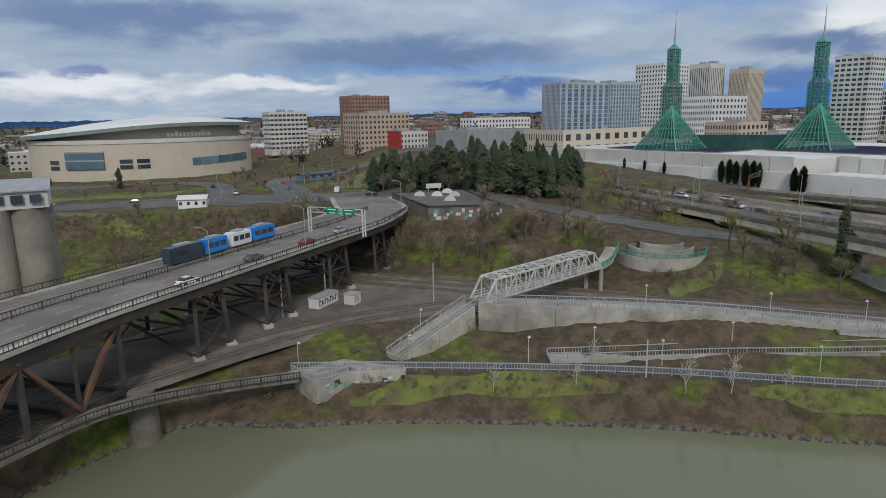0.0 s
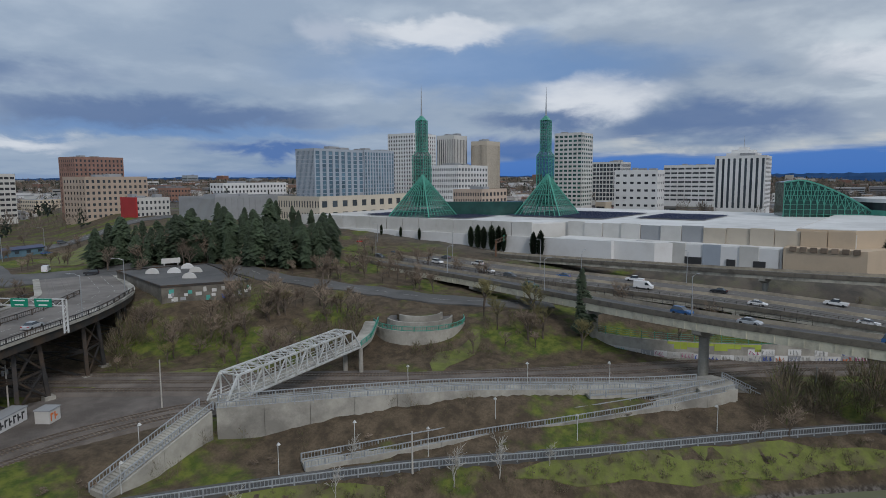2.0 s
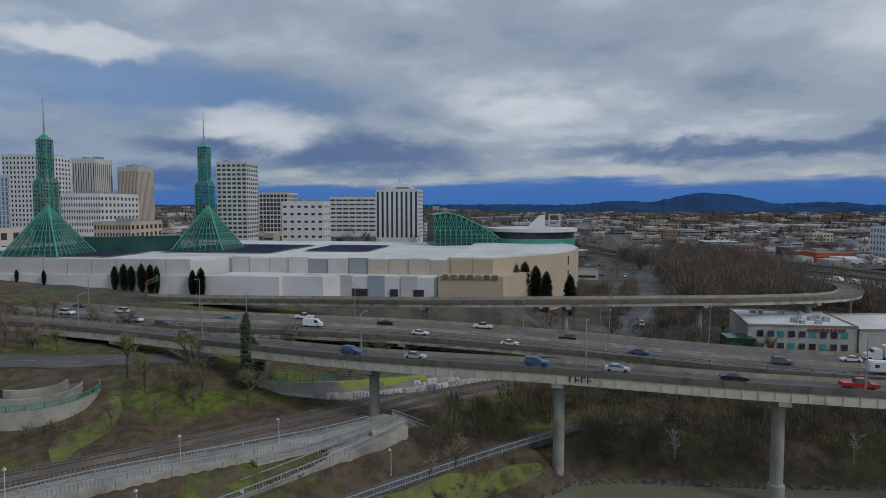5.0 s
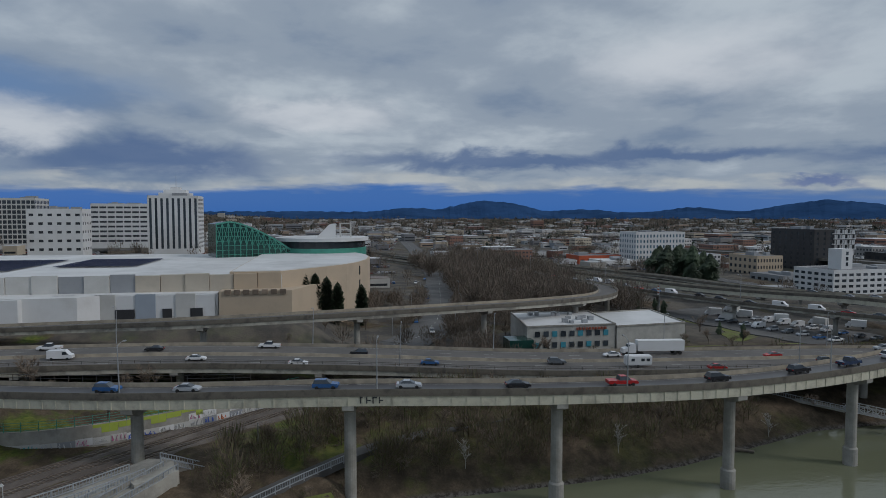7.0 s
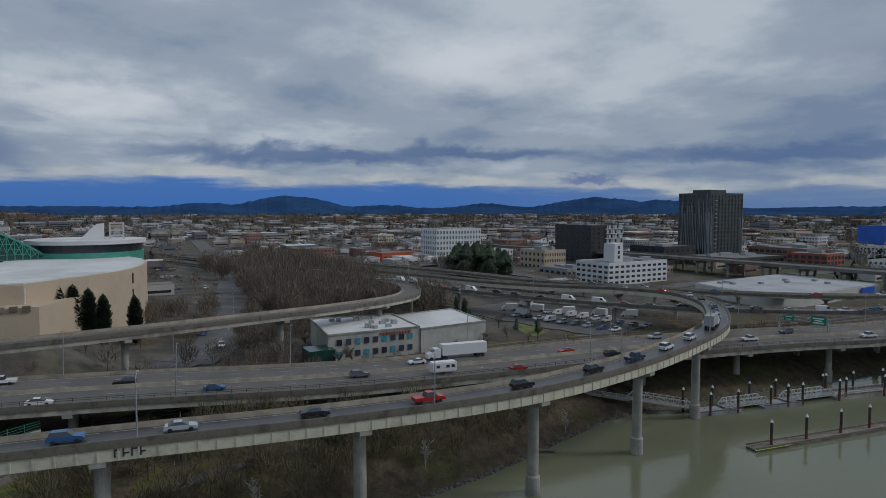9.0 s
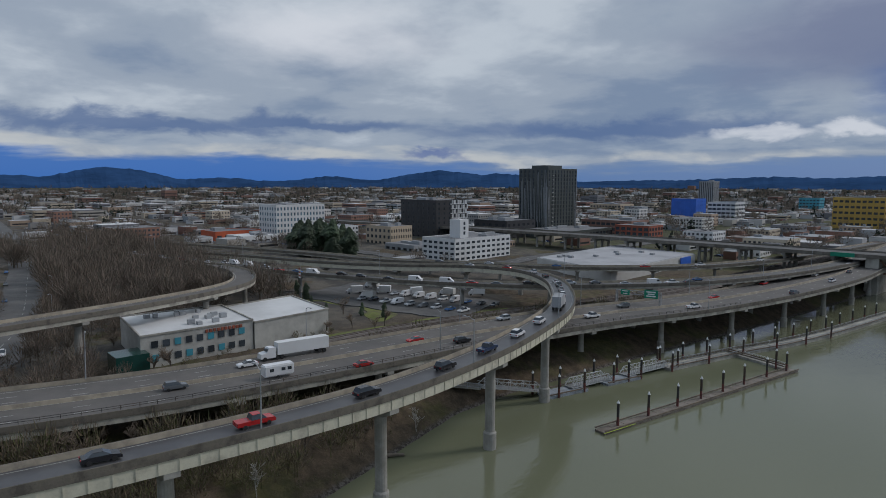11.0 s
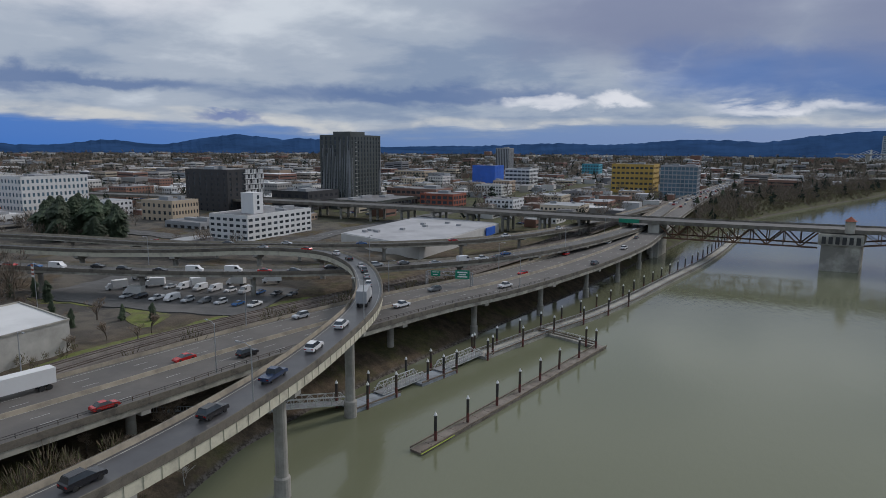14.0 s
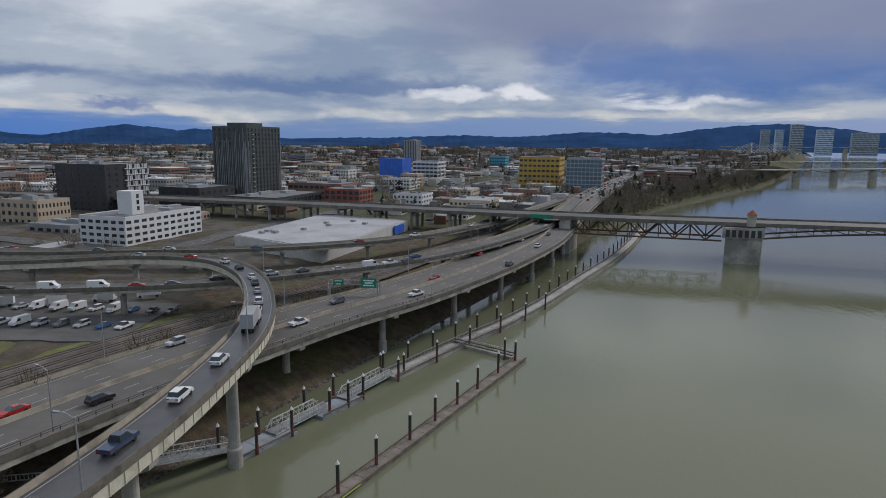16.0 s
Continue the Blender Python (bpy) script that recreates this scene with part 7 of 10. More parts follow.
float_dock("boat_dock", "long weathered floating boat dock", [(133.2, -140), (129.4, -168), (126, -196), (122.3, -225)], 3.0, "dock_deck", ztop=0.5)
float_dock("dock_link", "short floating link between docks", [(124, -224), (131, -226), (144.5, -229.5)], 2.0)
railing("railing", [(124.5, -225.3, 0.8), (131, -227.3, 0.8), (144, -230.6, 0.8)], "white steel railing on the dock link", material="steel_white")
for x, y in ((132.4, -146), (131.0, -157), (129.6, -168.5), (128.4, -178.5), (127.2, -188.5), (126, -199), (124.6, -211), (123.2, -222), (126.5, -222.8)):
    pile(x, y)
WALKWAY = [(149, -197), (145.5, -214), (141, -235), (136, -254), (131.5, -280), (128.5, -305), (125.5, -335), (122, -365), (119.5, -390), (117, -440), (116, -520)]
float_dock("floating_walkway", "long floating concrete river walkway with railings", WALKWAY, 4.6)
wk = spline([(x, y, 0.8) for x, y in WALKWAY], 10)
railing("railing", offset(wk, 2.1), "steel railing on the floating walkway", gap=6.0, sub=8, material="galv")
railing("railing", offset(wk, -2.1), "steel railing on the floating walkway", gap=6.0, sub=8, material="galv")
for p in offset(spline([(x, y, 0) for x, y in WALKWAY], 11.5), 2.9):
    pile(p[0], p[1])
for p in offset(spline([(x, y, 0) for x, y in WALKWAY[:5]], 18), -2.9):
    pile(p[0], p[1])
for pts in ([(157.6, -149.5), (154.8, -163)], [(153.6, -170.5), (151, -183.5)]):
    float_dock("landing_float", "blue-grey floating landing between gangways", pts, 5.2, "float_grey", ztop=0.6)
for x, y in ((160.8, -149), (158.6, -158), (154.2, -152), (152.6, -161), (156.6, -171), (154.8, -180), (151, -172.5), (149.6, -178), (148.6, -183), (151.8, -199), (146.4, -200)):
    pile(x, y)


def gangway(a, b):
    e = empty("gangway", None, "white steel truss gangway down to the floats", "gangway", "gangways")
    a, b = Vector(a), Vector(b)
    n = Vector((-(b - a).y, (b - a).x, 0)).normalized() * 1.5
    for o in (n, -n):
        bm = bmesh.new()
        truss_side(bm, a + o, b + o, 1.9, 10, 0.2)
        beam(bm, a + o + Vector((0, 0, 1.0)), b + o + Vector((0, 0, 1.0)), 0.1)
        part("truss", bm, "steel_white", e)
    bm = bmesh.new()
    beam(bm, a, b, 3.0, 0.2)
    part("deck", bm, "galv", e)


gangway((166, -134, 4.2), (158.6, -151.5, 0.9))
gangway((156.4, -159, 0.9), (154, -174.5, 0.9))
gangway((152.6, -180, 0.9), (150, -198.5, 0.9))
slab_path("bank_walkway", "low concrete walkway on posts along the bank", [(186, -112, 7), (180, -120, 6), (173, -127, 5), (166, -134, 4.2)], 3.2, "concrete", 0.5)
railing("railing", [(184.6, -110.6, 7), (178.6, -118.8, 6), (171.5, -126, 5), (164.7, -133, 4.2)])


bm = bmesh.new()
beam(bm, (131.6, -139.4, 0.53), (130.2, -150, 0.53), 0.2, 0.1)
part("yellow_edge", bm, "g_yellow", bpy.data.objects["boat_dock"], "worn yellow painted edge")


# ---- roads on the ground ----
STREETS = []


def ground_road(name, label, pts, width, material="asphalt", lift=0.14, lanes=True):
    line = spline([(x, y, 0) for x, y in pts], 5.0)
    nrm = sides_of(line)
    if name != "lawn":
        STREETS.append(line[:, :2])
    if width > 20:
        STREETS.extend([line[:, :2] + nrm[:, :2] * 9, line[:, :2] - nrm[:, :2] * 9])
    bm = bmesh.new()
    k = max(2, int(width / 3))
    o_ = np.linspace(-width / 2, width / 2, k + 1)
    spread_ = np.ones((len(line), 1))
    if name == "lawn":
        t_ = np.arange(len(line))[:, None] * 1.0
        spread_ = (0.78 + 0.16 * np.sin(t_ * 1.7 + pts[0][0]) + 0.12 * np.sin(t_ * 0.6 + pts[0][1])) * np.minimum(1, 0.25 + np.minimum(t_, t_[::-1]) * 0.4)
    gx, gy = line[:, :1] + nrm[:, :1] * o_ * spread_, line[:, 1:2] + nrm[:, 1:2] * o_ * spread_
    zz = bumpy(gx, gy) + lift + 0.25
    rows = [[bm.verts.new((gx[i, j], gy[i, j], zz[i, j])) for j in range(k + 1)] for i in range(len(line))]
    for a, b in zip(rows, rows[1:]):
        for j in range(k):
            bm.faces.new((a[j + 1], a[j], b[j], b[j + 1]))
    bmesh.ops.recalc_face_normals(bm, faces=bm.faces)
    ex = bmesh.ops.extrude_face_region(bm, geom=bm.faces[:])
    bmesh.ops.translate(bm, verts=[v for v in ex["geom"] if isinstance(v, bmesh.types.BMVert)], vec=(0, 0, -0.8))
    bmesh.ops.recalc_face_normals(bm, faces=bm.faces)
    o = tagged(link(name, bm, material), label, "road", kind="structure")
    if lanes:
        bm = bmesh.new()
        zl = bumpy(line[:, 0], line[:, 1]) + lift + 0.30
        for i in range(0, len(line) - 1, 2):
            n = nrm[i]
            bm.faces.new([bm.verts.new((line[c, 0] + n[0] * w_, line[c, 1] + n[1] * w_, zl[c])) for c, w_ in ((i, -0.12), (i + 1, -0.12), (i + 1, 0.12), (i, 0.12))])
        link("lane_line", bm, "paint", o)
    return o


ground_road("street", "wet asphalt avenue running inland", [(244, -30), (262, -40), (300, -52), (380, -66), (520, -84), (900, -110), (1800, -160)], 17)
ground_road("street", "asphalt street below the freeway", [(215, 60), (222, 20), (235, -18), (262, -40)], 13)
ground_road("street", "wide asphalt junction at the end of the bridge", [(112, 216), (92, 226), (66, 238), (40, 248), (20, 255)], 30, lanes=False)
ground_road("street", "asphalt street running past the plaza", [(20, 255), (-30, 270), (-110, 292), (-260, 330), (-420, 380)], 18, lift=0.16)
ground_road("street", "asphalt street with tram tracks towards the arena", [(78, 234), (86, 270), (92, 305), (118, 326), (160, 338), (230, 352), (340, 380)], 16, lift=0.18)
ground_road("street", "asphalt street in front of the arena", [(48, 246), (58, 280), (60, 318), (40, 338), (0, 346), (-80, 350)], 13, lift=0.2)
ground_road("street", "asphalt street below the trees", [(112, 216), (126, 228), (150, 240), (176, 262), (196, 300)], 12)
ground_road("street", "asphalt street curving down past the grove", [(112, 216), (136, 186), (138, 165), (143, 146), (148, 126), (153, 108), (160, 94), (172, 78)], 10)
ground_road("parking_lot", "asphalt lot of parked trucks and cars", [(222, -190), (262, -176), (300, -168)], 38, lanes=False)
ground_road("street", "asphalt street between the blocks", [(300, -262), (316, -340), (318, -420), (320, -600), (322, -1000)], 12)
ground_road("street", "asphalt street between the blocks", [(310, -268), (400, -262), (560, -252), (900, -240)], 12)

# ---- lawns ----
def lawn(label, pts, width):
    return ground_road("lawn", label, pts, width, "lawn", -0.16, False)


lawn("bright mossy lawn below the riverside path", [(92, 41.5), (101, 33.5), (116, 19), (129, 6), (140, -6)], 6.5)
lawn("bright mossy lawn below the riverside path", [(36, 78), (46, 74.5), (56, 69), (66, 62.5), (76, 54.5)], 5.5)
lawn("mown lawn on the bank above the rails", [(-46, 262), (-4, 243), (11, 224), (20, 209)], 7)
lawn("rough grass beside the lot of trucks", [(232, -150), (250, -162), (268, -160), (296, -150)], 14)
lawn("mown lawn beside the junction", [(-50, 300), (-10, 296), (30, 288), (44, 292)], 18)
lawn("mown lawn beside the junction", [(112, 250), (118, 280), (140, 300), (170, 312)], 16)
lawn("mown lawn below the overlook", [(118, 78), (126, 82), (134, 80), (142, 84)], 9)
lawn("mown lawn on the slope", [(66, 130), (80, 124), (92, 116), (104, 112)], 7)
lawn("grassy strip beside the rails", [(216.5, -92), (222, -127), (221, -150), (219, -184), (212, -214)], 9)


# ---- distance: hills, far city, far trees ----
def bearing_hills(name, label, bumps, r0, material, seed, base=4.0):
    bm = bmesh.new()
    rng_ = np.random.RandomState(seed)
    az = np.arange(-75, 262, 0.35)
    h = np.full(az.shape, base)
    for c, w, t in bumps:
        h = np.maximum(h, t * np.exp(-((az - c) / w) ** 2)) + 0.25 * np.minimum(h, t * np.exp(-((az - c) / w) ** 2))
    rough = np.convolve(rng_.rand(len(az) + 8), np.ones(9) / 9, "valid")
    h = h * (0.9 + 0.22 * rough) + 1.6 * rng_.rand(len(az))
    rows = []
    for r, f, z0 in ((r0 * 0.87, 0.0, 16), (r0 * 0.94, 0.62, 20), (r0, 1.0, 24), (r0 * 1.06, 0.6, 20)):
        rows.append([bm.verts.new((60 + r * math.sin(radians(a)), -30 + r * math.cos(radians(a)), z0 + f * hh * r0 / 1115.0 + (rng_.rand() - 0.5) * 4 * f)) for a, hh in zip(az, h)])
    for a, b in zip(rows, rows[1:]):
        for i in range(len(az) - 1):
            bm.faces.new((a[i + 1], a[i], b[i], b[i + 1]))
    return tagged(link(name, bm, material), label, "hills", kind="structure")


# the haze over the far forest is put into this blue base colour
M["hill"] = mat("haze_blue_forest_hill", (0.028, 0.068, 0.155), 1.0, var=0.35, scale=0.004, fine=0.03, spec=0.0)
bearing_hills("backdrop", "distant forested hills, haze painted in as dark blue", [(104, 4.4, 28), (97, 5, 14), (121.5, 4, 15), (131, 5.2, 26), (137, 4, 20), (112, 5, 12), (184, 9, 33), (203, 14, 38), (171, 8, 21), (160, 10, 14), (150, 9, 10), (85, 12, 9), (55, 30, 8), (20, 30, 8)], 4300, "hill", 3, 8.0)


def islands_mat(name, cols, rough=0.8):
    m = bpy.data.materials.new(name)
    m.use_nodes = True
    nt = m.node_tree
    b = nt.nodes["Principled BSDF"]
    b.inputs["Roughness"].default_value = rough
    geo = nt.nodes.new("ShaderNodeNewGeometry")
    cr = nt.nodes.new("ShaderNodeValToRGB")
    cr.color_ramp.interpolation = "CONSTANT"
    els = cr.color_ramp.elements
    while len(els) < len(cols):
        els.new(0.5)
    for k, c in enumerate(cols):
        els[k].position, els[k].color = k / len(cols), (*c, 1)
    nt.links.new(geo.outputs["Random Per Island"], cr.inputs[0])
    n = nt.nodes.new("ShaderNodeTexNoise")
    n.inputs["Scale"].default_value, n.inputs["Detail"].default_value = 0.15, 4
    nt.links.new(geo.outputs["Position"], n.inputs["Vector"])
    mx = nt.nodes.new("ShaderNodeMix")
    mx.data_type, mx.blend_type = "RGBA", "MULTIPLY"
    mx.inputs[0].default_value = 0.35
    nt.links.new(cr.outputs[0], mx.inputs[6])
    nt.links.new(n.outputs[0], mx.inputs[7])
    nt.links.new(mx.outputs[2], b.inputs["Base Color"])
    return m


WALLS = [(0.62, 0.61, 0.58), (0.45, 0.42, 0.37), (0.30, 0.29, 0.28), (0.55, 0.47, 0.36), (0.28, 0.15, 0.11), (0.60, 0.58, 0.55), (0.20, 0.20, 0.21), (0.40, 0.30, 0.22), (0.66, 0.66, 0.66), (0.33, 0.36, 0.38), (0.24, 0.12, 0.09), (0.50, 0.50, 0.50)]
ROOFS = [(0.20, 0.20, 0.20), (0.55, 0.55, 0.55), (0.30, 0.30, 0.30), (0.13, 0.13, 0.135), (0.42, 0.42, 0.42), (0.24, 0.20, 0.18), (0.66, 0.66, 0.66)]
M["far_wall"], M["far_roof"] = islands_mat("far_walls", WALLS), islands_mat("far_roofs", ROOFS)
M["far_leaf"] = islands_mat("far_bare_trees", [(0.19, 0.15, 0.118), (0.23, 0.178, 0.138), (0.165, 0.138, 0.11), (0.20, 0.165, 0.122), (0.15, 0.132, 0.10), (0.24, 0.185, 0.15)], 1.0)
M["far_needle"] = islands_mat("far_evergreens", [(0.022, 0.036, 0.026), (0.03, 0.046, 0.03), (0.018, 0.028, 0.022), (0.036, 0.05, 0.028)], 1.0)
M["lot_car"] = islands_mat("parked_car_paint", [(0.6, 0.6, 0.6), (0.05, 0.05, 0.06), (0.35, 0.36, 0.38), (0.25, 0.03, 0.03), (0.5, 0.5, 0.5), (0.1, 0.11, 0.13), (0.04, 0.09, 0.2)], 0.3)
wall_mats = [mat("city_wall", c, 0.8, var=0.15, scale=0.1) for c in WALLS[:9]]

rc = random.Random(11)
FX, FY = np.arange(-480, 3001, 12.0), np.arange(-3080, 2001, 12.0)
FGX, FGY = np.meshgrid(FX, FY)
FZ, FIN = ground_z(FGX, FGY), inland(FGX, FGY)


def far_z(x, y, grid=None):
    """Height of the ground, looked up between the points of a coarse net."""
    g = FZ if grid is None else grid
    i, j = min(max((x - FX[0]) / 12, 0), len(FX) - 1.001), min(max((y - FY[0]) / 12, 0), len(FY) - 1.001)
    a, b = int(i), int(j)
    u, v = i - a, j - b
    return float((g[b, a] * (1 - u) + g[b, a + 1] * u) * (1 - v) + (g[b + 1, a] * (1 - u) + g[b + 1, a + 1] * u) * v)


KEEP = []  # (x, y, radius) already taken


def keep(x, y, r):
    KEEP.append((x, y, r))


for o in list(scene.objects):
    if o.parent is None and o.type == "EMPTY" and o.get("category", "") in ("building", "arena"):
        keep(o.location.x, o.location.y, 30 if o.get("category") == "building" else 78)
for x, y, r in ((330, 120, 130), (270, -100, 60), (262, -340, 75), (250, -190, 70), (440, 40, 70), (330, 40, 90)):
    keep(x, y, r)
road_pts = np.concatenate([l[:, :2] for l in (ramp[1], i5[1], eastramp[1], westramp[1], loopramp[1], br, np.array([(244 + 30 * k, -30 - 3.2 * k, 0) for k in range(40)]), np.array([(320, -262 - 12 * k, 0) for k in range(60)]), np.array([(310 + 14 * k, -266 + 0.6 * k, 0) for k in range(45)]), *STREETS)])


keep_a = np.array(KEEP, float)


def free(x, y, r):
    if np.any((keep_a[:, 0] - x) ** 2 + (keep_a[:, 1] - y) ** 2 < (keep_a[:, 2] + r) ** 2):
        return False
    return float(np.min((road_pts[:, 0] - x) ** 2 + (road_pts[:, 1] - y) ** 2)) > (r + 9) ** 2


def city_block(x, y, w, d, h, big=False):
    """A low city building as one thing: wall, roof, window rows, roof plant."""
    z0 = far_z(x, y)
    e = empty("city_building", pose(x, y, z0, 0, 0, CITY), rc.choice(("plain flat-roofed commercial building", "low brick commercial building with flat roof", "low pale warehouse with a flat roof", "small apartment block with rows of windows")), "building", "city buildings")
    wm = rc.choice(wall_mats)
    bm = bmesh.new()
    box(bm, -w / 2, -d / 2, -3, w / 2, d / 2, h)
    part("wall", bm, wm, e)
    bm = bmesh.new()
    box(bm, -w / 2 + 0.4, -d / 2 + 0.4, h, w / 2 - 0.4, d / 2 - 0.4, h + 0.15)
    for k in range(3):
        ax, ay = rc.uniform(-w * 0.35, w * 0.35), rc.uniform(-d * 0.35, d * 0.35)
        box(bm, ax, ay, h + 0.15, ax + rc.uniform(1, 4), ay + rc.uniform(1, 4), h + rc.uniform(0.8, 2.2))
    part("roof", bm, rc.choice(("roof_white", "roof_grey", "roof_grey", "roof_white", "grey")), e)
    bm = bmesh.new()
    fl = max(1, int(h / 3.6))
    for k in range(fl):
        z = 1.1 + k * (h - 0.6) / fl
        n = max(2, int(d / 3.2))
        for j in range(n):
            yy = -d / 2 + d * (j + 0.5) / n
            box(bm, -w / 2 - 0.05, yy - 0.85, z, -w / 2 + 0.1, yy + 0.85, z + 1.6)
        n = max(2, int(w / 3.2))
        for j in range(n):
            xx = -w / 2 + w * (j + 0.5) / n
            for yy in (d / 2, -d / 2):
                box(bm, xx - 0.85, yy - 0.08, z, xx + 0.85, yy + 0.08, z + 1.6)
    o = part("glazing", bm, "glass_far", e)
    o["kind"] = "stuff"


near_n = 0
fverts = {"wall": [], "roof": [], "win": []}
ffaces = {"wall": [], "roof": [], "win": []}


def fbox(key, x, y, z0, z1, w, d):
    c, s_ = math.cos(radians(CITY)), math.sin(radians(CITY))
    i = len(fverts[key])
    for zz in (z0, z1):
        for a, b in ((-w / 2, -d / 2), (w / 2, -d / 2), (w / 2, d / 2), (-w / 2, d / 2)):
            fverts[key].append((x + a * c - b * s_, y + a * s_ + b * c, zz))
    for f in ((3, 2, 1, 0), (4, 5, 6, 7), (0, 1, 5, 4), (1, 2, 6, 5), (2, 3, 7, 6), (3, 0, 4, 7)):
        ffaces[key].append(tuple(i + k for k in f))


cells = []
for gx_ in np.arange(-420, 2900, 44):
    for gy_ in np.arange(-3000, 1900, 48):
        x, y = gx_ + rc.uniform(-6, 6), gy_ + rc.uniform(-6, 6)
        cells.append((math.hypot(x - 70, y + 40), x, y))
cells.sort()
inl = inland(np.array([c[1] for c in cells]), np.array([c[2] for c in cells]))
tree_spots = []
for (dist, x, y), s_ in zip(cells, inl):
    if s_ < 60 or dist < 330 or dist > 3100:
        continue
    if y > 0 and dist < 420 and x < 300:
        continue
    az_ = math.degrees(math.atan2(x - 70, y + 40))
    if dist < 900:
        if not free(x, y, 21):
            continue
    dens = 0.78 if 80 < az_ < 180 else 0.5
    if rc.random() > dens * (0.9 if dist < 1000 else 0.62 if dist < 1700 else 0.42):
        tree_spots.append((x, y))
        continue
    w, d = rc.uniform(16, 34), rc.uniform(16, 36)
    h = rc.choice((4.5, 5.5, 6, 7, 8, 9, 11, 13)) if dist < 1500 else rc.choice((4, 5, 6, 7, 8, 10, 14))
    if rc.random() < 0.05:
        h *= 1.7
    if near_n < 150 and dist < 1100:
        city_block(x, y, w, d, h)
        near_n += 1
    else:
        z0 = far_z(x, y)
        fbox("wall", x, y, z0 - 3, z0 + h, w, d)
        fbox("roof", x, y, z0 + h, z0 + h + 0.4, w - 0.6, d - 0.6)
        if rc.random() < 0.5:
            fbox("roof", x + rc.uniform(-6, 6), y + rc.uniform(-6, 6), z0 + h, z0 + h + 2, 4, 4)
        if dist < 2000:
            for k in range(max(1, int(h / 4))):
                fbox("win", x, y, z0 + 1.4 + 3.8 * k, z0 + 2.9 + 3.8 * k, w + 0.2, d * 0.9)
                fbox("win", x, y, z0 + 1.4 + 3.8 * k, z0 + 2.9 + 3.8 * k, w * 0.9, d + 0.2)
# low sheds, shops and parked cars that fill the near blocks
fverts["lot"], ffaces["lot"] = [], []
for dist, x, y in cells:
    if dist < 330 or dist > 1500 or far_z(x, y, FIN) < 60:
        continue
    if -20 < math.degrees(math.atan2(x - 70, y + 40)) < 30 and dist < 620:
        continue
    for k in range(3):
        px_, py_ = x + rc.uniform(-22, 22), y + rc.uniform(-24, 24)
        if dist < 900 and not free(px_, py_, 8):
            continue
        z0 = far_z(px_, py_)
        if k < 2:
            w, d, h = rc.uniform(7, 18), rc.uniform(7, 20), rc.uniform(3.5, 7)
            fbox("wall", px_, py_, z0 - 2, z0 + h, w, d)
            fbox("roof", px_, py_, z0 + h, z0 + h + 0.3, w - 0.5, d - 0.5)
            fbox("win", px_, py_, z0 + 1.0, z0 + 2.4, w + 0.15, d * 0.8)
        if dist < 1000:
            for j in range(rc.randint(3, 8)):
                cx_, cy_ = px_ + 12, py_ - 12 + 2.8 * j
                fbox("lot", cx_, cy_, z0 + 0.35, z0 + 1.05, 4.4, 1.8)
                fbox("lot", cx_ - 0.2, cy_, z0 + 1.05, z0 + 1.6, 2.2, 1.6)
for key, mt, nm in (("wall", "far_wall", "far_building_walls"), ("roof", "far_roof", "far_building_roofs"), ("win", "glass_far", "far_window_bands"), ("lot", "lot_car", "parked_cars")):
    me = bpy.data.meshes.new(nm)
    me.from_pydata(fverts[key], [], ffaces[key])
    me.materials.append(M[mt])
    tagged(new(nm, me), "spread of low distant city buildings", "buildings", kind="stuff")


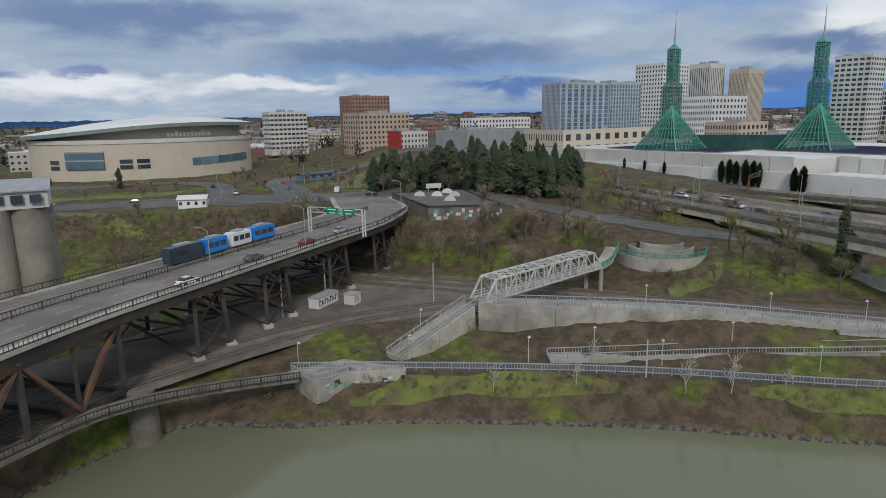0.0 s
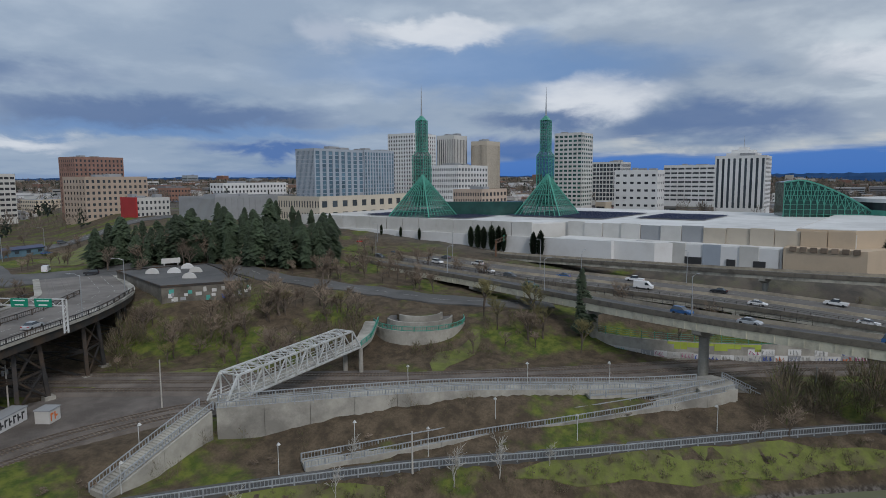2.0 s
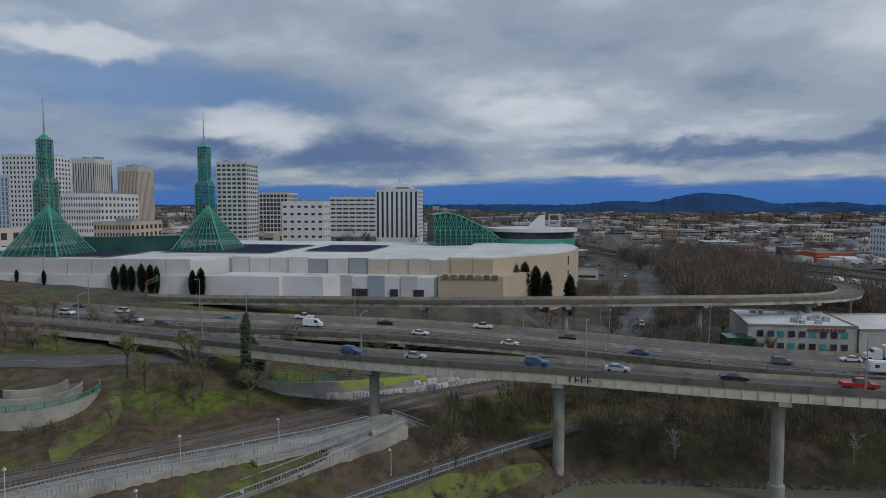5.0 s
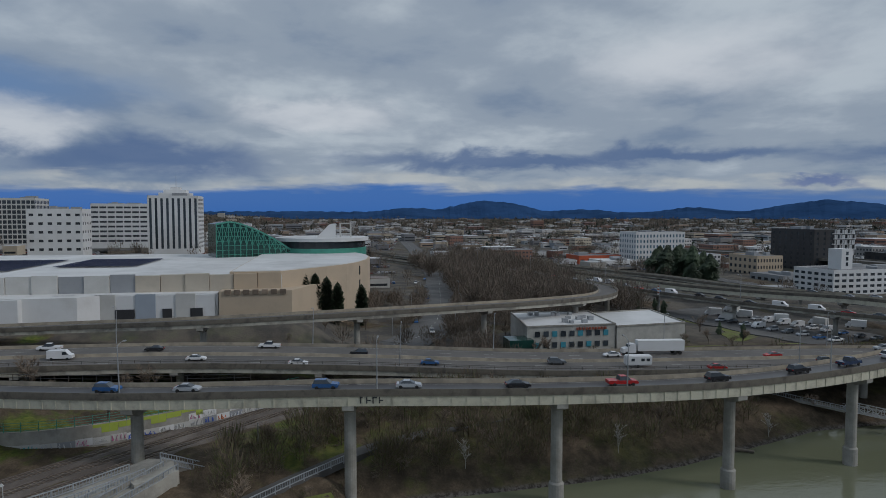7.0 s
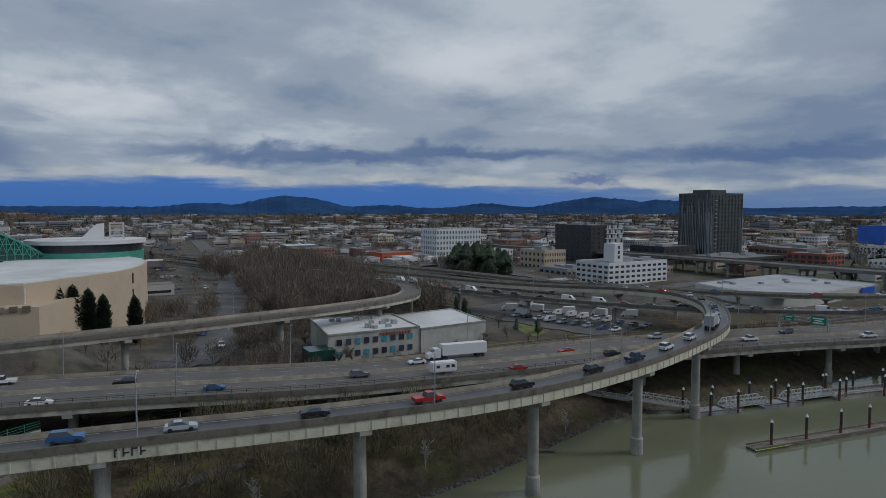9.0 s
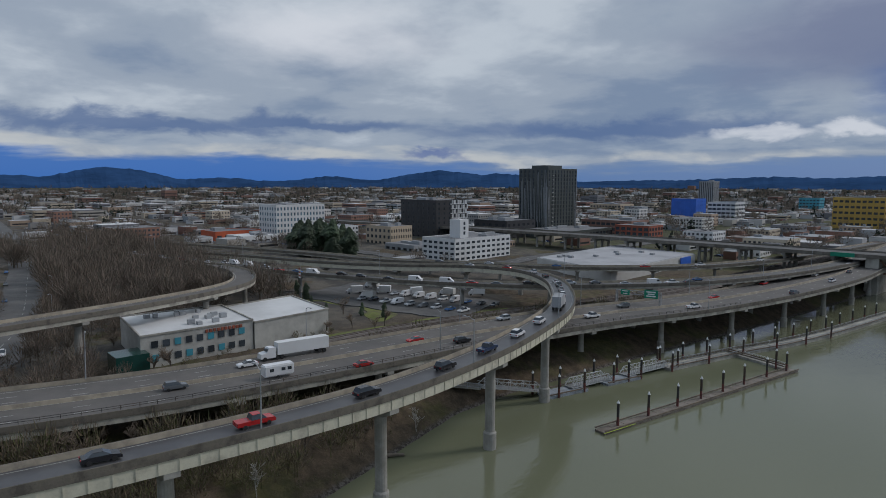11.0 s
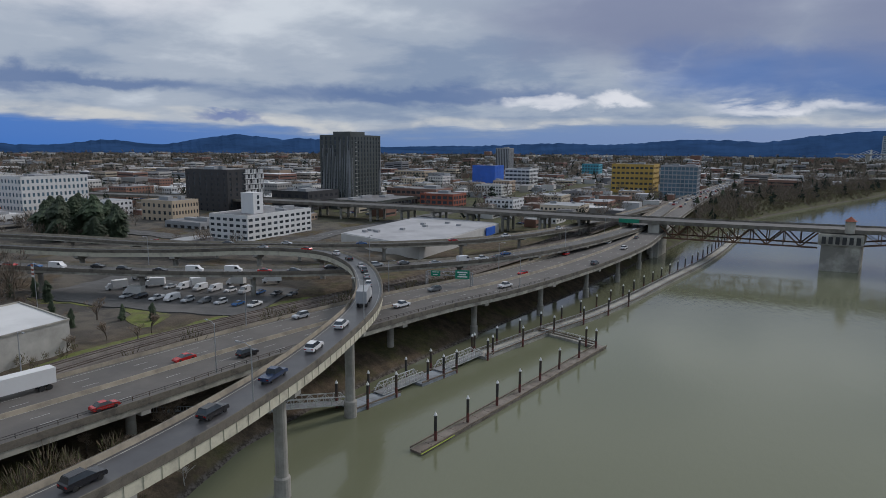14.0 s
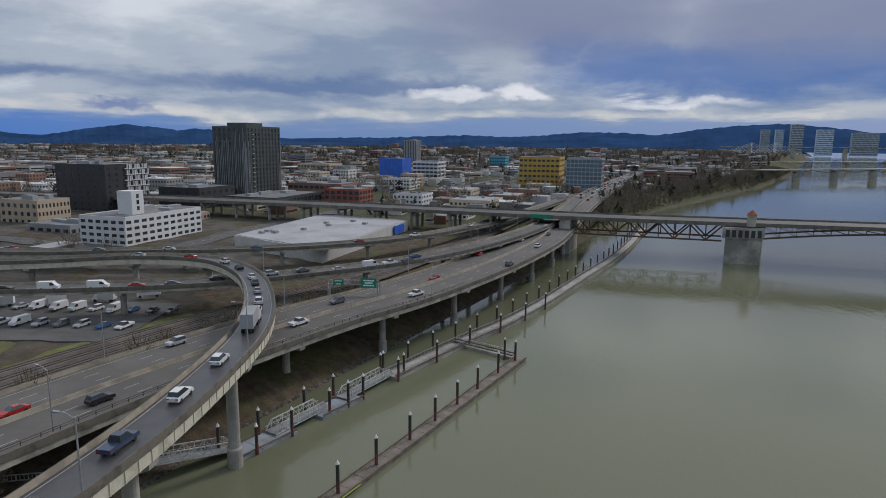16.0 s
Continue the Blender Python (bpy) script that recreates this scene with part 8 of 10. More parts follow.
def scatter_trees(name, label, spots, material, seed, tall, kind, n=18, thin=1.0, leaf=0.12):
    """Trees or scrub as loose clumps of small facets."""
    r_ = np.random.RandomState(seed)
    sp = np.array(spots)
    k = len(sp)
    z = ground_z(sp[:, 0], sp[:, 1])
    h = tall * r_.uniform(0.6, 1.3, k)
    if kind == "twigs":  # slender branch slivers fanning out of a trunk
        v = r_.normal(size=(k, n, 3))
        v *= (r_.rand(k, n) ** 0.45 / np.linalg.norm(v, axis=-1))[..., None]
        c = np.stack([sp[:, 0], sp[:, 1], z + h * 0.56], -1)[:, None] + v * (h[:, None, None] * np.array([0.36, 0.36, 0.44]))
        root = np.stack([sp[:, 0], sp[:, 1], z + h * 0.1], -1)[:, None]
        d = c - root + r_.normal(size=(k, n, 3)) * h[:, None, None] * 0.1
        d *= (h[:, None] * r_.uniform(0.12, 0.3, (k, n)) / np.linalg.norm(d, axis=-1))[..., None]
        side_ = np.cross(d, r_.normal(size=(k, n, 3)))
        side_ *= (h[:, None] * leaf * r_.uniform(0.5, 1.2, (k, n)) / np.linalg.norm(side_, axis=-1))[..., None]
        V = np.stack([c - side_, c + side_, c + d], 2)
        t0 = np.stack([sp[:, 0], sp[:, 1], z - 0.3], -1)
        w0 = h[:, None] * 0.018
        tr = np.stack([t0 + w0 * np.array([1, 0, 0]), t0 - w0 * np.array([1, 0, 0]), t0 + h[:, None] * np.array([0, 0, 0.7])], 1)
        tr2 = np.stack([t0 + w0 * np.array([0, 1, 0]), t0 - w0 * np.array([0, 1, 0]), t0 + h[:, None] * np.array([0, 0, 0.7])], 1)
        V = np.concatenate([V.reshape(-1, 3), tr.reshape(-1, 3), tr2.reshape(-1, 3)])
        me = bpy.data.meshes.new(name)
        me.vertices.add(len(V))
        me.vertices.foreach_set("co", V.ravel())
        me.loops.add(len(V))
        me.loops.foreach_set("vertex_index", np.arange(len(V)))
        me.polygons.add(len(V) // 3)
        me.polygons.foreach_set("loop_start", np.arange(0, len(V), 3))
        me.update(calc_edges=True)
        me.materials.append(M[material])
        return tagged(new(name, me), label, "trees", kind="stuff")
    if kind == "cone":
        t = r_.rand(k, n) ** 0.8
        rad = h[:, None] * 0.2 * (1 - t) + 0.2
        c = np.stack([sp[:, :1] + r_.uniform(-1, 1, (k, n)) * rad, sp[:, 1:2] + r_.uniform(-1, 1, (k, n)) * rad, z[:, None] + h[:, None] * (0.08 + 0.92 * t)], -1)
        sz = h[:, None] * 0.13 * (1.15 - t)
    else:
        v = r_.normal(size=(k, n, 3))
        v *= (r_.rand(k, n) ** 0.4 / np.linalg.norm(v, axis=-1))[..., None]
        c = np.stack([sp[:, 0], sp[:, 1], z + h * 0.52], -1)[:, None] + v * (h[:, None, None] * np.array([0.36, 0.36, 0.46]))
        sz = np.repeat(h[:, None] * leaf, n, 1)
    a = r_.normal(size=(k, n, 4, 3)) * sz[..., None, None] * np.array([0.8 * thin, 0.8 * thin, 0.9 / thin ** 0.5])
    V = (c[:, :, None] + a).reshape(-1, 3)
    i = np.arange(k * n)[:, None] * 4
    F_ = np.concatenate([i + np.array([[0, 1, 2]]), i + np.array([[0, 2, 3]]), i + np.array([[0, 1, 3]])], 1).reshape(-1, 3)
    me = bpy.data.meshes.new(name)
    me.from_pydata(V.tolist(), [], F_.tolist())
    me.materials.append(M[material])
    return tagged(new(name, me), label, "trees", kind="stuff")


bare, ever = [], []
for x, y in tree_spots:
    for k in range(8):
        (bare if rc.random() < 0.7 else ever).append((x + rc.uniform(-22, 22), y + rc.uniform(-24, 24)))
for d_, x, y in cells[::1]:
    if 420 < d_ < 3200 and rc.random() < 0.75:
        px_, py_ = x + rc.uniform(-22, 22), y + 22 + rc.uniform(-2, 2)
        (bare if rc.random() < 0.75 else ever).append((px_, py_))
        bare.append((x + 21, y + rc.uniform(-22, 22)))
far_band = []
for k in range(4200):
    a, r = radians(rc.uniform(-60, 200)), rc.uniform(1500, 4000)
    far_band.append((70 + r * math.sin(a), -40 + r * math.cos(a)))


def on_land(sp, m):
    a = np.array(sp)
    ok = (inland(a[:, 0], a[:, 1]) > m) & (np.hypot(a[:, 0] - 70, a[:, 1] + 40) > 330)
    near = np.hypot(a[:, 0] - 70, a[:, 1] + 40) < 1000
    dm = np.full(len(a), 99.0)
    idx = np.where(ok & near)[0]
    for i in idx:
        dm[i] = np.min(np.hypot(road_pts[:, 0] - a[i, 0], road_pts[:, 1] - a[i, 1]))
        if np.any((keep_a[:, 0] - a[i, 0]) ** 2 + (keep_a[:, 1] - a[i, 1]) ** 2 < (keep_a[:, 2] * 0.8) ** 2):
            dm[i] = 0
    return [tuple(p) for p, o, d in zip(a, ok, dm) if o and d > 12]


scatter_trees("far_bare_trees", "bare winter street trees across the city", on_land(bare, 40), "far_leaf", 1, 11, "twigs", 70, 1, 0.022)
scatter_trees("far_evergreens", "dark evergreen trees across the city", on_land(ever + far_band[:2000], 40), "far_needle", 2, 13, "cone", 26)
scatter_trees("far_woods", "far brown woods towards the hills", on_land(far_band[2000:], 40), "far_leaf", 3, 15, "round", 14, 0.8, 0.10)


# ---- trees ----
def bare_tree_mesh(name, h, seed, spread=0.42, thick=0.022, levels=4, twigs=3):
    r_ = random.Random(seed)
    trunk, twig = bmesh.new(), bmesh.new()

    def grow(p, d, length, rad, lv):
        q = p + d * length
        mid = p.lerp(q, 0.5) + Vector((r_.uniform(-1, 1), r_.uniform(-1, 1), 0)) * length * 0.06
        tgt = trunk if lv < 2 else twig
        if lv >= levels - 1:
            beam(tgt, p, q, max(rad * 1.9, 0.06), sides=3)
        else:
            tube(tgt, [p, mid, q], [rad, rad * 0.85, rad * 0.66], 6 if lv == 0 else 4, cap=False)
        if lv >= levels:
            return
        n = (5 if lv == 0 else 4) if lv < levels - 1 else twigs + 1
        for k in range(n):
            f = r_.uniform(0.45, 1.0) if k else 1.0
            at_ = p.lerp(q, f)
            t = r_.uniform(0, 2 * math.pi)
            side_ = Vector((math.cos(t), math.sin(t), 0))
            nd = (d * r_.uniform(0.5, 0.9) + side_ * r_.uniform(0.45, 0.9) * (1.1 if lv else spread * 2) + Vector((0, 0, 0.25))).normalized()
            grow(at_, nd, length * r_.uniform(0.5, 0.74), rad * 0.56, lv + 1)

    grow(Vector((0, 0, -0.4)), Vector((r_.uniform(-0.08, 0.08), r_.uniform(-0.08, 0.08), 1)).normalized(), h * 0.36, h * thick, 0)
    return trunk, twig


def plant_bare(name, label, x, y, h, seed, trunk_mat="bark", twig_mat="twig", group="bare trees", **kw):
    e = empty(name, pose(x, y, gz(x, y), 0, 0, 0), label, "tree", group)
    a, b = bare_tree_mesh(name, h, seed, **kw)
    part("trunk", a, trunk_mat, e)
    part("crown", b, twig_mat, e)
    return e


def conifer(name, label, x, y, h, seed, wide=0.2, group="conifers", lean=0.0, columnar=False, taper=0.5):
    r_ = random.Random(seed)
    e = empty(name, pose(x, y, gz(x, y)), label, "tree", group)
    bm = bmesh.new()
    tube(bm, [(0, 0, -0.5), (0, 0, h * 0.5), (0, 0, h * 0.96)], [h * 0.018, h * 0.012, 0.03], 7)
    part("trunk", bm, "bark", e)
    bm = bmesh.new()
    n = int(h * (58 if not columnar else 40))
    lobes = [(r_.uniform(0, 6.28), r_.uniform(0.1, 0.9), r_.uniform(0.15, 0.55)) for _ in range(9)]
    for k in range(n):
        t = (k + r_.random()) / n
        if columnar:
            rad = h * 0.13 * (math.sin(math.pi * min(1, 0.12 + t * 0.9)) ** 0.6) * r_.uniform(0.75, 1.1)
        else:
            rad = (h * wide * (1 - t) ** taper + 0.15) * r_.uniform(0.4, 1.15)
        a = r_.uniform(0, 2 * math.pi)
        if not columnar:
            rad *= 0.62 + sum(g * max(0, math.cos(a - q)) ** 3 * math.exp(-((t - c) / 0.12) ** 2) for q, c, g in lobes)
        z = h * (0.10 + 0.9 * t) if not columnar else h * (0.02 + 0.97 * t)
        o = Vector((math.cos(a), math.sin(a), 0))
        side_ = Vector((-o.y, o.x, 0))
        w = rad * r_.uniform(0.12, 0.28) + 0.14
        tip = Vector((0, 0, z)) + o * rad + Vector((0, 0, -rad * 0.32 if not columnar else rad * 0.8))
        root = Vector((0, 0, z)) + o * rad * 0.25
        m_ = root.lerp(tip, 0.55)
        v0, v1 = bm.verts.new(root), bm.verts.new(m_ + side_ * w + Vector((0, 0, -0.1)))
        v2, v3 = bm.verts.new(tip), bm.verts.new(m_ - side_ * w + Vector((0, 0, -0.1)))
        v4 = bm.verts.new(m_ + Vector((0, 0, 0.22 * w + 0.12)))
        for f in ((v0, v1, v4), (v1, v2, v4), (v2, v3, v4), (v3, v0, v4)):
            bm.faces.new(f)
    part("crown", bm, "needles", e)
    return e


rt = random.Random(21)
bases = [plant_bare("bare_tree", "leafless winter tree with brown twigs on the slope", 100 + 6 * k, 130 + 9 * k, (11, 13, 9, 14, 12)[k], 40 + k) for k in range(5)]
BLOCK = [(137.5, 99.5, 15), (158, 95, 8), (118, 100, 8), (112, 168, 24)]


def plant_copies(n, xr, yr, ok, srcs, smin, smax, seed, clear=11):
    r_ = random.Random(seed)
    done, tries = 0, 0
    while done < n and tries < n * 60:
        tries += 1
        x, y = r_.uniform(*xr), r_.uniform(*yr)
        if not ok(x, y) or any((x - a) ** 2 + (y - b) ** 2 < c * c for a, b, c in BLOCK):
            continue
        if np.min(np.hypot(road_pts[:, 0] - x, road_pts[:, 1] - y)) < clear:
            continue
        if np.min(np.hypot(main_xy[:, 0] - x, main_xy[:, 1] - y)) < 14:
            continue
        o = copy_thing(r_.choice(srcs), pose(x, y, gz(x, y) - 0.1, 0, 0, r_.uniform(0, 360)))
        s_ = r_.uniform(smin, smax)
        o.scale = (s_ * r_.uniform(0.9, 1.15), s_ * r_.uniform(0.9, 1.15), s_)
        done += 1


main_xy = spline([(a, b, 0) for a, b, c in MAIN], 8)[:, :2]
deck_xy = dk[:, :2]


def slope_ok(x, y):
    if gz(x, y) > 16.8 and (x * 7.3 + y * 3.1) % 1 > 0.3:
        return False
    return np.min(np.hypot(deck_xy[:, 0] - x, deck_xy[:, 1] - y)) > 15 and inland(np.array([x]), np.array([y]))[0] > 58


plant_copies(92, (60, 185), (92, 235), slope_ok, bases, 0.5, 1.05, 1)
plant_copies(22, (-60, 130), (230, 470), lambda x, y: True, bases, 0.5, 0.9, 2)
plant_copies(12, (130, 190), (35, 95), slope_ok, bases, 0.5, 0.9, 3)
# along the bank
bank_bush = [plant_bare("bank_shrub", "dense leafless shrub on the riverbank", 150 + 4 * k, -20 - 6 * k, 5.5 + k, 70 + k, "bark", "twig", "bank shrubs", spread=0.7, thick=0.012, levels=4, twigs=4) for k in range(3)]
plant_copies(30, (118, 200), (-180, 20), lambda x, y: 5 < inland(np.array([x]), np.array([y]))[0] < 34, bases, 0.4, 0.8, 44, 6)
plant_copies(26, (118, 200), (-180, 20), lambda x, y: 4 < inland(np.array([x]), np.array([y]))[0] < 34, bank_bush, 0.6, 1.35, 4, 0)
birch = plant_bare("pale_tree", "slender pale-barked leafless tree on the bank", 84, 47.5, 9, 91, "pale_bark", "pale_bark", "pale trees", spread=0.25, thick=0.010, levels=3)
for x, y, s_ in ((58, 66.5, 0.8), (70, 59, 0.75), (90, 43, 1.0), (152, -66, 1.0), (149, -32, 0.9), (160, -108, 0.9), (97, 38, 0.6), (78, 63.5, 0.7)):
    o = copy_thing(birch, pose(x, y, gz(x, y) - 0.1, 0, 0, x * 37 % 360))
    o.scale = (s_, s_, s_)
small = bank_bush[0]
for k in range(46):
    f = rt.random()
    i = rt.randint(1, 8)
    a, b = np.array(ESP[i][:2]), np.array(ESP[i + 1][:2]) if i < 9 else np.array(ESP[i][:2])
    p = a + (b - a) * f
    n = np.array([-(b - a)[1], (b - a)[0]]) / (np.linalg.norm(b - a) + 1e-6)
    off = rt.choice((-5.5, -7, -8.5, 6.5, 8))
    q = p + n * off
    if inland(np.array([q[0]]), np.array([q[1]]))[0] < 1.5:
        continue
    o = copy_thing(small, pose(q[0], q[1], gz(*q) - 0.1, 0, 0, rt.uniform(0, 360)))
    s_ = rt.uniform(0.15, 0.42)
    o.scale = (s_ * 1.4, s_ * 1.4, s_)

M["scrub"] = islands_mat("brown_scrub", [(0.19, 0.145, 0.095), (0.145, 0.115, 0.08), (0.22, 0.175, 0.12), (0.17, 0.145, 0.08), (0.125, 0.105, 0.075), (0.15, 0.155, 0.06), (0.205, 0.155, 0.105), (0.125, 0.135, 0.055)], 1.0)
M["bramble"] = islands_mat("green_bramble", [(0.10, 0.11, 0.035), (0.13, 0.135, 0.045), (0.085, 0.085, 0.035), (0.15, 0.14, 0.06)], 1.0)
rs_ = np.random.RandomState(9)


def spots(n, xr, yr, ok, clear=12):
    a = np.stack([rs_.uniform(*xr, n), rs_.uniform(*yr, n)], 1)
    s_ = inland(a[:, 0], a[:, 1])
    d1 = np.min(np.hypot(a[:, :1] - main_xy[None, :, 0], a[:, 1:] - main_xy[None, :, 1]), 1)
    d2 = np.min(np.hypot(a[:, :1] - deck_xy[None, :, 0], a[:, 1:] - deck_xy[None, :, 1]), 1)
    p_ = np.concatenate([esp[:, :2], up[:, :2], lowl[:, :2]])
    d3 = np.min(np.hypot(a[:, :1] - p_[None, :, 0], a[:, 1:] - p_[None, :, 1]), 1)
    d4 = np.min(np.hypot(a[:, :1] - road_pts[None, ::2, 0], a[:, 1:] - road_pts[None, ::2, 1]), 1)
    keep_ = (d4 > clear) & ok(a[:, 0], a[:, 1], s_) & (d1 > 13) & (d2 > 13) & (d3 > 3.2) & (np.hypot(a[:, 0] - 137.5, a[:, 1] - 99.5) > 14.5) & (np.hypot(a[:, 0] - 112, a[:, 1] - 168) > 25)
    d5 = np.min(np.hypot(a[:, :1] - i5[1][None, :, 0], a[:, 1:] - i5[1][None, :, 1]), 1)
    return a[keep_ & (d5 > (14.5 if clear < 4 else 0))]


clump = lambda x, y: (np.sin(x * 0.21 + 1.3 * np.sin(y * 0.17)) + np.sin(y * 0.19 + 1.1 * np.sin(x * 0.13))) > 0.1
scatter_trees("bank_saplings", "thin leafless saplings between the riverside paths", spots(900, (40, 150), (-5, 92), lambda x, y, s_: (s_ > 6) & (s_ < 34) & clump(x * 1.3 + 5, y * 1.3), 0), "scrub", 71, 2.6, "twigs", 40, 1, 0.012)
scatter_trees("hill_scrub", "dense brown leafless scrub on the slope", spots(4200, (58, 190), (60, 240), lambda x, y, s_: (s_ > 55) & clump(x, y) & (ground_z(x, y) < 16.8)), "scrub", 5, 2.4, "twigs", 60, 1, 0.03)
scatter_trees("slope_thicket", "tall leafless thicket on the slope", spots(620, (62, 190), (96, 238), lambda x, y, s_: (s_ > 60) & clump(x + 9, y + 4) & (ground_z(x, y) < 16.5)), "scrub", 6, 7.0, "twigs", 220, 1, 0.012)
scatter_trees("bank_scrub", "brown leafless scrub along the waterline", spots(4200, (20, 205), (-230, 95), lambda x, y, s_: (s_ > 2.0) & (s_ < np.where(y > 15, 11, 40)) & (clump(x, y) | (s_ < 6)), 0), "scrub", 7, 1.6, "twigs", 50, 1, 0.035)
scatter_trees("waterline_scrub", "brown and olive leafless scrub on the grassy bank", spots(9000, (18, 150), (-10, 95), lambda x, y, s_: (s_ > 1.2) & (s_ < 9.5) & ((s_ < 4.5) | clump(x * 1.6, y * 1.6)), 0), "scrub", 17, 1.2, "twigs", 40, 1, 0.035)
scatter_trees("far_bank_trees", "bare trees along the far bank", spots(2600, (-120, 215), (-1300, -440), lambda x, y, s_: (s_ > 4) & (s_ < 120)), "far_leaf", 18, 9, "twigs", 90, 1, 0.02)
scatter_trees("far_bank_evergreens", "dark evergreens along the far bank", spots(420, (-120, 215), (-1300, -440), lambda x, y, s_: (s_ > 6) & (s_ < 90)), "far_needle", 19, 12, "cone", 40)
scatter_trees("bank_thicket", "tall leafless thicket under the ramp", spots(2600, (118, 205), (-240, 14), lambda x, y, s_: (s_ > 5) & (s_ < 38) & ((y < -14) | (s_ > 14)), 0), "scrub", 8, 6.5, "twigs", 200, 1, 0.011)
fb_pts = spline([(x, y, 0) for x, y in BANK if -1700 < y < -380], 4.0)
fb_nrm = -sides_of(fb_pts) if inland(*(fb_pts[5, :2] + sides_of(fb_pts)[5] * 5)) < 0 else sides_of(fb_pts)


def along_bank(n, lo, hi, seed):
    r_ = np.random.RandomState(seed)
    i = r_.randint(0, len(fb_pts), n)
    return fb_pts[i, :2] + fb_nrm[i] * r_.uniform(lo, hi, (n, 1)) + r_.uniform(-2, 2, (n, 2))


def off_roads(a, m):
    return a[np.min(np.hypot(a[:, :1] - road_pts[None, :, 0], a[:, 1:] - road_pts[None, :, 1]), 1) > m]


scatter_trees("far_bank_scrub", "brown scrub along the far bank", off_roads(along_bank(3600, 1, 46, 51), 13), "scrub", 10, 4.2, "twigs", 60, 1, 0.03)
scatter_trees("far_bank_grass", "low green grass and brambles along the far bank", off_roads(along_bank(2600, 2, 40, 52), 13), "bramble", 11, 1.6, "round", 16, 0.9, 0.14)
scatter_trees("embankment_scrub", "dark brown brambles on the railway embankment", [p for p in zip(rs_.uniform(-60, 60, 2600), rs_.uniform(165, 262, 2600)) if 9.2 < gz(*p) < 18.2 and np.min(np.hypot(deck_xy[:, 0] - p[0], deck_xy[:, 1] - p[1])) > 14], "scrub", 41, 1.8, "twigs", 70, 1, 0.035)
willows = [plant_bare("willow_tree", "large leafless tree with olive yellow twigs", x, y, h, 130 + k, "bark", "olive_twig", "olive bare trees", spread=0.5, levels=4, twigs=4) for k, (x, y, h) in enumerate(((150, 87, 15), (155, 74, 15)))]
for x, y, s_ in ((146, 80, 0.8), (149, 68, 0.8), (128, 120, 0.6), (112, 118, 0.55), (150, 58, 0.8), (118, 132, 0.6), (84, 132, 0.55)):
    o = copy_thing(willows[int(x) % 2], pose(x, y, gz(x, y) - 0.1, 0, 0, x * 31 % 360))
    o.scale = (s_, s_, s_)
# street trees round the junction and the arena
street_trees = [plant_bare("street_tree", "leafless winter street tree with fine twigs", x, y, h, sd) for x, y, h, sd in ((60, 262, 11, 71), (228, -40, 9, 72), (96, 300, 12, 73))]
plant_copies(74, (-70, 150), (225, 350), lambda x, y: np.hypot(x - 50, y - 424) > 75, street_trees, 0.5, 0.95, 31)
plant_copies(26, (205, 330), (-150, 0), lambda x, y: True, street_trees, 0.55, 0.9, 32)
plant_copies(16, (228, 330), (-128, -60), lambda x, y: True, street_trees, 0.5, 0.9, 33)
scatter_trees("interchange_scrub", "leafless brown scrub between the ramps", spots(2600, (205, 345), (-160, 90), lambda x, y, s_: (clump(x, y)) & ~((y < -128) & (x < 310)) & (np.hypot(x - 262, y - 40) > 40) & ((x < 240) | (y < -30)) & ~((x < 300) & (x > 220) & (y < -160))), "scrub", 15, 2.6, "twigs", 80, 1, 0.025)
scatter_trees("interchange_trees", "leafless trees between the ramps and the avenue", spots(900, (206, 345), (-162, -8), lambda x, y, s_: ~((y < -128) & (x < 310)) & ~((x > 218) & (x < 262) & (y < -58) & (y > -134)) & ~((x > 240) & (y > -34) & (x < 300)), 7), "far_leaf", 22, 7, "twigs", 200, 1, 0.012)
scatter_trees("ramp_woods", "brown leafless trees filling the ground between ramps", spots(700, (285, 560), (-150, -70), lambda x, y, s_: x > 0, 5), "far_leaf", 23, 12, "twigs", 240, 1, 0.01)
scatter_trees("city_bare_trees", "bare winter trees between the near blocks", [p for p in [(rc.uniform(232, 700), rc.uniform(-330, 160)) for _ in range(900)] if free(p[0], p[1], 4) and not (p[0] < 262 and p[1] > 0)], "far_leaf", 16, 9, "twigs", 180, 1, 0.012)
plant_copies(38, (138, 200), (104, 178), lambda x, y: gz(x, y) > 14 and np.hypot(x - 137.5, y - 99.5) > 17, bases, 0.55, 0.95, 61, 7)
con = [conifer("conifer", "dark green conifer in a dense grove", 165 + 9 * k, 236 - 6 * k, (17, 15, 19)[k], 200 + k, (0.27, 0.25, 0.30)[k], taper=0.34) for k in range(3)]


def in_grove(x, y):
    """Along and behind the grove's front edge."""
    s_, d_ = (x - 106) * 0.64 - (y - 224) * 0.768, (x - 106) * 0.768 + (y - 224) * 0.64
    return -4 < s_ < 84 and 0 < d_ < 34


BLOCK = BLOCK[:3]
plant_copies(120, (100, 200), (150, 262), in_grove, con, 0.62, 1.0, 6, 4)
plant_copies(54, (100, 200), (140, 262), in_grove, bases, 0.8, 1.25, 16, 4)
for x, y, s_ in ((215, 262, 0.75), (219, 254, 0.8), (214, 243, 0.7), (225, 246, 0.6), (232, 240, 0.5), (243, -150, 0.32), (236, -155, 0.3), (262, -140, 0.42), (248, -138, 0.4), (292, -150, 0.5), (300, -146, 0.45), (284, -150, 0.4), (20, 330, 0.7), (96, 470, 0.8), (110, 480, 0.9), (104, 466, 0.7), (160, -620, 0.6), (150, -700, 0.7), (148, -640, 0.5)):
    o = copy_thing(rt.choice(con), pose(x, y, gz(x, y) - 0.2, 0, 0, rt.uniform(0, 360)))
    o.scale = (s_, s_, s_)
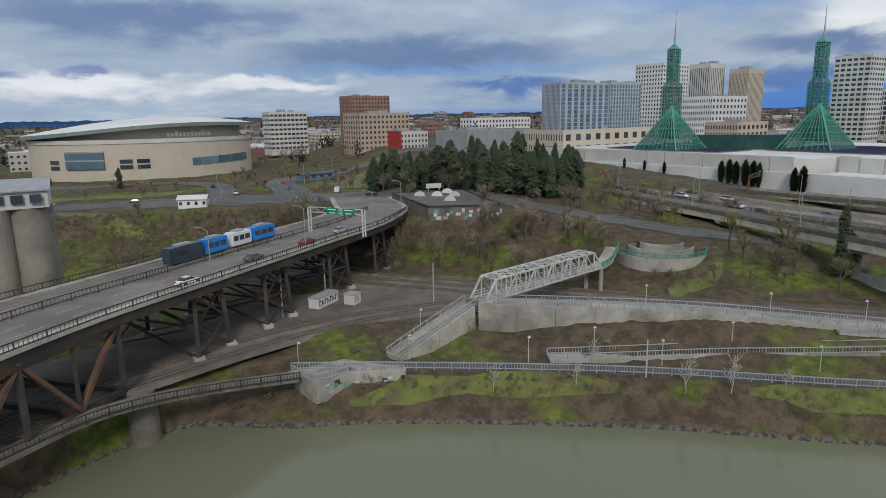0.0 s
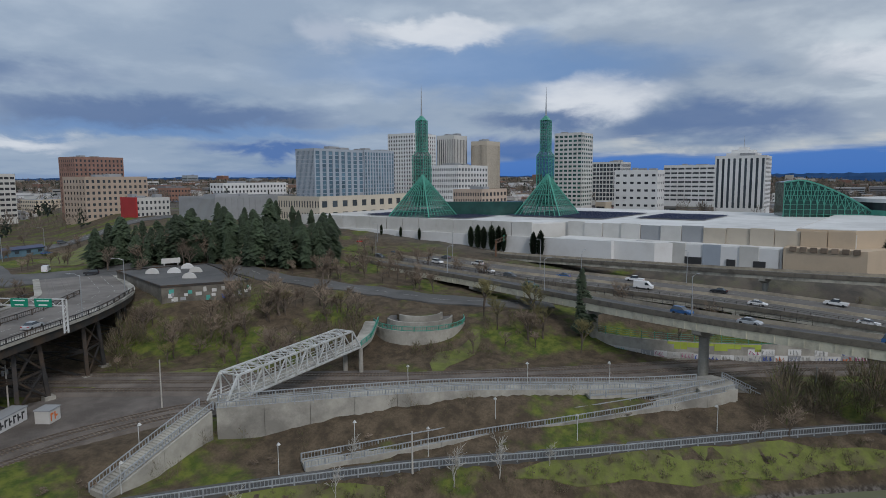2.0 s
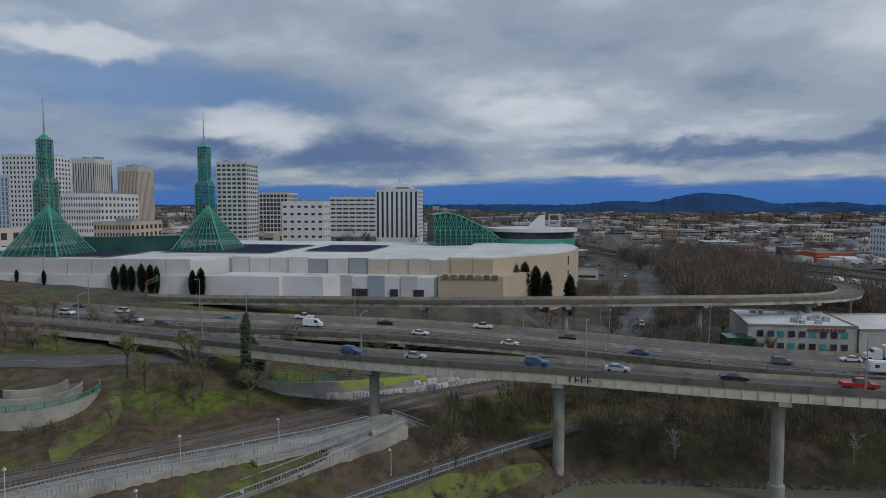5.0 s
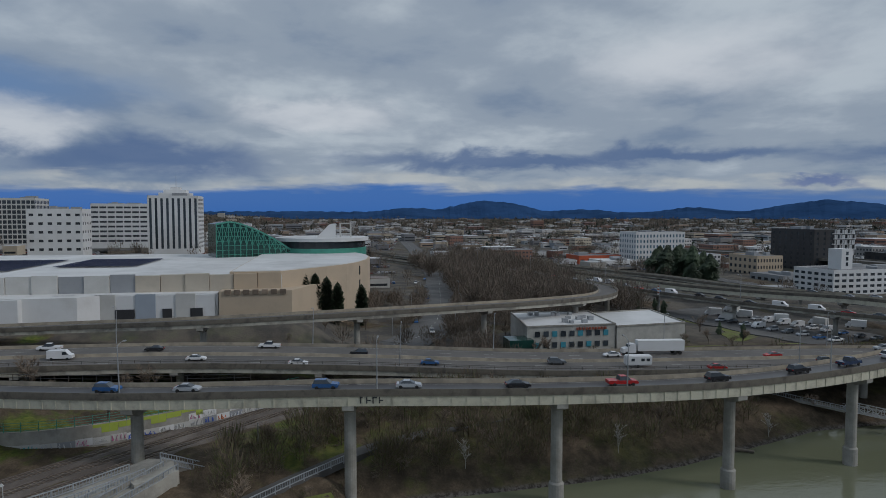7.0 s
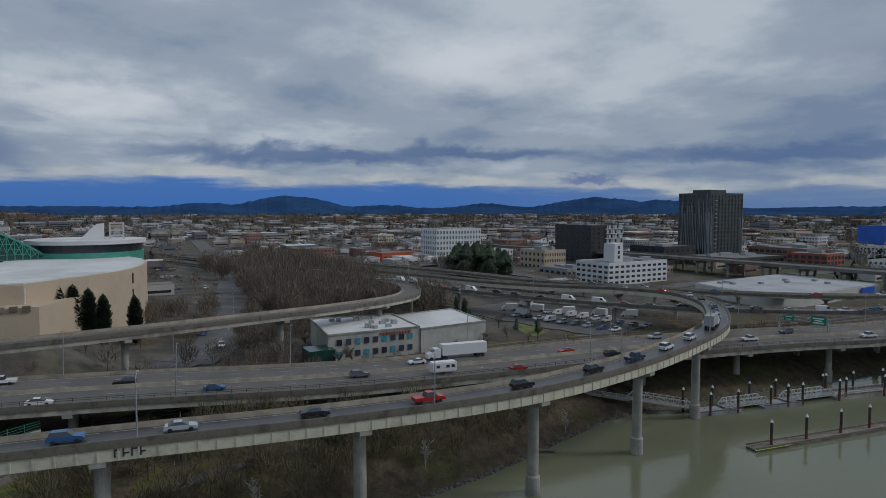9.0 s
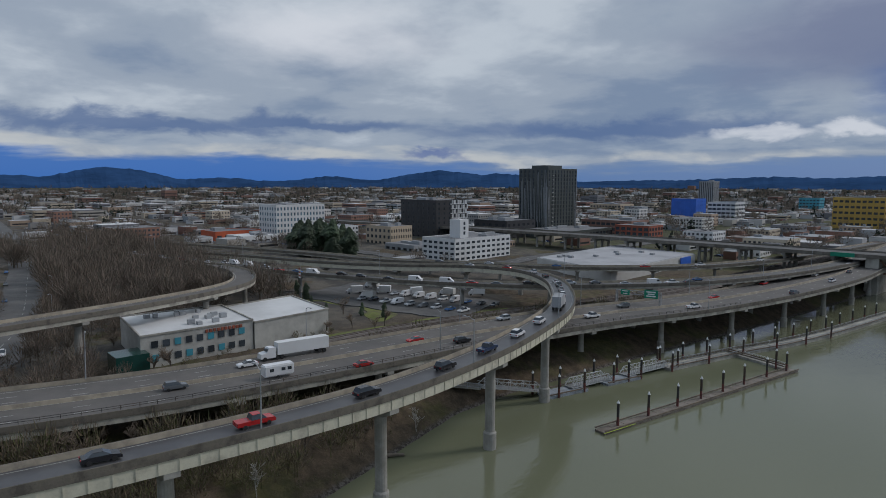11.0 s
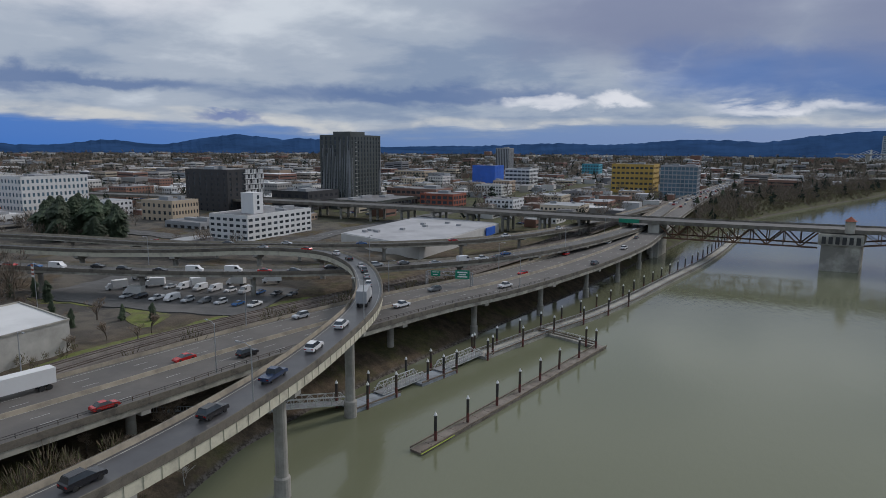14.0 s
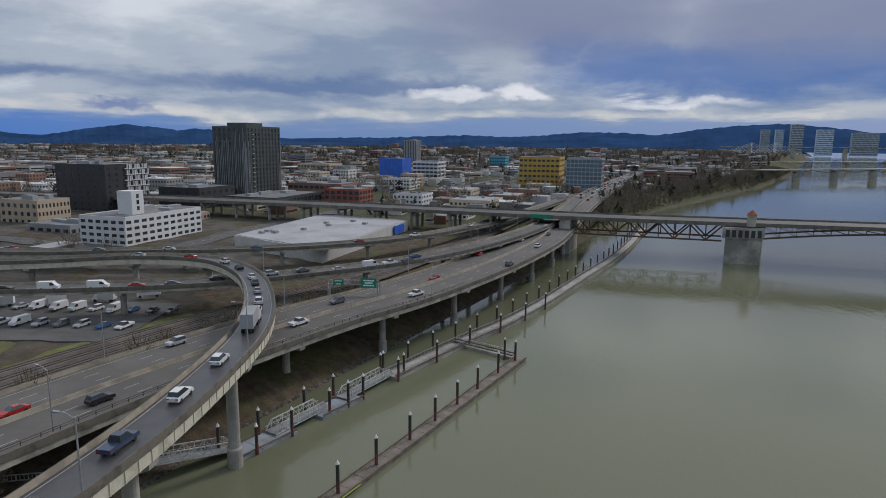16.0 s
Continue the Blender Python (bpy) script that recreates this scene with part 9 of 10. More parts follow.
slender = conifer("ivy_clad_tree", "tall narrow dark green tree beside the freeway", 156, 61, 18, 330, 0.16, taper=0.35)
cyp = conifer("cypress", "columnar dark green cypress against the hall", 243, 140, 11, 300, group="cypresses", columnar=True)
for x, y, s_ in ((242.5, 153.5, 1.0), (242.8, 150.5, 0.95), (242, 157, 0.9), (243.3, 146.5, 1.05), (243.5, 143, 1.05), (243.6, 125.5, 1.0), (243.8, 122.2, 1.1), (272, 4.5, 1.5), (273.5, 0.4, 1.6), (275, -3.8, 1.65), (276.5, -8, 1.6), (280, -17.5, 1.6), (239, 185, 0.55), (238, 196, 0.5), (236, 207, 0.5)):
    o = copy_thing(cyp, pose(x, y, gz(x, y) - 0.2, 0, 0, rt.uniform(0, 360)))
    o.scale = (s_ * 1.25, s_ * 1.25, s_)
wide = conifer("evergreen_tree", "broad dark evergreen tree in a clump", 430, -226, 20, 310, 0.5, "broad evergreens", taper=0.32)
for x, y, s_ in ((414, -232, 0.95), (402, -236, 1.0), (440, -234, 0.9), (392, -242, 0.8), (424, -244, 0.85), (385, -226, 0.6), (408, -222, 1.0), (434, -246, 0.95), (418, -254, 0.8), (446, -262, 0.7), (458, -270, 0.75)):
    o = copy_thing(wide, pose(x, y, gz(x, y) - 0.2, 0, 0, rt.uniform(0, 360)))
    o.scale = (s_, s_, s_ * 1.2)


# ---- vehicles ----
CAR = {n: mat("car_" + n, c, 0.25, 0.1, var=0.03, spec=0.7) for n, c in dict(white=(0.72, 0.72, 0.72), silver=(0.42, 0.44, 0.46), black=(0.02, 0.02, 0.024), navy=(0.03, 0.05, 0.10), red=(0.42, 0.02, 0.02), blue=(0.035, 0.11, 0.27), grey=(0.12, 0.13, 0.14), green=(0.03, 0.08, 0.07)).items()}
M["lamp_red"] = mat("tail_lamp", (0.35, 0.01, 0.01), 0.3)
M["lamp_white"] = mat("head_lamp", (0.7, 0.7, 0.66), 0.2)


def hull(bm, prof, w, taper=0.0):
    """Extrude a side outline (x, z) across the width, narrower above."""
    zmax, zmin = max(z for _, z in prof), min(z for _, z in prof)
    L_ = [bm.verts.new((x, w / 2 - taper * (z - zmin) / (zmax - zmin + 1e-6), z)) for x, z in prof]
    R_ = [bm.verts.new((x, -w / 2 + taper * (z - zmin) / (zmax - zmin + 1e-6), z)) for x, z in prof]
    n = len(prof)
    for k in range(n):
        bm.faces.new((L_[k], L_[(k + 1) % n], R_[(k + 1) % n], R_[k]))
    bm.faces.new(L_[::-1])
    bm.faces.new(R_)
    bmesh.ops.recalc_face_normals(bm, faces=bm.faces)


SHAPES = {
    "sedan": (4.7, 1.82, [(-2.35, 0.35), (-2.35, 0.75), (-2.2, 0.95), (-1.3, 1.0), (1.1, 0.98), (2.15, 0.8), (2.35, 0.6), (2.35, 0.35)], [(-1.75, 0.98), (-1.05, 1.42), (0.25, 1.44), (1.15, 0.97)]),
    "suv": (4.75, 1.92, [(-2.35, 0.4), (-2.38, 0.95), (-2.2, 1.1), (1.0, 1.1), (2.2, 0.98), (2.38, 0.7), (2.35, 0.4)], [(-2.2, 1.08), (-1.95, 1.72), (0.2, 1.74), (1.1, 1.08)]),
    "pickup": (5.8, 2.0, [(-2.9, 0.5), (-2.9, 1.1), (-0.75, 1.12), (1.3, 1.12), (2.7, 1.02), (2.9, 0.75), (2.85, 0.45)], [(-0.85, 1.1), (-0.65, 1.82), (0.75, 1.84), (1.55, 1.1)]),
    "van": (5.6, 2.0, [(-2.8, 0.45), (-2.8, 2.35), (1.2, 2.4), (2.0, 1.5), (2.75, 1.15), (2.8, 0.45)], [(0.6, 1.35), (0.6, 2.1), (1.35, 2.1), (1.95, 1.4)]),
}


def vehicle(shape, paint, label, m):
    L_, w, body, cab = SHAPES[shape]
    e = empty(shape if shape != "sedan" else "car", m, label, "car" if shape in ("sedan", "suv") else shape, "vehicles on the roads")
    bm = bmesh.new()
    hull(bm, body, w, 0.06)
    part("body", bm, CAR[paint], e)
    bm = bmesh.new()
    hull(bm, cab, w - 0.16 if shape != "van" else w + 0.02, 0.2 if shape != "van" else 0.0)
    part("glazing", bm, "glass", e)
    if shape != "van":
        bm = bmesh.new()
        t = [(x, z) for x, z in cab if z > 1.3]
        box(bm, t[0][0] + 0.08, -w / 2 + 0.3, t[0][1] - 0.02, t[-1][0] - 0.05, w / 2 - 0.3, t[0][1] + 0.05)
        part("roof", bm, CAR[paint], e)
    wb = bmesh.new()
    tube(wb, [(0, -0.11, 0), (0, 0.11, 0)], [0.34, 0.34], 12)
    src = None
    for sx in (-L_ * 0.31, L_ * 0.31):
        for sy in (-w / 2 + 0.1, w / 2 - 0.1):
            if src is None:
                src = part("wheel", wb, "tyre", e)
                src.matrix_basis = Matrix.Translation((sx, sy, 0.34))
            else:
                share("wheel", src, Matrix.Translation((sx, sy, 0.34)), e)
    bm = bmesh.new()
    for sy in (-1, 1):
        box(bm, -L_ / 2 - 0.03, sy * w * 0.36 - 0.2, 0.72, -L_ / 2 + 0.12, sy * w * 0.36 + 0.2, 0.9)
    part("tail_lamp", bm, "lamp_red", e)
    return e


PROTO = {}
LABELS = {"sedan": "%s saloon car on the road", "suv": "%s sport utility vehicle on the road", "pickup": "%s pickup truck with an open bed", "van": "%s panel van with high roof"}


def drive(shape, paint, m):
    key = (shape, paint)
    if key not in PROTO:
        PROTO[key] = vehicle(shape, paint, LABELS[shape] % paint, m)
        return PROTO[key]
    return copy_thing(PROTO[key], m)


def on_deck(deck, u, o, back=False):
    _, line, s_, nrm = deck
    i = int(np.searchsorted(s_, u).clip(1, len(s_) - 1))
    x, y, z = (float(np.interp(u, s_, line[:, k])) for k in range(3))
    d = line[i] - line[i - 1]
    ang = math.degrees(math.atan2(d[1], d[0]))
    tilt = math.degrees(math.atan2(d[2], np.hypot(d[0], d[1])))
    n = nrm[i]
    return pose(x + n[0] * o, y + n[1] * o, z + 0.01, 0, 0, ang + (180 if back else 0)) @ pose(0, 0, 0, 0, tilt if back else -tilt, 0)


def near_u(deck, x, y):
    return float(deck[2][int(np.argmin(np.hypot(deck[1][:, 0] - x, deck[1][:, 1] - y)))])


for (x, y), sh, pt in zip([(163, 82), (150, 35), (146, 18), (141, -2), (138, -18), (135, -39), (136, -59), (137, -82), (140, -100), (144, -116), (149, -129), (154, -140)],
                          ["suv", "suv", "sedan", "suv", "sedan", "sedan", "pickup", "suv", "suv", "pickup", "suv", "suv"],
                          ["green", "blue", "silver", "blue", "silver", "black", "red", "black", "black", "navy", "white", "white"]):
    drive(sh, pt, on_deck(ramp, near_u(ramp, x, y), 0.2))
for k, (du_, sh, pt) in enumerate(((172, "sedan", "white"), (181, "suv", "white"), (194, "sedan", "silver"), (205, "suv", "grey"), (214, "sedan", "white"), (232, "sedan", "black"), (247, "suv", "white"), (268, "sedan", "red"), (290, "sedan", "silver"))):
    drive(sh, pt, on_deck(ramp, near_u(ramp, 137, -82) + du_ - 72, 0.2))
rv_ = random.Random(77)
mix = [("sedan", "white"), ("suv", "white"), ("sedan", "silver"), ("suv", "grey"), ("sedan", "black"), ("suv", "black"), ("sedan", "red"), ("sedan", "blue"), ("pickup", "white"), ("suv", "silver"), ("van", "white"), ("sedan", "grey")]
for u0, o, back in [(75, -5.8, False), (102, -9.4, False), (128, -2.2, False), (150, -5.8, False), (168, -9.4, False), (205, -2.2, False), (236, -5.8, False), (262, -9.4, False), (300, -5.8, False), (330, -2.2, False), (372, -9.4, False), (405, -5.8, False), (455, -2.2, False), (500, -5.8, False), (560, -9.4, False), (600, -5.8, False), (640, -2.2, False), (700, -5.8, False),
                    (60, 5.8, True), (92, 2.2, True), (120, 9.4, True), (143, 5.8, True), (176, 2.2, True), (196, 9.4, True), (226, 5.8, True), (250, 9.4, True), (275, 2.2, True), (345, 5.8, True), (390, 2.2, True), (430, 9.4, True), (478, 5.8, True), (520, 2.2, True), (575, 9.4, True), (620, 5.8, True), (665, 2.2, True), (720, 5.8, True), (740, 9.4, True)]:
    sh, pt = rv_.choice(mix)
    drive(sh, pt, on_deck(i5, u0 + rv_.uniform(-4, 4), o, back))
u = 395
while u < 800:
    sh, pt = rv_.choice(mix)
    drive(sh, pt, on_deck(westramp, u, rv_.choice((2.0, -2.0))))
    u += rv_.uniform(7.5, 13)
for u in (235, 262, 296, 340, 372, 420):
    sh, pt = rv_.choice(mix)
    drive(sh, pt, on_deck(loopramp, u, 0.5))
for x, y, a in [(223 + 5.6 * k + rv_.uniform(-0.4, 0.4), -199 + 1.9 * k + r_ * 17, 100) for k in range(9) for r_ in (0, 1)]:
    sh, pt = rv_.choice(mix)
    drive(sh, pt, pose(x, y, gz(x, y) + 0.42, 0, 0, a + rv_.uniform(-4, 4)))
for x, y, a, pt in ((15, 100, 37, "white"), (45, 123.5, 37, "red"), (57, 133, 37, "silver"), (30, 113, 37, "grey")):
    drive("sedan", pt, pose(x, y, 22.02, 0, 0, a))
for k in range(9):
    x = 262 + 22 * k
    sh, pt = rv_.choice(mix)
    y = -40 - (x - 262) * 0.13 + (3 if k % 2 else -3)
    drive(sh, pt, pose(x, y, gz(x, y) + 0.44, 0, 0, 173))


def lorry(name, label, m, cab_paint, trailer, length=13.5, flat=False):
    e = empty(name, m, label, "truck")
    bm = bmesh.new()
    hull(bm, [(0, 0.6), (0, 3.0), (1.6, 3.1), (2.2, 2.0), (3.6, 1.75), (3.7, 0.6)], 2.4, 0.08)
    part("cab", bm, CAR[cab_paint], e)
    bm = bmesh.new()
    box(bm, 1.55, -1.05, 2.0, 2.15, 1.05, 2.8)
    part("windscreen", bm, "glass", e)
    bm = bmesh.new()
    box(bm, -length - 0.4, -1.25, 1.1 if not flat else 1.05, -0.5, 1.25, 4.0 if not flat else 1.35)
    part("trailer", bm, trailer, e)
    wb = bmesh.new()
    tube(wb, [(0, -0.2, 0), (0, 0.2, 0)], [0.5, 0.5], 12)
    src = None
    for sx in (-length + 0.8, -length + 2.1, -1.6, -0.4, 2.7):
        for sy in (-1.05, 1.05):
            if src is None:
                src = part("wheel", wb, "tyre", e)
                src.matrix_basis = Matrix.Translation((sx, sy, 0.5))
            else:
                share("wheel", src, Matrix.Translation((sx, sy, 0.5)), e)
    return e


lorry("semi_truck", "white semi truck with a long white box trailer", on_deck(i5, near_u(i5, 187, -88), 8.6, True), "white", "white")
lorry("flatbed_truck", "red semi truck pulling an empty flatbed trailer", on_deck(i5, near_u(i5, 236, 196), 5.8, True), "red", "galv", 14, True)
lorry("box_truck", "white box truck on the curved ramp", on_deck(ramp, near_u(ramp, 165, -167), 0.2), "white", "grey", 8)
rvt = empty("camper_trailer", on_deck(i5, near_u(i5, 184, -86), -5.8), "white camper trailer towed along the freeway", "camper trailer")
bm = bmesh.new()
box(bm, -3.4, -1.2, 0.6, 3.4, 1.2, 3.1)
bmesh.ops.bevel(bm, geom=bm.edges[:], offset=0.25, segments=2, affect="EDGES")
part("body", bm, CAR["white"], rvt)
for x0 in (-2.2, 0.4, 1.8):
    bm = bmesh.new()
    box(bm, x0, -1.23, 1.7, x0 + 0.9, 1.23, 2.4)
    part("window", bm, "glass", rvt)
bm = bmesh.new()
for sy in (-1.0, 1.0):
    tube(bm, [(-0.3, sy - 0.12, 0.36), (-0.3, sy + 0.12, 0.36)], [0.36, 0.36], 12)
part("axle", bm, "tyre", rvt)
for k, (x, y) in enumerate(((288, -186), (274, -182), (262, -190), (252, -200), (244, -210), (281, -172), (268, -170))):
    e = empty("parked_truck", pose(x, y, gz(x, y) + 0.42, 0, 0, 20 + 25 * (k % 3)), "white parked box truck in the lot", "truck", "parked trucks")
    bm = bmesh.new()
    box(bm, -3.5, -1.2, 0.9, 1.6, 1.2, 3.4)
    part("box_body", bm, "white" if k % 3 else "offwhite", e)
    bm = bmesh.new()
    hull(bm, [(1.7, 0.5), (1.7, 2.4), (2.6, 2.4), (3.1, 1.5), (3.6, 1.3), (3.6, 0.5)], 2.1, 0.06)
    part("cab", bm, CAR["white"], e)
    bm = bmesh.new()
    for sx in (-2.4, 2.6):
        tube(bm, [(sx, -1.1, 0.45), (sx, 1.1, 0.45)], [0.45, 0.45], 10)
    part("axle", bm, "tyre", e)
# far freeway traffic, too small to pick apart
fverts["car"], ffaces["car"] = [], []
for k in range(170):
    u = rv_.uniform(840, 1600)
    m_ = on_deck(i5, u, rv_.choice((-9, -5.6, -2.2, 2.2, 5.6, 9)))
    p = m_.translation
    fbox("car", p.x, p.y, p.z + 0.3, p.z + 1.5, 2.0, 4.6)
me = bpy.data.meshes.new("far_traffic")
me.from_pydata(fverts["car"], [], ffaces["car"])
me.materials.append(islands_mat("far_car_paint", [(0.7, 0.7, 0.7), (0.05, 0.05, 0.06), (0.4, 0.41, 0.43), (0.3, 0.03, 0.03), (0.6, 0.6, 0.6), (0.1, 0.1, 0.12)], 0.3))
tagged(new("far_traffic", me), "dense queue of tiny distant cars", "cars", kind="stuff")


# ---- lamps, poles, signs ----
def path_lamp(x, y, z, h=4.6):
    e = empty("path_lamp", pose(x, y, z, 0, 0, 40), "slim white park lamp post with a small shade", "street lamp", "path lamps")
    bm = bmesh.new()
    tube(bm, [(0, 0, -0.3), (0, 0, 0.5), (0, 0, h)], [0.11, 0.07, 0.055], 8)
    part("post", bm, "steel_white", e)
    bm = bmesh.new()
    tube(bm, [(0, 0, h - 0.05), (0.25, 0, h + 0.12), (0.5, 0, h)], [0.04, 0.04, 0.04], 6)
    part("arm", bm, "steel_white", e)
    bm = bmesh.new()
    tube(bm, [(0.5, 0, h + 0.05), (0.5, 0, h - 0.12), (0.5, 0, h - 0.3)], [0.08, 0.22, 0.34], 10)
    part("shade", bm, "steel_white", e)


for x, y in ((31, 90), (50, 82.6), (68, 69.5), (87, 55), (107, 38), (126, 20)):
    path_lamp(x, y, 6.1)
for x, y, z in ((56, 89, 8.4), (80, 65, 7), (101, 51, 8)):
    path_lamp(x, y, z)
for x, y, z in ((71, 89.5, 12.9), (96, 67.2, 12.2), (113, 51.5, 11.5), (125, 40, 10.8)):
    path_lamp(x, y, z)


def road_lamp(m, h=10.5, arm=2.2):
    e = empty("street_lamp", m, "tall grey steel street lamp with a curved arm", "street lamp", "road lamps")
    bm = bmesh.new()
    tube(bm, [(0, 0, 0), (0, 0, h * 0.5), (0, 0, h)], [0.14, 0.11, 0.08], 8)
    part("pole", bm, "galv", e)
    bm = bmesh.new()
    tube(bm, [(0, 0, h - 0.2), (0, arm * 0.5, h + 0.35), (0, arm, h + 0.4)], [0.06, 0.05, 0.05], 6)
    part("arm", bm, "galv", e)
    bm = bmesh.new()
    box(bm, -0.16, arm - 0.1, h + 0.3, 0.16, arm + 0.65, h + 0.48)
    part("lamp_head", bm, "galv", e)


for u in (150, 195, 240, 285, 330, 375, 420):
    road_lamp(on_deck(ramp, u, -3.45) @ Matrix.Translation((0, 0, 0.8)), 8.5, 2.0)
for u in (70, 120, 165, 215, 265, 315, 365, 415, 465, 520, 575, 630, 690):
    road_lamp(on_deck(i5, u, 11.6, True) @ Matrix.Translation((0, 0, 0.8)), 10)
for u in (100, 190, 290, 390, 500):
    road_lamp(on_deck(i5, u, -11.6) @ Matrix.Translation((0, 0, 0.8)), 10)
for u in (420, 500, 580, 660, 740):
    road_lamp(on_deck(westramp, u, 5.1, True) @ Matrix.Translation((0, 0, 0.8)), 10)
for u in (130, 160, 190, 215):
    i_ = int(np.searchsorted(s_dk, u))
    n = sides_of(dk)[i_]
    road_lamp(pose(dk[i_][0] - n[0] * 11.4, dk[i_][1] - n[1] * 11.4, 22.2, 0, 0, math.degrees(math.atan2(n[1], n[0])) - 90), 9)
for x, y in ((262, -52), (300, -62), (345, -70), (400, -78), (262, -28), (300, -40), (345, -50), (30, 330), (60, 300), (100, 290), (20, 400), (130, 330)):
    road_lamp(pose(x, y, gz(x, y), 0, 0, 60), 10)


def wood_pole(x, y, h=10.0, arms=True):
    z = gz(x, y)
    e = empty("utility_pole", pose(x, y, z, 0, 0, 30), "weathered wooden utility pole", "utility pole", "utility poles")
    bm = bmesh.new()
    tube(bm, [(0, 0, -0.5), (0, 0, h)], [0.17, 0.12], 8)
    part("pole", bm, "pale_bark", e)
    if arms:
        bm = bmesh.new()
        beam(bm, (-0.9, 0, h - 0.7), (0.9, 0, h - 0.7), 0.12)
        part("crossarm", bm, "wood", e)
        for sx in (-0.5, 0.5):
            bm = bmesh.new()
            tube(bm, [(sx, 0.2, h - 1.9), (sx, 0.2, h - 1.0)], [0.2, 0.2], 8)
            part("transformer", bm, "galv", e)


wood_pole(68.5, 105.5, 10.5, False)
wood_pole(81.6, 53.8, 6.5, False)
wood_pole(50, 127, 10.0)
wood_pole(36, 116, 13.0, False)
wood_pole(150, 8, 7, False)
for nm, x, y, a, w, h_, z, mt in (("block_hut", 47, 120, 35, 8, 2.4, 8.0, "white"), ("block_hut", 53, 117, 35, 3, 2.4, 8.0, "offwhite")):
    e = empty("equipment_hut", pose(x, y, 7.8, 0, 0, a), "small concrete equipment hut covered with graffiti", "hut", "equipment huts")
    bm = bmesh.new()
    box(bm, -w / 2, -1.4, 0, w / 2, 1.4, h_)
    part("body", bm, mt, e)
    bm = bmesh.new()
    box(bm, -w / 2 - 0.15, -1.55, h_, w / 2 + 0.15, 1.55, h_ + 0.15)
    part("roof", bm, "grey", e)
    for k in range(int(w / 1.1)):
        bm = bmesh.new()
        x0 = -w / 2 + 0.3 + k * 1.05
        box(bm, x0, -1.45, 0.5, x0 + 0.28, -1.38, 1.9)
        box(bm, x0 + 0.28, -1.45, 1.55 - 0.6 * (k % 2), x0 + 0.75, -1.38, 1.9 - 0.6 * (k % 2))
        part("graffiti_stroke", bm, "black" if w > 4 else "g_orange", e)

sign_gantry("sign_gantry", (182, -221, 0), (167.5, -226, 0), 13.0, 16.6, ((0.8, 4.8, 3.0, 3), (0.2, 3.2, 1.9, 2)), "steel gantry with large green freeway signs", "galv")
sign_gantry("sign_gantry", (246, 140, 0), (226, 133, 0), 19.5, 25.0, ((0.2, 4.2, 2.6, 3),), "rust-brown gantry with a green freeway sign", "steel_rust")
# tag painted on the gore column
for k in range(4):
    bm = bmesh.new()
    m_ = on_deck(ramp, near_u(ramp, 140, -9) + 1.5 + k * 1.1, -3.6)
    box(bm, 0, -0.05, -1.7, 0.22, 0.02, -0.5, 0, m_)
    box(bm, 0.22, -0.05, -0.75 - 0.5 * (k % 2), 0.8, 0.02, -0.55 - 0.5 * (k % 2), 0, m_)
    part("graffiti_stroke", bm, "black", ramp[0])
# drift log on the shore
log = empty("drift_log", pose(159, -90, 0.3, 0, 0, 0), "grey drift log lying on the shore", "log")
bm = bmesh.new()
tube(bm, [(0, 0, 0.8), (-3, -4, 0.3), (-6, -9, 0.1)], [0.5, 0.45, 0.3], 8)
part("trunk", bm, "wood", log)
# flag by the warehouse
flag = empty("flagpole", pose(268, -139, gz(268, -139)), "white flagpole with a striped flag", "flagpole")
bm = bmesh.new()
tube(bm, [(0, 0, 0), (0, 0, 17)], [0.12, 0.06], 8)
part("pole", bm, "galv", flag)
for k in range(6):
    bm = bmesh.new()
    box(bm, 0.1, -0.02, 12 + k * 0.65, 1.6, 0.02, 12.65 + k * 0.65)
    part("flag_stripe", bm, "redbrick" if k % 2 else "sign_white", flag)


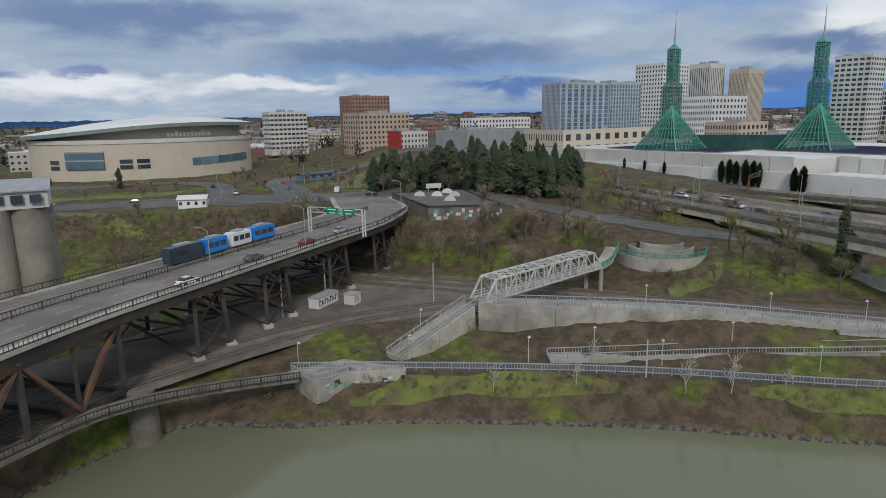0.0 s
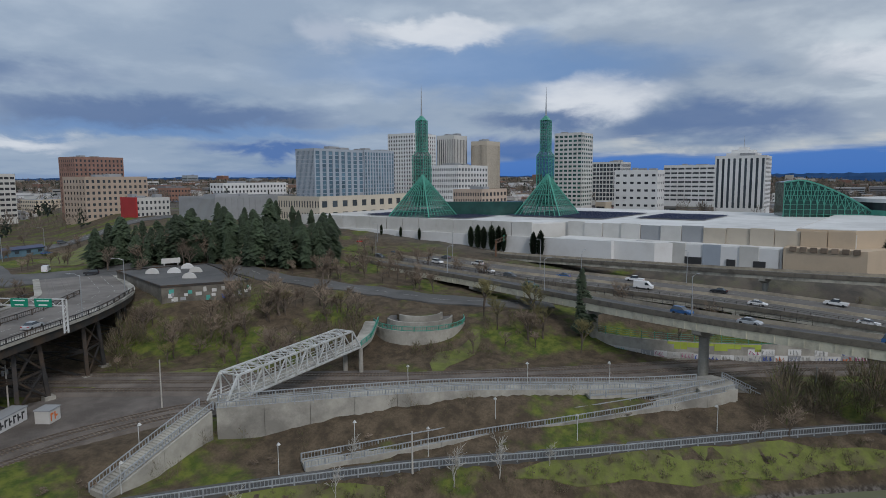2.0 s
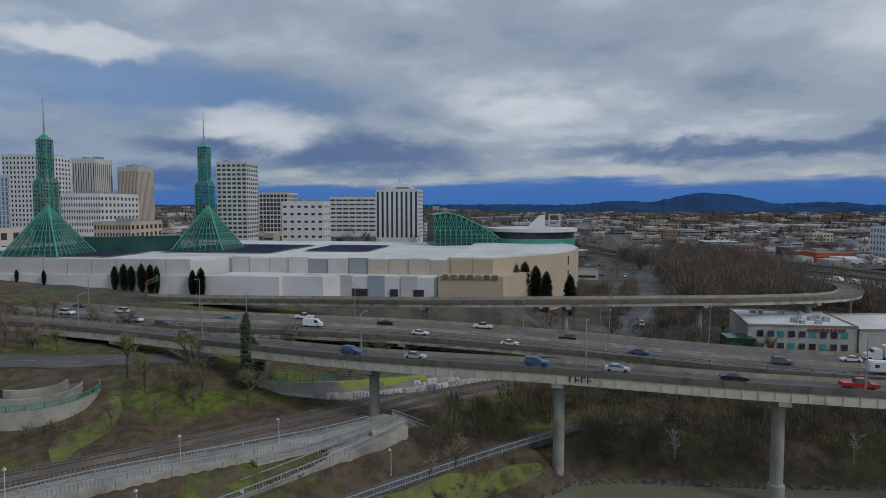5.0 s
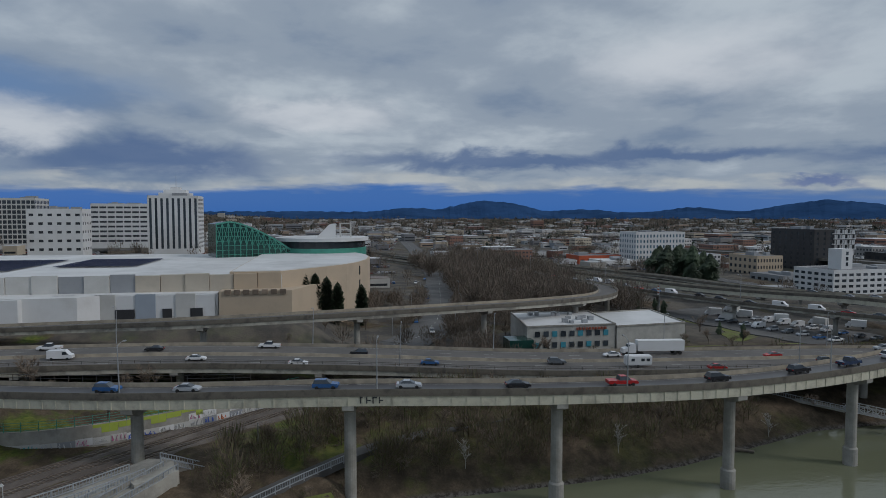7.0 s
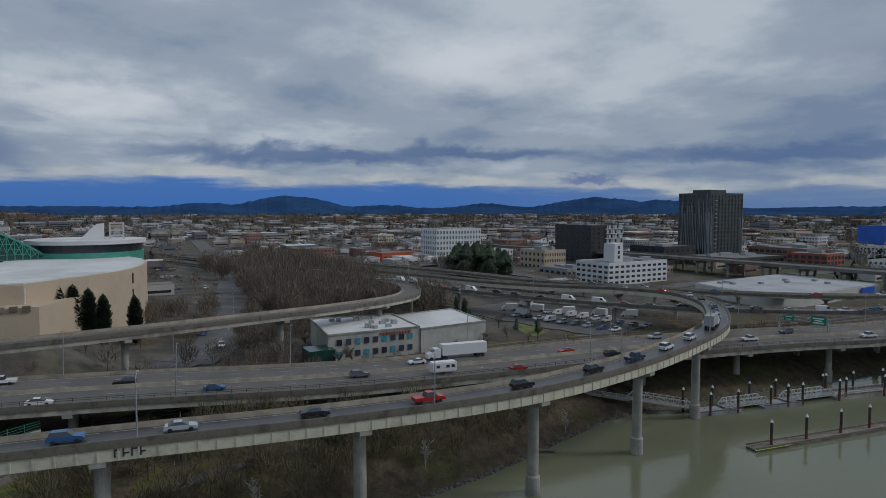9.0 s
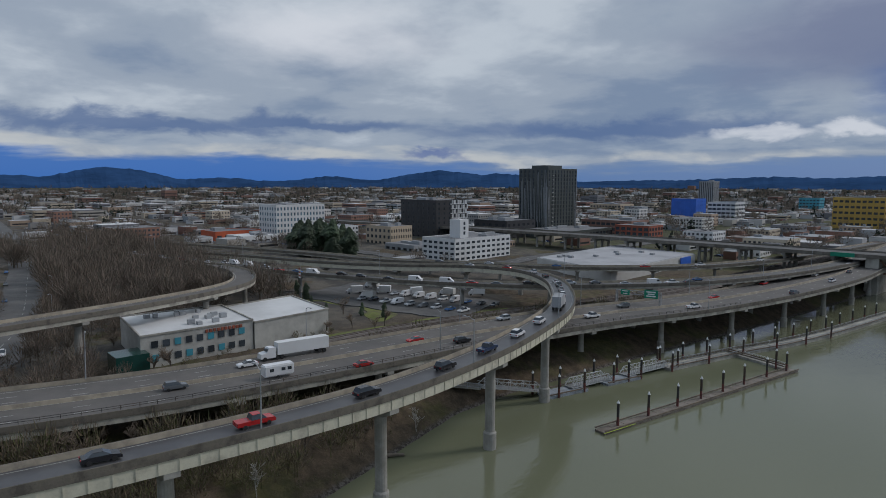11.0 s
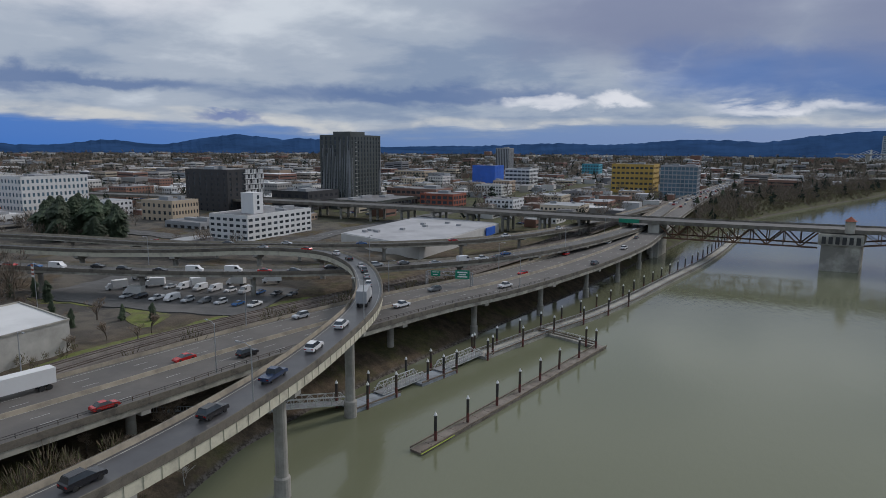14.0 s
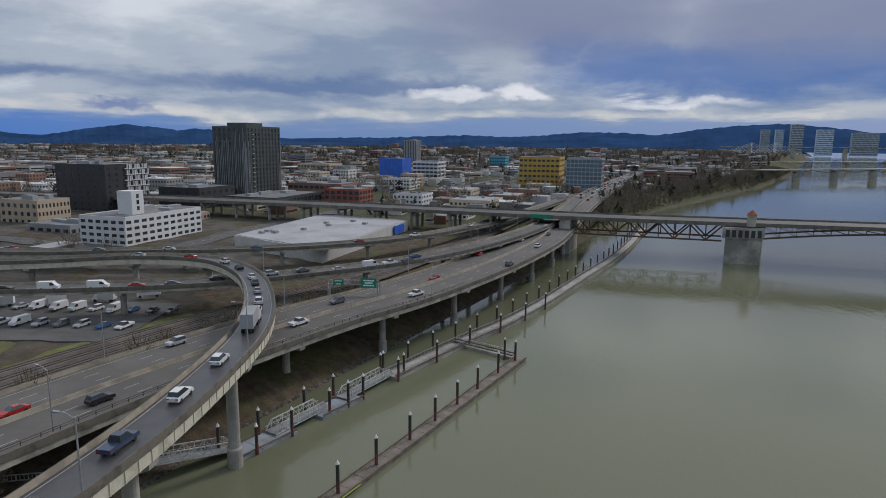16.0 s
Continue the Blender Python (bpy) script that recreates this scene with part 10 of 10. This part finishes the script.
# ---- junction: shelters, kiosk and traffic ----
def shelter(name, label, x, y, a, w, d, h, roof_mat, wall_mat):
    e = empty(name, pose(x, y, gz(x, y) + 0.2, 0, 0, a), label, "shelter", "station buildings")
    bm = bmesh.new()
    box(bm, -w / 2 + 0.5, -d / 2 + 0.5, -0.5, w / 2 - 0.5, d / 2 - 0.5, h)
    part("wall", bm, wall_mat, e)
    bm = bmesh.new()
    prof_ = [(-d / 2, h), (0, h + d * 0.22), (d / 2, h), (d / 2, h - 0.25), (0, h + d * 0.22 - 0.25), (-d / 2, h - 0.25)]
    lo_ = [bm.verts.new((-w / 2, p, q)) for p, q in prof_]
    hi_ = [bm.verts.new((w / 2, p, q)) for p, q in prof_]
    for k in range(6):
        bm.faces.new((lo_[k], lo_[(k + 1) % 6], hi_[(k + 1) % 6], hi_[k]))
    bm.faces.new((lo_[0], lo_[1], lo_[4], lo_[5]))
    bm.faces.new((lo_[1], lo_[2], lo_[3], lo_[4]))
    bm.faces.new((hi_[0], hi_[1], hi_[4], hi_[5]))
    bm.faces.new((hi_[1], hi_[2], hi_[3], hi_[4]))
    bmesh.ops.recalc_face_normals(bm, faces=bm.faces)
    part("roof", bm, roof_mat, e)
    for k in range(4):
        bm = bmesh.new()
        x0 = -w / 2 + w * (k + 0.35) / 4
        box(bm, x0, -d / 2 + 0.44, 1.0, x0 + w * 0.09, -d / 2 + 0.6, 2.2)
        part("window", bm, "glass", e)


shelter("station_house", "small white station house with a pale pitched roof", 38, 233, -22, 11, 6, 3.2, "roof_white", "white")
shelter("tram_shelter", "long tram shelter with a blue pitched roof", 112, 308, 20, 22, 5, 3.0, "solar", "glass_blue")
for k, (x, y, a) in enumerate(((60, 262, 80), (20, 258, 165), (84, 262, 80), (90, 292, 78), (-10, 268, 165), (58, 300, 80), (126, 330, 20), (140, 336, 20), (30, 342, 160), (104, 218, 150), (120, 300, 20), (98, 240, 60))):
    sh, pt = rv_.choice(mix)
    drive(sh, pt, pose(x, y, gz(x, y) + 0.5, 0, 0, a))
